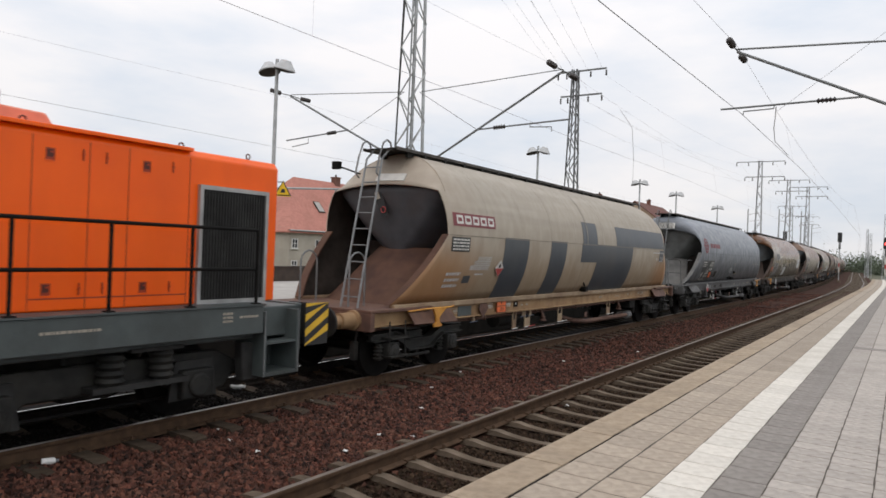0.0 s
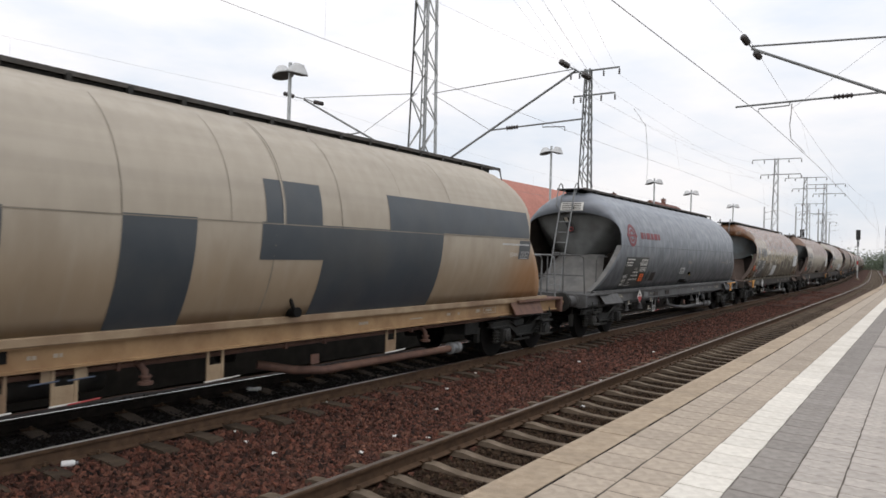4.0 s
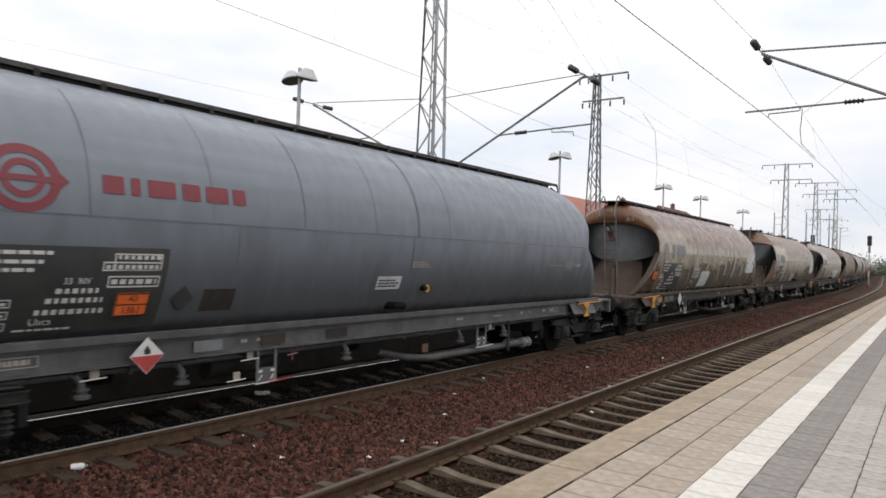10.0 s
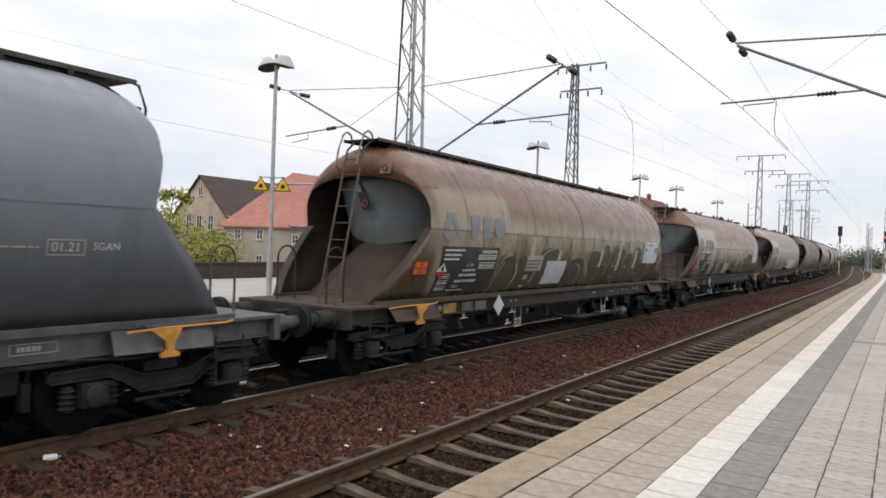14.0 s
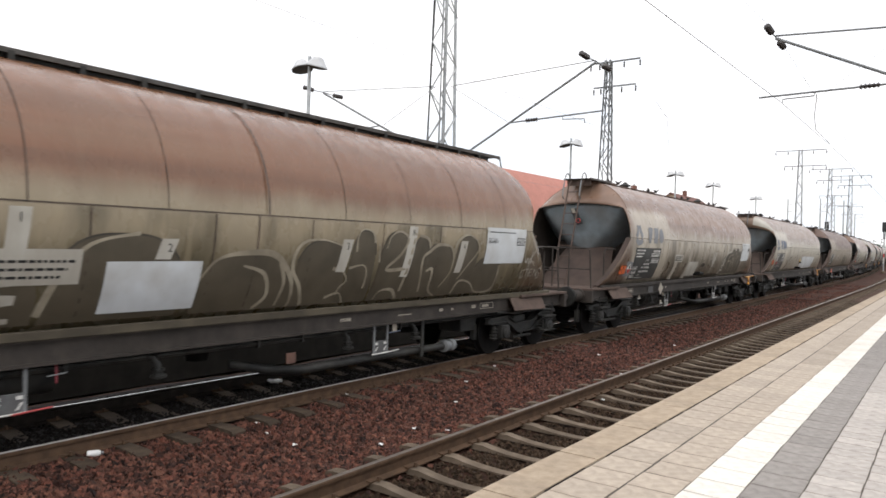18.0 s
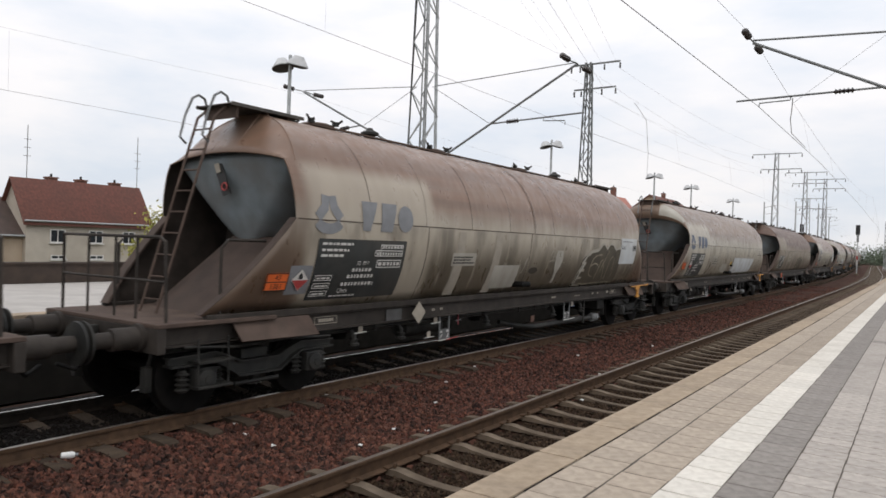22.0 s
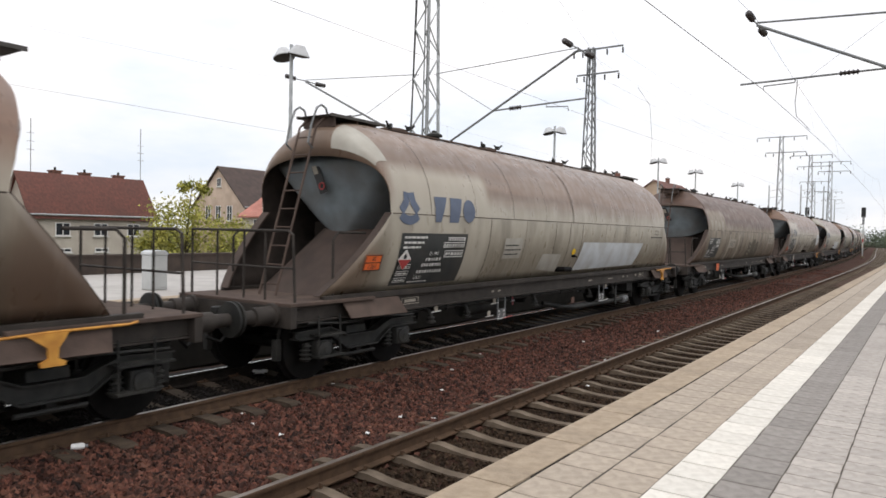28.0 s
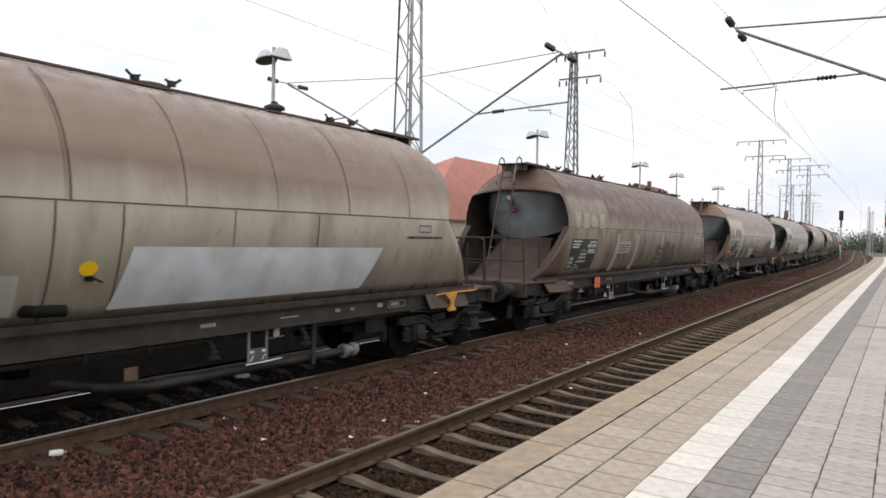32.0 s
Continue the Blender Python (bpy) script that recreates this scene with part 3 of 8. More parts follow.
def rail(x, label, band=RAIL_TOP, side=RAIL_RUST, half=0.027):
    s, n = Shape(), len(RAIL_PROFILE)
    for y in YS:
        s.v += [(x + lat(y) + u, y, w) for u, w in RAIL_PROFILE]
    for i in range(len(YS) - 1):
        s.f += [(i * n + k, i * n + (k + 1) % n, (i + 1) * n + (k + 1) % n, (i + 1) * n + k) for k in range(n)]
    root = tagged(part("rail", s, side, None, smooth=30), label, "rail", "rails of the two tracks")
    part("running_band", strip(Shape(), x - half, x + half, -0.002, 0.0025, YS), band, root, "worn running surface", smooth=None)


for cx, lab in ((NEAR_X, "rusty steel rail of the empty track beside the platform"), (FAR_X, "rusty steel rail under the passing goods train")):
    if cx == NEAR_X:
        rail(cx - 0.7525, lab)
    else:
        rail(cx - 0.7525, lab, RAIL_BRIGHT, RAIL_SHADED, 0.013)
    rail(cx + 0.7525, lab)

# sleepers: near ones singly, far ones joined
SLEEPER_OUT = [(-1.30, -0.215), (-1.30, -0.178), (-1.27, -0.158), (-1.18, -0.147)] + [(x / 10, -0.150 - 0.048 * (1 - (x / 5.5) ** 2)) for x in (-5.5, -4, -2.5, 0, 2.5, 4, 5.5)] + [(1.18, -0.147), (1.27, -0.158), (1.30, -0.178), (1.30, -0.215)]


def sleeper_shape(half):
    s = Shape()
    s.prism([(x, z) for x, z in SLEEPER_OUT], -half, half, "y")
    return s


def sleepers(cx, mat, label, group, step, first, half):
    me = sleeper_shape(half).mesh("sleeper", mat, 25)
    fix_normals(me)
    fast = Shape()
    fast.box(-0.09, 0.09, -0.08, 0.08, -0.150, -0.135)
    fast.tube([(-0.115, 0, -0.14), (-0.115, 0, -0.095)], 0.02, 6)
    fast.tube([(0.115, 0, -0.14), (0.115, 0, -0.095)], 0.02, 6)
    fm = fast.mesh("rail_fastening", RAIL_RUST)
    i = 0
    y = first
    while y < 72:
        o = tagged(new("sleeper", me), label, "sleeper", group)
        o.matrix_basis = pose(cx + lat(y), y + 0.012 * math.sin(i * 2.3), 0.0, 0, 0, 0.5 * math.sin(i * 1.7))
        if y < 24:
            for s in (-0.7525, 0.7525):
                q = new("rail_fastening", fm)
                q.parent = o
                q.location = (s, 0, 0)
        y += step
        i += 1
    rest = Shape()
    while y < 260:
        rest.box(cx + lat(y) - 1.3, cx + lat(y) + 1.3, y - 0.12, y + 0.12, -0.21, -0.16)
        y += step
    tagged(part("sleepers_far", rest, mat, None, smooth=None), "long row of sleepers in the bend", "sleepers", kind="stuff")


sleepers(NEAR_X, CONCRETE, "weathered concrete sleeper of the empty track", "sleepers of the empty track", 0.588, 5.70 - 0.588 * 21, 0.064)
sleepers(FAR_X, SLEEPER_DIRTY_SHADED, "grimy sleeper coloured darker for the shade under the goods train", "sleepers of the train track", 0.588, 4.22 - 0.588 * 18, 0.095)

# ---- the platform the viewer stands on ----
P_END = 92.0
PYS = [-12, 0, 20, 40, 50] + list(range(54, 92, 4)) + [92]
tagged(part("platform", strip(Shape(), -2.14, 7.0, -0.75, P_TOP - 0.003, PYS), JOINT, None, smooth=None), "station platform paved in strips of concrete slabs", "platform", kind="structure")
tagged(part("platform_wall", strip(Shape(), -2.16, -2.14, -0.7, P_TOP - 0.09, PYS), PLATFORM_SIDE, None, smooth=None), "concrete face of the platform above the ballast", "platform wall", kind="structure")
platform = bpy.data.objects["platform"]
COLUMNS = [("coping_stone", -2.20, -1.910, 1.0, COPING, 0.010), ("slab", -1.900, -1.593, 0.305, SLAB_BEIGE, 0), ("slab", -1.580, -1.282, 0.305, SLAB_BEIGE, 0),
           ("guide_slab", -1.275, -0.989, 0.305, SLAB_WHITE, 0.003), ("slab", -0.982, -0.698, 0.305, SLAB_DARK, 0),
           ("slab", -0.689, -0.409, 0.205, SLAB_GREY, 0), ("slab", -0.400, -0.120, 0.205, SLAB_GREY, 0), ("slab", -0.111, 0.168, 0.205, SLAB_GREY, 0), ("slab", 0.177, 0.462, 0.205, SLAB_GREY, 0)]


def slab_mesh(name, w, l, mat, lift):
    h, e = 0.032 + lift, 0.002
    s = Shape()
    top, low = P_TOP + lift, P_TOP - 0.04
    if name == "coping_stone":
        low = P_TOP - 0.14
    vs = [(sx * w / 2, sy * l / 2, low) for sx, sy in ((-1, -1), (1, -1), (1, 1), (-1, 1))]
    vs += [(sx * w / 2, sy * l / 2, top - e) for sx, sy in ((-1, -1), (1, -1), (1, 1), (-1, 1))]
    vs += [(sx * (w / 2 - e), sy * (l / 2 - e), top) for sx, sy in ((-1, -1), (1, -1), (1, 1), (-1, 1))]
    fs = [(0, 1, 5, 4), (1, 2, 6, 5), (2, 3, 7, 6), (3, 0, 4, 7), (4, 5, 9, 8), (5, 6, 10, 9), (6, 7, 11, 10), (7, 4, 8, 11), (8, 9, 10, 11)]
    s.add(vs, fs)
    return s


for ci, (nm, xa, xb, step, mat, lift) in enumerate(COLUMNS):
    gapw = 0.010 if nm == "coping_stone" else 0.012
    base = slab_mesh(nm, xb - xa, step - gapw, mat, lift)
    me = base.mesh(nm, mat)
    rest = Shape()
    y = -9.0 + 0.11 * ci % step
    limit = 18.0 if nm == "coping_stone" else (10.4 if step > 0.25 else 8.6)
    k = 0
    while y < P_END - 0.5:
        if y > 2.6 and y < limit:
            o = new(nm, me)
            o.parent = platform
            o.matrix_basis = pose((xa + xb) / 2 + lat(y), y, 0.0010 * math.sin(k * 12.9 + ci), 0.15 * math.sin(k * 7.1), 0.2 * math.sin(k * 3.7 + ci), 0)
        elif y < 46:
            dz = 0.0010 * math.sin(k * 12.9 + ci)
            rest.add([(px + (xa + xb) / 2 + lat(y), py + y, pz + dz) for px, py, pz in base.v], base.f)
        y += step
        k += 1
    strip(rest, xa, xb, P_TOP - 0.006, P_TOP + lift - 0.001, [46.2, 50] + list(range(54, 92, 4)) + [P_END])
    tagged(part("paving", rest, mat, platform, smooth=None, fix=False), "paving strip running along the platform", kind="stuff")
wide = Shape()
strip(wide, 3.13, 6.9, P_TOP - 0.006, P_TOP + 0.001, PYS)
strip(wide, 0.47, 3.12, P_TOP - 0.006, P_TOP + 0.001, [y for y in PYS if y >= 20])
more = slab_mesh("slab", 0.280, 0.185, SLAB_GREY, 0)
for ci in range(9):
    y = -9.0 + 0.07 * ci
    while y < 19.8:
        wide.add([(px + 0.61 + 0.295 * ci, py + y, pz) for px, py, pz in more.v], more.f)
        y += 0.205
part("paving", wide, SLAB_GREY, platform, "grey paved platform surface", smooth=None)
drain = Shape()
drain.box(-0.68, 0.44, 14.22, 14.55, P_TOP - 0.02, P_TOP + 0.003)
part("cross_slab", drain, SLAB_DARK, platform, "dark grey slab strip across the platform", smooth=None)

gap_dirt = Shape()
rg = random.Random(12)
y = 2.0
while y < 40.0:
    l = rg.uniform(0.15, 1.6)
    w = rg.uniform(0.002, 0.009)
    gap_dirt.box(-1.905 - w, -1.905 + w * 0.7, y, y + l, P_TOP - 0.004, P_TOP + 0.0025)
    y += l + rg.uniform(0.02, 0.5)
tagged(part("gap_dirt", gap_dirt, SHADE_AND_DIRT, platform, "dark dirt in the gap behind the coping", smooth=None), kind="stuff")

# ---- the platform beyond the train ----
tagged(part("platform_beyond", Shape().box(-20.0, -12.55, -30, 120, -0.7, P_TOP), PAVING_PALE, None, smooth=None, bevel=0.02), "pale paved island platform beyond the train", "platform", kind="structure")
tagged(part("platform_edge_beyond", Shape().box(-12.9, -12.5, -30, 120, P_TOP - 0.1, P_TOP + 0.012), COPING, None, smooth=None), "concrete edge of the far platform", "platform edge", kind="structure")
tagged(part("parapet_wall", Shape().box(-20.25, -20.02, -30, 120, -2.5, 1.23).box(-20.3, -19.98, -30, 120, 1.23, 1.29), PARAPET, None, smooth=None), "low dark brown parapet behind the far platform", "wall", kind="structure")

tagged(part("platform_face_beyond", Shape().box(-12.56, -12.53, -30, 120, -0.75, P_TOP - 0.11), EDGE_DARK, None, smooth=None), "face of the far platform, coloured dark for the train's shadow", "platform wall", kind="structure")
cab = thing("utility_cabinet", "light grey metal cabinet with a domed lid on the far platform", "cabinet", at=pose(-14.5, 9.45, P_TOP))
part("body", Shape().box(-0.2, 0.2, -0.20, 0.20, 0, 0.80), CABINET, cab, bevel=0.02)
part("lid", Shape().prism([(-0.22, 0.80), (0.22, 0.80), (0.20, 0.86), (0.12, 0.90), (-0.12, 0.90), (-0.20, 0.86)], -0.22, 0.22, "x"), CABINET, cab, "domed lid", bevel=0.01)
part("door", Shape().box(0.2, 0.215, -0.17, 0.17, 0.06, 0.76), CABINET, cab, bevel=0.004)


# ---- lamps, masts, wires ----
def platform_lamp(x, y, top, group):
    root = thing("platform_lamp", "pale double-headed platform lamp on a slim post", "lamp post", group, at=pose(x, y, P_TOP))
    h = top - P_TOP
    part("post", Shape().tube([(0, 0, 0), (0, 0, 1.2)], 0.075, 12).tube([(0, 0, 1.2), (0, 0, h - 0.05)], 0.055, 12, 0.045), GALV, root)
    part("base_flange", Shape().lathe([(0, 0.14), (0.03, 0.14), (0.04, 0.08)], "z", 14), GALV, root)
    part("bracket", Shape().tube([(-0.16, 0, h - 0.10), (0.16, 0, h - 0.10)], 0.03, 8).tube([(0, 0, h - 0.1), (0, 0, h + 0.06)], 0.045, 10), GALV, root)
    for s in (-1, 1):
        tip = Matrix.Translation((s * 0.29, 0, h - 0.12)) @ Matrix.Rotation(radians(15 * s), 4, "Y")
        sh = Shape().lathe([(-0.125, 0.275), (-0.105, 0.28), (0.05, 0.165), (0.115, 0.12), (0.13, 0.03)], "z", 20)
        sh.v = [tuple(tip @ Vector(q)) for q in sh.v]
        head = part("lamp_head", sh, LAMP_WHITE, root, "pale flared shade")
        # underside in a dark colour that paints its shadow against the sky
        sh = Shape().lathe([(-0.17, 0.12), (-0.14, 0.23), (-0.132, 0.268)], "z", 18)
        sh.v = [tuple(tip @ Vector(q)) for q in sh.v]
        part("lens", sh, FRAME_DARK, head, "underside of the lamp head, coloured dark for its own shadow")
    return root


LAMP_TOP = 6.72
lamp_a = platform_lamp(-13.3, 12.4, LAMP_TOP, "lamps of the far platform")
for x, y in ((-13.3, 27.5), (-13.2, 41.2), (-13.15, 49.0), (-13.2, 62.0)):
    copy_thing(lamp_a, pose(x, y, P_TOP))

# yellow warning triangles on a bar across the first lamp post, and the pipe frame next to it
for s in (-1, 1):
    sg = thing("warning_sign", "yellow triangular electricity warning sign with a black border", "sign", "signs on the lamp post", at=pose(-13.3 + 0.0, 12.4, 3.28) @ pose(0, 0, 0, 0, 0, 38) @ pose(0.27 * s, -0.09, 0.08))
    part("border", Shape().prism([(-0.21, 0), (0.21, 0), (0.0, 0.37)], -0.006, 0.006, "y"), BLACK_MARK, sg)
    part("face", Shape().prism([(-0.175, 0.02), (0.175, 0.02), (0.0, 0.33)], -0.011, -0.006, "y"), SIGN_YELLOW, sg)
    part("symbol", Shape().prism([(-0.055, 0.07), (0.06, 0.07), (0.045, 0.16), (-0.02, 0.17)], -0.014, -0.011, "y"), BLACK_MARK, sg)
    part("plate", Shape().prism([(-0.2, -0.02), (0.2, -0.02), (0.21, 0.03), (-0.21, 0.03)], 0.006, 0.01, "y"), SIGN_YELLOW, sg)
bar = thing("sign_bar", "thin steel bar that carries two signs", "bar", at=pose(-13.3, 12.4, 3.70) @ pose(0, 0, 0, 0, 0, 38))
part("rod", Shape().tube([(-0.32, -0.075, 0), (0.32, -0.075, 0)], 0.018, 8).box(-0.07, 0.07, -0.09, 0.0, -0.02, 0.02), GALV, bar)
fr = thing("pipe_frame", "grey steel post with a horizontal pipe between lamp post and mast", "frame", at=pose(-13.3, 14.85, P_TOP))
part("post", Shape().tube([(0, 0, 0.45), (0, 0, 3.05)], 0.10, 14), GALV, fr)
part("post_foot", Shape().tube([(0, 0, 0), (0, 0, 0.45)], 0.085, 14), STEEL_DARK, fr, "dark painted foot")
part("crossbar", Shape().tube([(0, -2.38, 2.84), (0, 2.62, 3.25)], 0.028, 8), GALV, fr)
part("end_post", Shape().tube([(0, 2.50, 0), (0, 2.50, 3.28)], 0.05, 10), GALV, fr)
fl = thing("floodlight", "small black floodlight with a pale lens on the lattice mast", "floodlight", at=pose(-13.05, 18.16, 4.05, 0, 0, 35))
part("housing", Shape().box(-0.10, 0.10, -0.24, 0.24, -0.13, 0.13).box(-0.45, -0.10, -0.03, 0.03, -0.03, 0.03), STEEL_BLACK, fl, bevel=0.01)
part("lens", Shape().box(0.10, 0.106, -0.15, 0.15, -0.08, 0.08), LAMP_WHITE, fl, "pale lens", smooth=None)


def lattice_mast(name, x, y, z0, h, w0, w1, mat, label, group, bays, depth=None, leg=0.05, arms=()):
    """A four-legged lattice mast with zigzag bracing on its faces, and cross arms (height, reach left, reach right)."""
    root = thing(name, label, "mast", group, at=pose(x, y, z0))
    d0, d1 = (w0, w1) if depth is None else depth
    for sx in (-1, 1):
        for sy in (-1, 1):
            part("leg", Shape().add([(sx * (w0 / 2 + a), sy * (d0 / 2 + b), 0) for a, b in ((0, 0), (-sx * leg, 0), (-sx * leg, -sy * leg), (0, -sy * leg))] +
                                    [(sx * (w1 / 2) + a, sy * (d1 / 2) + b, h) for a, b in ((0, 0), (-sx * leg, 0), (-sx * leg, -sy * leg), (0, -sy * leg))],
                                    [(0, 1, 2, 3), (4, 7, 6, 5), (0, 4, 5, 1), (1, 5, 6, 2), (2, 6, 7, 3), (3, 7, 4, 0)]), mat, root)
    for face in range(4):
        for i in range(bays):
            br = Shape()
            za, zb = h * i / bays, h * (i + 1) / bays
            wa, wb = w0 + (w1 - w0) * i / bays, w0 + (w1 - w0) * (i + 1) / bays
            da, db = d0 + (d1 - d0) * i / bays, d0 + (d1 - d0) * (i + 1) / bays
            s = 1 if i % 2 else -1
            if face < 2:
                t = 1 if face else -1
                br.tube([(s * wa / 2, t * da / 2, za), (-s * wb / 2, t * db / 2, zb)], leg * 0.36, 4)
            else:
                t = 1 if face == 3 else -1
                br.tube([(t * wa / 2, s * da / 2, za), (t * wb / 2, -s * db / 2, zb)], leg * 0.36, 4)
            part("brace", br, mat, root, smooth=None)
    for z, l, r in arms:
        a = Shape()
        a.box(-l, r, -0.05, 0.05, z - z0 - 0.02, z - z0 + 0.05)
        arm = part("cross_arm", a, GALV_DARK, root)
        for u in (-l, -l * 0.5, r * 0.5, r):
            part("insulator", Shape().lathe([(-0.32, 0.02), (-0.28, 0.06), (-0.22, 0.03), (-0.18, 0.06), (-0.12, 0.03), (-0.08, 0.06), (-0.02, 0.02)], "z", 8, (u, 0, z - z0 - 0.04)), PORCELAIN, arm)
    return root


ROW = 18.4
lattice_mast("catenary_mast", -13.48, ROW, P_TOP, 13.5, 0.77, 0.43, GALV, "tall galvanised lattice mast standing on the far platform", "lattice masts", 17, leg=0.075)
PYL = "slender lattice mast with two cross arms beside the tracks"
lattice_mast("catenary_mast", -14.9, 35.0, -0.4, 12.4, 0.78, 0.32, GALV_DARK, PYL, "lattice masts", 14, leg=0.075, arms=((11.9, 1.0, 1.7), (10.6, 0.8, 1.5)))
for mx, my, low_arm in ((-11.8, 74.8, 10.5), (-11.0, 92.6, 10.7), (-9.5, 101.3, 10.8), (-13.8, 134.8, 10.3), (-13.0, 165.0, 10.4)):
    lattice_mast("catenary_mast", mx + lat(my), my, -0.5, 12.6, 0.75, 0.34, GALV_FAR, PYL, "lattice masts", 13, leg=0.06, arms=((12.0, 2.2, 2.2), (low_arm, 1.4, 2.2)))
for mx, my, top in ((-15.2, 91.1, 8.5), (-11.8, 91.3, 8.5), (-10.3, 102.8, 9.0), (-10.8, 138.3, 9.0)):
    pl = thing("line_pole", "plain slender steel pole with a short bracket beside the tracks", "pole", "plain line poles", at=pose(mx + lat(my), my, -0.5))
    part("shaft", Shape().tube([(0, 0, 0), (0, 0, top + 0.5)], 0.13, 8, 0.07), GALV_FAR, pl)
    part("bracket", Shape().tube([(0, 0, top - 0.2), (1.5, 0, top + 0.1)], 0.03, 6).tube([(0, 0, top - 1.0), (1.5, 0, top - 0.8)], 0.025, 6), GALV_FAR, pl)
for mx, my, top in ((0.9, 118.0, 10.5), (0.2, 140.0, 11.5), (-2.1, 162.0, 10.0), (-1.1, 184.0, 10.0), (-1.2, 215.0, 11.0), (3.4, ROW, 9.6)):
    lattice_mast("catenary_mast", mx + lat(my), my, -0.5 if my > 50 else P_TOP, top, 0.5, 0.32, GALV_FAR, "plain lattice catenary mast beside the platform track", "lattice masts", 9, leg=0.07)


def insulator(parent, p, d, r=0.085, l=0.42):
    """A ribbed rod insulator at p along d."""
    d = Vector(d).normalized()
    s = Shape()
    prof = [(-l / 2, 0.02)]
    for i in range(5):
        c = -l / 2 + l * (i + 0.5) / 5
        prof += [(c - l * 0.06, r * 0.55), (c, r), (c + l * 0.06, r * 0.55)]
    prof += [(l / 2, 0.02)]
    s.lathe(prof, "z", 10)
    m = Matrix.Translation(p) @ d.to_track_quat("Z", "Y").to_matrix().to_4x4()
    s.v = [tuple(m @ Vector(q)) for q in s.v]
    return part("insulator", s, PORCELAIN, parent)


def cantilever(label, y, x_mast, x_tip, z_low, z_tip, z_top, x_reg, z_reg, arm, reach=0.45, d_ins=0.75, tie=0.014):
    """A bracket over a track: strut from the mast to the tip, top tie, steady arm to the contact wire."""
    root = thing("catenary_bracket", label, "catenary bracket", "catenary brackets", at=pose(x_mast, y, 0))
    tip = x_tip - x_mast
    part("strut", Shape().tube([(0, 0, z_low), (tip, 0, z_tip)], 0.035, 8), GALV_DARK, root)
    part("tie", Shape().tube([(0, 0, z_top), (tip, 0, z_tip + 0.06)], tie, 6), GALV_DARK, root)
    for s in (-1, 1):
        insulator(root, (tip, s * d_ins, z_tip + 0.02), (0, 1, 0.03 * s), 0.085, 0.5)
    part("messenger_clamp", Shape().tube([(tip, -d_ins, z_tip), (tip, 0, z_tip + 0.03), (tip, d_ins, z_tip)], 0.018, 6), GALV_DARK, root)
    mid = Vector((0, 0, z_low)).lerp(Vector((tip, 0, z_tip)), reach)
    rx = x_reg - x_mast
    part("steady_tube", Shape().tube([mid, (rx, 0, z_reg)], 0.025, 6), GALV_DARK, root)
    insulator(root, mid.lerp(Vector((rx, 0, z_reg)), 0.25), (rx - mid.x, 0, z_reg - mid.z), 0.07, 0.42)
    part("steady_arm", Shape().tube([(x - x_mast, 0, z) for x, z in arm], 0.016, 6), GALV_DARK, root)
    return root


cantilever("catenary bracket from the lattice mast over the train track", ROW, -13.10, -8.22, 4.70, 7.33, 7.20, -7.94, 5.96, ((-9.18, 5.93), (-9.20, 5.82), (-8.51, 5.78), (-8.50, 5.66)), 0.438)
cantilever("catenary bracket from the lattice mast over a hidden track", ROW, -13.86, -18.96, 5.00, 7.56, 7.26, -19.1, 5.95, ((-18.0, 5.95), (-18.0, 5.8), (-18.8, 5.7)))
cantilever("grey catenary bracket over the empty platform track", ROW + 0.25, 3.15, -3.64, 4.08, 7.39, 7.02, -3.98, 5.97, ((-2.74, 5.98), (-2.76, 5.90), (-3.44, 5.88), (-3.45, 5.79)), 0.588, tie=0.024)
ties = thing("tie_wires", "thin steel stay wires between bracket tubes and the lattice mast", "stay wires", at=pose(-13.48, ROW, 0))
part("wire", Shape().tube([(0.30, 0, 7.20), (2.46, 0, 5.88)], 0.010, 5), WIRE, ties)
part("wire", Shape().tube([(-0.30, 0, 7.26), (-2.53, 0, 6.15)], 0.010, 5), WIRE, ties)
part("wire", Shape().tube([(10.80, 0.25, 5.83), (13.0, 0.25, 7.47), (16.6, 0.25, 9.9)], 0.005, 5), THIN_WIRE, ties)


def wire_run(name, label, stagger, x, z_mess, z_con, spans, thick=0.0075, thin=0.0045, sag=0.9):
    """Contact wire, sagging messenger and droppers of one track."""
    root = thing(name, label, "overhead line", "overhead lines", at=pose(0, 0, 0))
    con = [(x + float(np.interp(y, *zip(*stagger))) + lat(y), y, z_con) for y in (-40, -20, 0, 10, ROW, 30, 40, 50, 60, 70, 80, 90, 100, 110, 120, 150, 200, 260)]
    part("contact_wire", Shape().tube(con, thick, 6), WIRE, root)
    for a, b in zip(spans, spans[1:]):
        pts = []
        for i in range(13):
            u = i / 12
            y = a + (b - a) * u
            pts.append((x + lat(y), y, z_mess - sag * 4 * u * (1 - u)))
        part("messenger_wire", Shape().tube(pts, thin, 5), THIN_WIRE, root)
        for i in (2, 4, 6, 8, 10):
            part("dropper", Shape().tube([pts[i], (pts[i][0] + float(np.interp(pts[i][1], *zip(*stagger))), pts[i][1], z_con)], 0.0022, 4), THIN_WIRE, root)


wire_run("overhead_line", "contact wire with messenger and droppers over the platform track", ((-40, -0.5), (0, -0.3), (9.4, -0.10), (18.4, 0.2), (27, 0.28), (72, -0.2), (118, 0.2)), -3.62, 7.50, 5.76, [-42, ROW, 72, 118, 165, 215])
wire_run("overhead_line", "contact wire with messenger and droppers over the train track", ((-40, 0.3), (0, 0.0), (18.4, 0.0), (29, 0.3), (74, -0.2), (124, 0.2)), -8.15, 7.35, 5.55, [-42, ROW, 74, 124, 175], 0.004, 0.0025, 0.55)
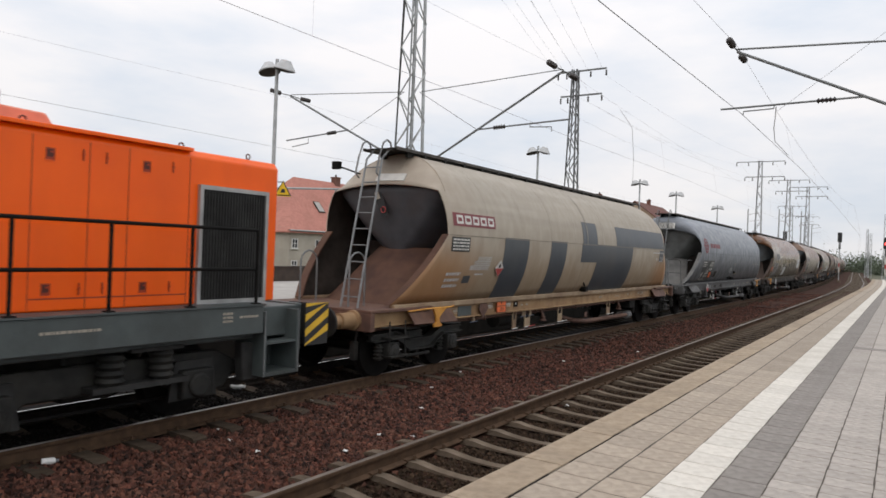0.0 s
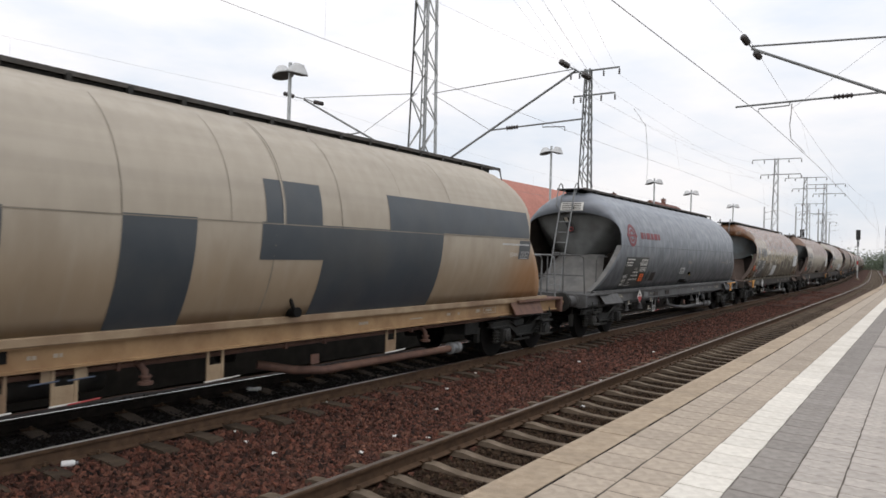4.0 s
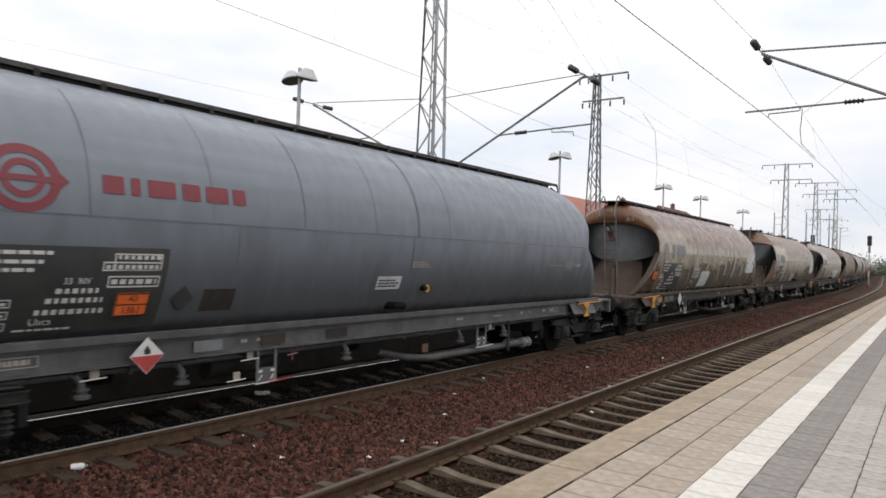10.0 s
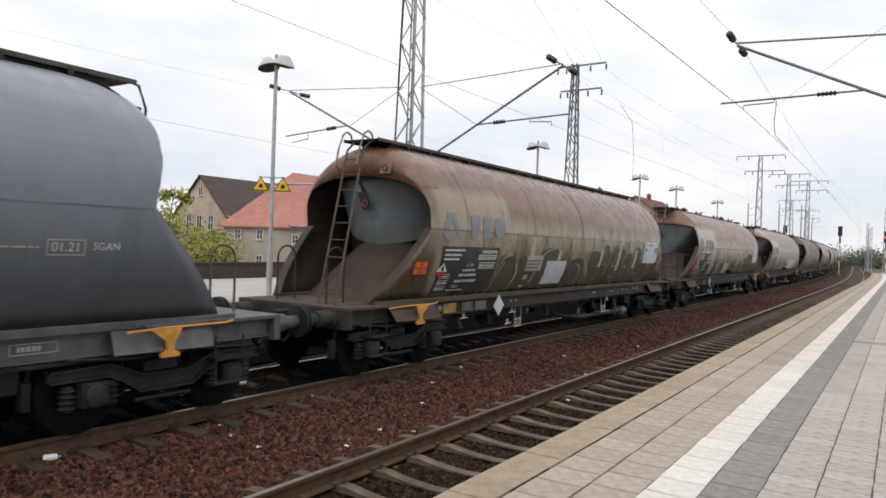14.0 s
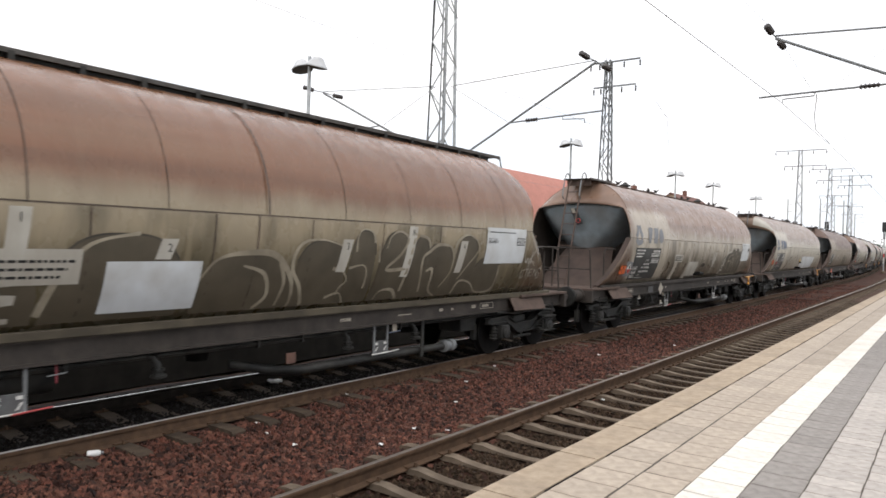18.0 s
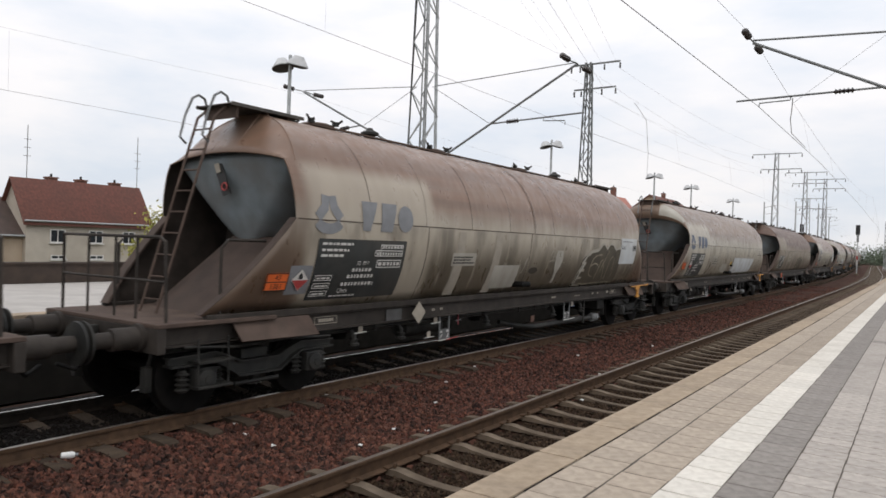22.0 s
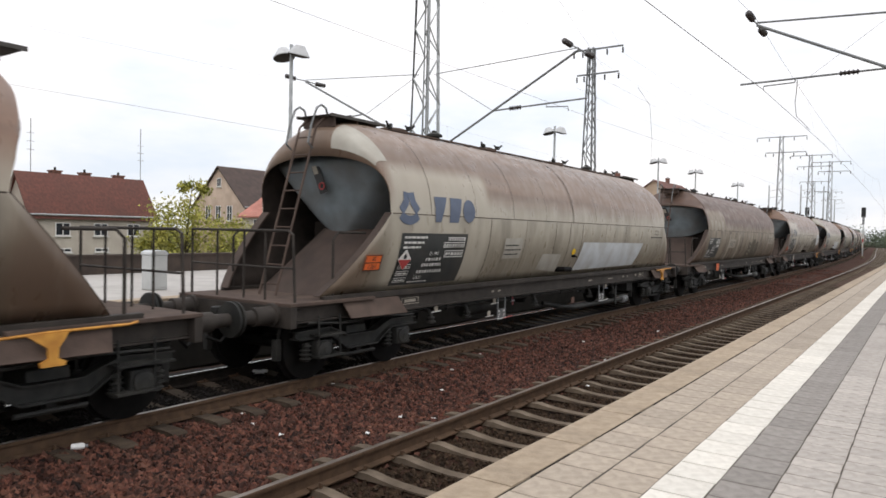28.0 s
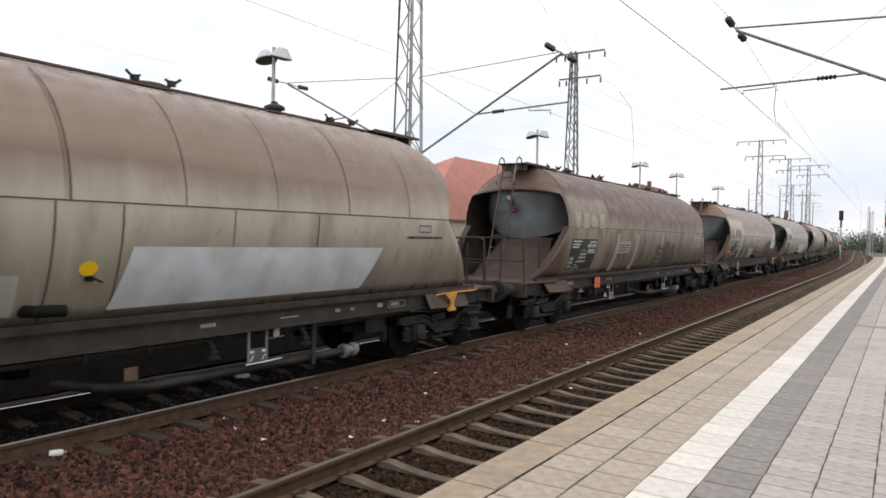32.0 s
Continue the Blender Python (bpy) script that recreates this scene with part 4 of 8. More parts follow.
wire_run("overhead_line", "contact wire with messenger over the hidden track beyond the far platform", ((-40, 0.2), (ROW, 0.0), (74, 0.3)), -19.0, 7.5, 5.62, [-42, ROW, 74, 124], 0.005, 0.003, 0.6)
feed = thing("feeder_line", "thin feeder wires strung between the lattice masts", "overhead line", "overhead lines", at=pose(0, 0, 0))
for xo, z in ((-1.5, 11.6), (1.6, 11.6), (1.2, 10.0), (-0.8, 10.0)):
    for (ax, ay, az_), (bx, by, bz) in (((-14.9 + xo, 35, z), (-12.1 + xo, 74, z)), ((-12.1 + xo, 74, z), (-12.9 + xo, 101.5, z)), ((-12.9 + xo, 101.5, z), (-15.5 + xo, 150, z))):
        pts = [(ax + (bx - ax) * u, ay + (by - ay) * u, az_ + (bz - az_) * u - 4 * 0.7 * u * (1 - u)) for u in [i / 10 for i in range(11)]]
        part("wire", Shape().tube(pts, 0.0045, 4), THIN_WIRE, feed)
for xo, z in ((-1.0, 11.85), (-0.55, 11.85), (0.0, 11.9), (0.7, 11.9), (1.5, 11.9), (0.9, 10.55)):  # wires that swing across towards the viewer
    pts = [(-14.9 + xo + 13.5 * u, 35 - 52 * u, z - 4 * 0.5 * u * (1 - u)) for u in [i / 12 for i in range(13)]]
    part("wire", Shape().tube(pts, 0.004, 4), THIN_WIRE, feed)
loop = Shape()
loop.tube([(-12.9, 36.5, 10.0), (-12.9, 38.5, 9.4), (-12.9, 39.0, 7.6), (-12.6, 38.0, 6.2)], 0.012, 5)
part("jumper", loop, WIRE, feed)
jm = thing("jumper_cable", "slack jumper cable between bracket tube and contact wire", "cable", at=pose(0, 0, 0))
part("cable", Shape().tube([(-2.70, 18.65, 5.94), (-2.85, 19.6, 5.86), (-3.08, 21, 5.84), (-3.40, 23.5, 5.86), (-3.34, 26, 5.77)], 0.010, 6), WIRE, jm)


# ---- signals at the end of the platform ----
def colour_signal(x, y, top, label, lit):
    root = thing("colour_light_signal", label, "signal", "signals", at=pose(x, y, -0.5))
    h = top + 0.5
    part("mast", Shape().tube([(0, 0, 0), (0, 0, h - 1.0)], 0.07, 10), GALV, root)
    part("mast_plate", Shape().box(-0.09, 0.09, -0.09, -0.075, 1.6, 2.4), WHITE_MARK, root, "white band of the mast plate")
    part("mast_plate", Shape().box(-0.09, 0.09, -0.09, -0.075, 2.4, 2.9), RED_MARK, root, "red band of the mast plate")
    part("mast_plate", Shape().box(-0.09, 0.09, -0.09, -0.075, 2.9, 3.7), WHITE_MARK, root, "white band of the mast plate")
    part("foot", Shape().lathe([(0, 0.25), (0.5, 0.25), (0.6, 0.1)], "z", 10), CONCRETE, root)
    part("screen", Shape().box(-0.27, 0.27, -0.08, 0.06, h - 1.35, h).box(-0.13, 0.13, -0.06, 0.06, h - 2.3, h - 1.35), SIGNAL_BLACK, root, bevel=0.05)
    if lit:
        part("red_lamp", Shape().lathe([(-0.12, 0.13), (-0.09, 0.15)], "y", 16, (0, 0, h - 0.75)), SIGNAL_RED, root, "lit red lamp")
    else:
        part("lamp_hood", Shape().lathe([(-0.2, 0.12), (-0.08, 0.12)], "y", 12, (0, 0, h - 0.75)), SIGNAL_BLACK, root)


colour_signal(-7.34, 110.0, 6.6, "unlit black colour-light signal with a striped mast between the tracks", False)
colour_signal(-1.75, 98.0, 5.6, "colour-light signal at red past the platform end", True)
yb = thing("yellow_marker_board", "small yellow board on a post past the platform end", "sign", at=pose(-1.3, 96.0, -0.5))
part("board", Shape().box(-0.28, 0.28, -0.02, 0.02, 1.95, 2.3), SIGN_YELLOW, yb)
part("post", Shape().tube([(0, 0.03, 0), (0, 0.03, 2.2)], 0.04, 8), GALV, yb)
br = thing("black_signal_box", "small black repeater signal standing far off among the masts", "signal", at=pose(-14.4, 112.0, -0.5))
part("post", Shape().tube([(0, 0, 0), (0, 0, 6.3)], 0.08, 8), GALV_DARK, br)
part("screen", Shape().box(-0.28, 0.28, -0.1, 0.1, 6.1, 7.2), SIGNAL_BLACK, br, bevel=0.05)


# ---- houses beyond ----
def window(root, p, u, w, h, panes=1, rows=2):
    """A window in a wall: p its lower corner, u the direction along the wall, the wall faces u rotated to the right."""
    u = Vector(u)
    nrm = Vector((u.y, -u.x, 0))
    p = Vector(p) + nrm * 0.01

    def slab(a0, a1, z0, z1, d0, d1):
        vs = []
        for a in (a0, a1):
            for d in (d0, d1):
                for z in (z0, z1):
                    vs.append(p + u * a + nrm * d + Vector((0, 0, z)))
        return vs, [(0, 1, 3, 2), (4, 6, 7, 5), (0, 4, 5, 1), (2, 3, 7, 6), (0, 2, 6, 4), (1, 5, 7, 3)]
    f = Shape()
    t = 0.07
    for q in ((0, t, 0, h), (w - t, w, 0, h), (t, w - t, 0, t), (t, w - t, h - t, h), (w / 2 - t / 2, w / 2 + t / 2, t, h - t)):
        f.add(*slab(*q, -0.02, 0.07))
    for i in range(1, rows):
        f.add(*slab(t, w / 2 - t / 2, h * i / rows - 0.025, h * i / rows + 0.025, -0.02, 0.06))
        f.add(*slab(w / 2 + t / 2, w - t, h * i / rows - 0.025, h * i / rows + 0.025, -0.02, 0.06))
    wn = part("window", f, WHITE_FRAME, root, "white-framed window")
    part("pane", Shape().add(*slab(t, w / 2 - t / 2, t, h - t, 0.0, 0.03)), GLASS, wn)
    part("pane", Shape().add(*slab(w / 2 + t / 2, w - t, t, h - t, 0.0, 0.03)), GLASS, wn)
    part("sill", Shape().add(*slab(-0.08, w + 0.08, -0.1, 0.0, -0.02, 0.16)), WHITE_MARK, wn)


def gable_roof(y0, y1, x0, xr, x1, ze, zr, over=0.35, hip=0.0, t=0.16):
    """Roof with its ridge along y between the eaves at x0 (front) and x1 (back)."""
    y0, y1 = y0 - over, y1 + over
    k = (zr - ze) / abs(xr - x0)
    xf, xb = x0 + over, x1 - over
    zf = ze - over * k
    s = Shape()
    for d in (0.0, -t):
        s.v += [(xf, y0, zf + d), (xf, y1, zf + d), (xr, y1, zr + d), (xr, y0 + hip, zr + d), (xb, y1, zf + d), (xb, y0, zf + d)]
    s.f += [(0, 1, 2, 3), (3, 2, 4, 5), (6, 9, 8, 7), (9, 11, 10, 8), (0, 6, 7, 1), (1, 7, 8, 2), (2, 8, 10, 4), (4, 10, 11, 5)]
    s.f += [(0, 3, 9, 6), (3, 5, 11, 9)] if not hip else [(0, 3, 5), (6, 11, 9), (0, 5, 11, 6)]
    return s


def house(label, y0, y1, x0, xr, x1, ze, zr, wall, roof, base=-3.2, hip=0.0, wins=(), gable_wins=(), chimneys=(), group="houses beyond the station"):
    root = thing("house", label, "house", group, at=pose(0, 0, 0))
    if hip:
        part("wall", Shape().box(x1, x0, y0, y1, base, ze), wall, root)
    else:
        poly = [(x0, base), (x0, ze), (xr, zr - 0.12), (x1, ze), (x1, base)]
        part("wall", Shape().prism(poly, y0, y1, "y"), wall, root)
    part("roof", gable_roof(y0, y1, x0, xr, x1, ze, zr, hip=hip), roof, root)
    part("eaves_board", Shape().box(x0 + 0.05, x0 + 0.36, y0 - 0.3, y1 + 0.3, ze - 0.42, ze - 0.26), SOFFIT, root)
    part("gutter", Shape().tube([(x0 + 0.42, y0 - 0.3, ze - 0.3), (x0 + 0.42, y1 + 0.3, ze - 0.3)], 0.07, 8), GALV, root)
    for y, z, w, h, rows in wins:
        window(root, (x0, y, z), (0, 1, 0), w, h, 1, rows)
    for x, z, w, h, rows in gable_wins:
        window(root, (x, y0, z), (1, 0, 0), w, h, 1, rows)
    for x, y, z0, z1 in chimneys:
        c = part("chimney", Shape().box(x - 0.35, x + 0.35, y - 0.4, y + 0.4, z0, z1).box(x - 0.42, x + 0.42, y - 0.47, y + 0.47, z1, z1 + 0.12), BRICK, root)
        part("flue", Shape().tube([(x, y, z1 + 0.1), (x, y, z1 + 0.4)], 0.1, 8), STEEL_DARK, c)
    return root


h1 = house("grey-beige house with a red-brown tiled roof", 28.0, 38.95, -60, -62.3, -64.6, 3.25, 6.55, PLASTER, ROOF_BROWN,
           wins=((29.9, 1.2, 1.25, 1.1, 1), (33.2, 1.2, 1.25, 1.1, 1), (36.3, 1.2, 1.2, 1.1, 1), (30.0, -0.2, 1.25, 0.35, 1), (33.3, -0.2, 1.25, 0.35, 1)), chimneys=((-62.7, 31.2, 5.8, 6.72), (-62.7, 33.8, 5.8, 6.72), (-62.7, 37.0, 5.8, 6.72)))
house("low outbuilding with a salmon roof and a pale yellow wall", 12.5, 21.0, -50, -54, -58, 1.4, 4.6, PLASTER_WARM, ROOF_RED, wins=((15.0, 0.0, 1.1, 1.0, 1), (18.0, 0.0, 1.1, 1.0, 1)))
house("lean-to shed with a dark tiled roof between two houses", 21.2, 28.0, -60.5, -64.0, -67.5, 2.0, 4.9, PLASTER_WARM, ROOF_DARK, wins=((24.0, 0.2, 1.0, 0.9, 1),))
house("tall beige gabled house with a dark brown roof", 57.0, 68.5, -68.9, -73.85, -78.8, 5.0, 9.9, PLASTER_PINK, ROOF_DARK,
      gable_wins=((-76.4, 3.0, 1.0, 1.9, 2), (-74.4, 3.0, 1.0, 1.9, 2), (-72.2, 3.0, 1.0, 1.9, 2), (-74.2, 7.3, 0.8, 1.1, 1)), wins=((59, 2.2, 1.0, 1.6, 2), (63, 2.2, 1.0, 1.6, 2)))
h3 = house("station building with a salmon-red hipped roof and grey plaster", 49.35, 71.6, -50.35, -55.25, -60.15, 3.82, 9.4, PLASTER, ROOF_RED, hip=5.4,
           wins=((49.7, 1.75, 0.8, 0.95, 2), (49.7, -0.4, 0.8, 0.95, 2), (53.0, 0.75, 0.95, 1.95, 3), (56.4, 0.75, 0.95, 1.95, 3), (59.3, 0.75, 0.95, 1.95, 3), (62.4, 0.75, 0.95, 1.95, 3), (66.0, 0.75, 0.95, 1.95, 3)),
           gable_wins=((-54.9, 2.1, 0.9, 1.0, 2), (-54.9, -0.5, 0.9, 1.0, 2), (-58.2, 2.1, 0.9, 1.0, 2)), chimneys=((-55.25, 61.2, 8.6, 9.95),))
hall = thing("house", "tall hall with a steep salmon-red hipped roof behind the station", "house", "houses beyond the station", at=pose(0, 0, 0))
part("wall", Shape().box(-66.0, -50.4, 72.0, 160.0, -3.2, 4.6), PLASTER_WARM, hall)
hr_ = Shape()
for d in (0.0, -0.2):
    hr_.v += [(-50.0, 71.7, 4.5 + d), (-50.0, 160.3, 4.5 + d), (-58.0, 160.3, 14.3 + d), (-58.0, 91.4, 14.3 + d), (-68.0, 66.0, 4.5 + d), (-66.0, 160.3, 4.5 + d)]
hr_.f += [(0, 1, 2, 3), (3, 4, 0), (3, 2, 5, 4), (6, 9, 8, 7), (9, 6, 10), (9, 10, 11, 8), (0, 6, 7, 1), (1, 7, 8, 2), (2, 8, 11, 5), (5, 11, 10, 4), (4, 10, 6, 0)]
part("roof", hr_, ROOF_RED, hall)
part("eaves_board", Shape().box(-50.3, -50.05, 72.0, 160.0, 4.05, 4.3), SOFFIT, hall)
c = part("chimney", Shape().box(-58.6, -57.6, 152.0, 153.2, 13.8, 16.2), BRICK, hall)
part("flue", Shape().tube([(-58.1, 152.6, 16.1), (-58.1, 152.6, 16.6)], 0.15, 8), STEEL_DARK, c)
for y in (76.0, 82.0, 88.0, 94.0, 100.0):
    window(hall, (-50.4, y, 0.8), (0, 1, 0), 1.1, 2.0, 1, 3)


def roof_window(root, y, z, w, h):
    """A skylight lying in the front slope of the station roof."""
    k = (9.4 - 3.82) / 4.9
    n = Vector((k, 0, 1)).normalized()
    down = Vector((1, 0, -k)).normalized()
    c = Vector((-50.35 - (z - 3.82) / k, y, z)) + n * 0.06
    f, g = Shape(), Shape()
    for s, a, d in ((f, 0.0, 0.06), (g, 0.09, 0.085)):
        q = [c + Vector((0, i * (w / 2 - a), 0)) + down * j * (h / 2 - a) for i, j in ((-1, -1), (1, -1), (1, 1), (-1, 1))]
        s.add([p for p in q] + [p + n * d for p in q], [(3, 2, 1, 0), (4, 5, 6, 7), (0, 1, 5, 4), (1, 2, 6, 5), (2, 3, 7, 6), (3, 0, 4, 7)])
    fr_ = part("skylight", f, STEEL_DARK, root, "tilted skylight in the roof")
    # matt pale colour paints the sky's reflection in the glass
    part("pane", g, PAVING_PALE, fr_, "pane coloured pale for the sky's reflection")


roof_window(h3, 55.5, 6.15, 0.95, 1.5)
roof_window(h3, 62.4, 5.5, 0.7, 0.6)
roof_window(h3, 61.4, 7.55, 0.8, 0.7)
house("far brick-red roofed building behind the train", 141.0, 160.0, -40.0, -46.0, -52.0, 9.2, 13.6, PLASTER_WARM, ROOF_BROWN, base=-2.0, chimneys=((-46.0, 150.0, 13.0, 14.4),))
for ax, ay, z0, z1 in ((-62.3, 29.0, 6.5, 11.0), (-62.3, 39.0, 6.5, 11.4)):
    an = thing("roof_antenna", "thin aerial mast on the roof ridge", "antenna", "roof aerials", at=pose(ax, ay, z0 - 0.3))
    part("rod", Shape().tube([(0, 0, 0), (0, 0, z1 - z0 + 0.3)], 0.035, 6), GALV_DARK, an)
    for q in range(3):
        part("element", Shape().tube([(0, -0.3, 2.2 + 0.7 * q), (0, 0.3, 2.2 + 0.7 * q)], 0.02, 5), GALV_DARK, an)


# ---- trees ----
def leaf_cloud(count, centres, spread, size, seed):
    r = np.random.default_rng(seed)
    c = np.array(centres)[r.integers(0, len(centres), count)]
    p = c[:, :3] + r.normal(0, 1, (count, 3)) * c[:, 3:4] * spread
    q = r.normal(0, 1, (count, 3))
    q /= np.linalg.norm(q, axis=1)[:, None]
    w = np.cross(q, r.normal(0, 1, (count, 3)))
    w /= np.linalg.norm(w, axis=1)[:, None]
    sz = size * r.uniform(0.6, 1.4, (count, 1))
    v = np.stack([p - q * sz, p + w * sz * 0.5, p + q * sz, p - w * sz * 0.5], 1).reshape(-1, 3)
    s = Shape()
    s.v = [tuple(x) for x in v.tolist()]
    s.f = [(4 * i, 4 * i + 1, 4 * i + 2, 4 * i + 3) for i in range(count)]
    return s


def tree(x, y, z, h, r, seed, label, mat=LEAF, count=9000, leaf=0.17, group="trees beyond the station", top=0.0):
    rnd = random.Random(seed)
    root = thing("tree", label, "tree", group, at=pose(x, y, z))
    part("trunk", Shape().tube([(0, 0, 0), (0.05, 0.02, h * 0.3), (0.1, 0.1, h * 0.62)], 0.2, 9, 0.09), BARK, root)
    cs = []
    for i in range(13):
        a = 6.283 * i / 13 + rnd.uniform(-0.2, 0.2)
        zz = h * rnd.uniform(0.5, 0.95)
        rr = r * rnd.uniform(0.35, 0.95) * (1.15 - 0.6 * max(0.0, zz / h - 0.6) / 0.4)
        tip = (rr * math.cos(a), rr * math.sin(a), zz)
        part("limb", Shape().tube([(0.06, 0.04, h * rnd.uniform(0.28, 0.5)), (tip[0] * 0.55, tip[1] * 0.55, zz * 0.82), tip], 0.06, 6, 0.015), BARK, root)
        cs.append((*tip, 1.0))
        cs.append((tip[0] * 0.6, tip[1] * 0.6, zz * 0.92 + 0.2, 0.9))
    cs.append((0.1, 0.1, h * 0.98, 0.7))
    if top:  # a thin leader with sparse leaves above the crown
        part("limb", Shape().tube([(0.1, 0.1, h * 0.6), (0.1, 0.3, h), (0.2, 0.5, h + top)], 0.06, 6, 0.015), BARK, root)
        for d in (-0.6, -0.2, 0.4, 0.8):
            cs.append((0.2 + 0.3 * d, 0.4 + d, h + top * (0.75 - 0.3 * abs(d)), 0.35))
    part("crown", leaf_cloud(count, cs, 0.42 * r / 2.6, leaf, seed), mat, root, smooth=None, fix=False)


tree(-38.0, 26.8, -2.2, 5.9, 3.0, 3, "yellow-green broadleaf tree in spring behind the parapet", count=5200, leaf=0.10, top=1.5)
tree(-39.0, 31.2, -2.2, 4.7, 2.3, 5, "low yellow-green shrubby tree behind the parapet", count=3200, leaf=0.10)
tree(-37.5, 24.4, -2.2, 4.2, 1.7, 8, "low yellow-green bush behind the parapet", count=1800, leaf=0.10)
woods = Shape()
rw = random.Random(4)
cs = []
for i in range(260):
    x = -95 + 150 * rw.random()
    y = 260 + 50 * rw.random()
    cs.append((x, y, -0.5 + rw.uniform(0.0, 3.0) * (1.25 if x > -40 else 1.0), 2.0))
leafy = leaf_cloud(90000, cs, 0.8, 0.32, 11)
tagged(part("far_woods", leafy, LEAF_FAR, None, smooth=None, fix=False), "band of green trees and scrub on the horizon", "trees", kind="stuff")

# ---- litter on the ballast ----
cup = thing("crushed_cup", "crushed pale plastic cup between the rails under the train", "cup", at=pose(-8.80, 7.62, -0.15, 0, 0, 35))
part("body", Shape().lathe([(-0.11, 0.028), (-0.10, 0.038), (0.02, 0.030), (0.05, 0.044), (0.12, 0.036), (0.125, 0.02)], "x", 10), LITTER, cup)
part("rim", Shape().lathe([(0.115, 0.036), (0.12, 0.045), (0.128, 0.036)], "x", 10), LITTER, cup)
bot = thing("plastic_bottle", "crushed white plastic bottle lying on the ballast", "bottle", at=pose(-7.15, 3.83, -0.13, 0, 0, 62))
part("body", Shape().lathe([(-0.085, 0.02), (-0.078, 0.034), (0.02, 0.036), (0.045, 0.024)], "x", 12), LITTER, bot)
part("cap", Shape().lathe([(0.045, 0.016), (0.075, 0.016)], "x", 10), BLUE_FADED, bot, "blue-grey cap")
for i, (x, y) in enumerate(((-6.64, 5.67), (-6.09, 5.61), (-7.05, 5.85), (-5.46, 7.03), (-5.03, 7.16), (-7.06, 11.55), (-4.31, 10.28), (-9.14, 6.1), (-7.30, 7.74), (-5.9, 8.6), (-6.6, 9.9), (-5.3, 6.2), (-4.9, 12.5), (-6.2, 14.5), (-5.5, 17.5))):
    lt = Shape().grid(lambda u, v: (0.055 * (u - 0.5), 0.04 * (v - 0.5), 0.012 * math.sin(5 * u + i) * math.cos(4 * v + 2 * i)), 5, 4)
    ob = part("litter_scrap", lt, LITTER, None, smooth=60, fix=False)
    sol = ob.modifiers.new("thick", "SOLIDIFY")
    sol.thickness = 0.006
    ob.matrix_basis = pose(x, y, bed_z(x, y) + 0.045, 0, 0, 40 * i)
    tagged(ob, "small white scrap of litter on the ballast", "litter", "scraps of litter")


# ---- the goods train ----
BELT, HALF, UP, DOWN, SILL = 2.43, 1.45, 1.52, 1.86, 1.20
LENGTH = 18.63
PIVOT = 7.02


def skin_x(z):
    """Half width of the tank at height z."""
    if z >= BELT:
        return HALF * math.sqrt(max(0.0, 1 - ((z - BELT) / UP) ** 2))
    return HALF * math.sqrt(max(0.0, 1 - ((BELT - z) / DOWN) ** 2))


def tank_shell(conical, rear):
    """Outer skin: round roof, flanks drawn in towards the sill, hooded ends above the belt and raked cuts below it."""
    a0 = math.asin((BELT - SILL) / DOWN)
    ring = [("low", a0 * (1 - i / 6), 1) for i in range(6)] + [("up", math.pi * i / 28, 1) for i in range(29)] + [("low", a0 * (i + 1) / 6, -1) for i in range(6)]
    stations = []
    ns = 6
    for j in range(ns, 0, -1):
        stations.append((-1, j / ns))
    stations += [(-1, 0.0), (0, -3.0), (0, 0.0), (0, 3.0), (1, 0.0)]
    for j in range(1, ns + 1):
        stations.append((1, j / ns))
    s = Shape()
    for end, along in stations:
        u = along if end else 0.0
        for kind, a, side in ring:
            full = 6.80 - 0.40 * max(0.0, math.sin(a)) ** 2 if conical and end < 0 and kind == "up" else 6.28
            if kind == "low":
                x, z = side * HALF * math.cos(a), BELT - DOWN * math.sin(a)
                ye = 6.82 + (BELT - z) / (BELT - SILL) * 1.15
            else:
                sn = max(0.0, math.sin(a))
                cone = conical and end < 0
                if cone:
                    g = u
                    ex = 1.0 - 0.5 * u
                else:
                    g = 1 - math.sqrt(max(0.0, 1 - u * u))
                    ex = 1.0 - 0.5 * g
                h = UP - (UP - 0.90) * g
                x, z = HALF * math.cos(a), BELT + h * sn ** ex
                ye = 6.82 + (0.36 if end > 0 else 0.26) * sn
                if cone:
                    zf = BELT + UP * sn
                    lim = 3.20 + 0.14 * (1 - (x / 1.3) ** 2)
                    z = zf + (min(zf, lim) - zf) * u ** 1.1
                    ye = 6.82 + 0.10 * sn
            ye -= rear * (end > 0)
            y = end * (full - rear * (end > 0) + (ye - full + rear * (end > 0)) * (u if (kind == "low" or (conical and end < 0)) else math.sin(u * math.pi / 2) if u < 1 else 1)) if end else along
            s.v.append((x, y, z))
    m = len(ring)
    s.f += [(i * m + k, i * m + k + 1, (i + 1) * m + k + 1, (i + 1) * m + k) for i in range(len(stations) - 1) for k in range(m - 1)]
    return s


def hood_patch(a0, a1, u0, u1):
    """A worn patch on the rounded front hood, between two angles over the roof and two depths towards its rim."""
    def at(i, j):
        a, u = radians(a0 + (a1 - a0) * i), u0 + (u1 - u0) * j
        g, sn = 1 - math.sqrt(max(0.0, 1 - u * u)), math.sin(a)
        y = 6.28 + (0.54 + 0.26 * sn) * math.sin(u * math.pi / 2)
        return (HALF * math.cos(a) * 1.004, -y - 0.008, BELT + (UP - 0.62 * g) * sn ** (1 - 0.5 * g) + 0.006)
    return Shape().grid(at, 10, 10)


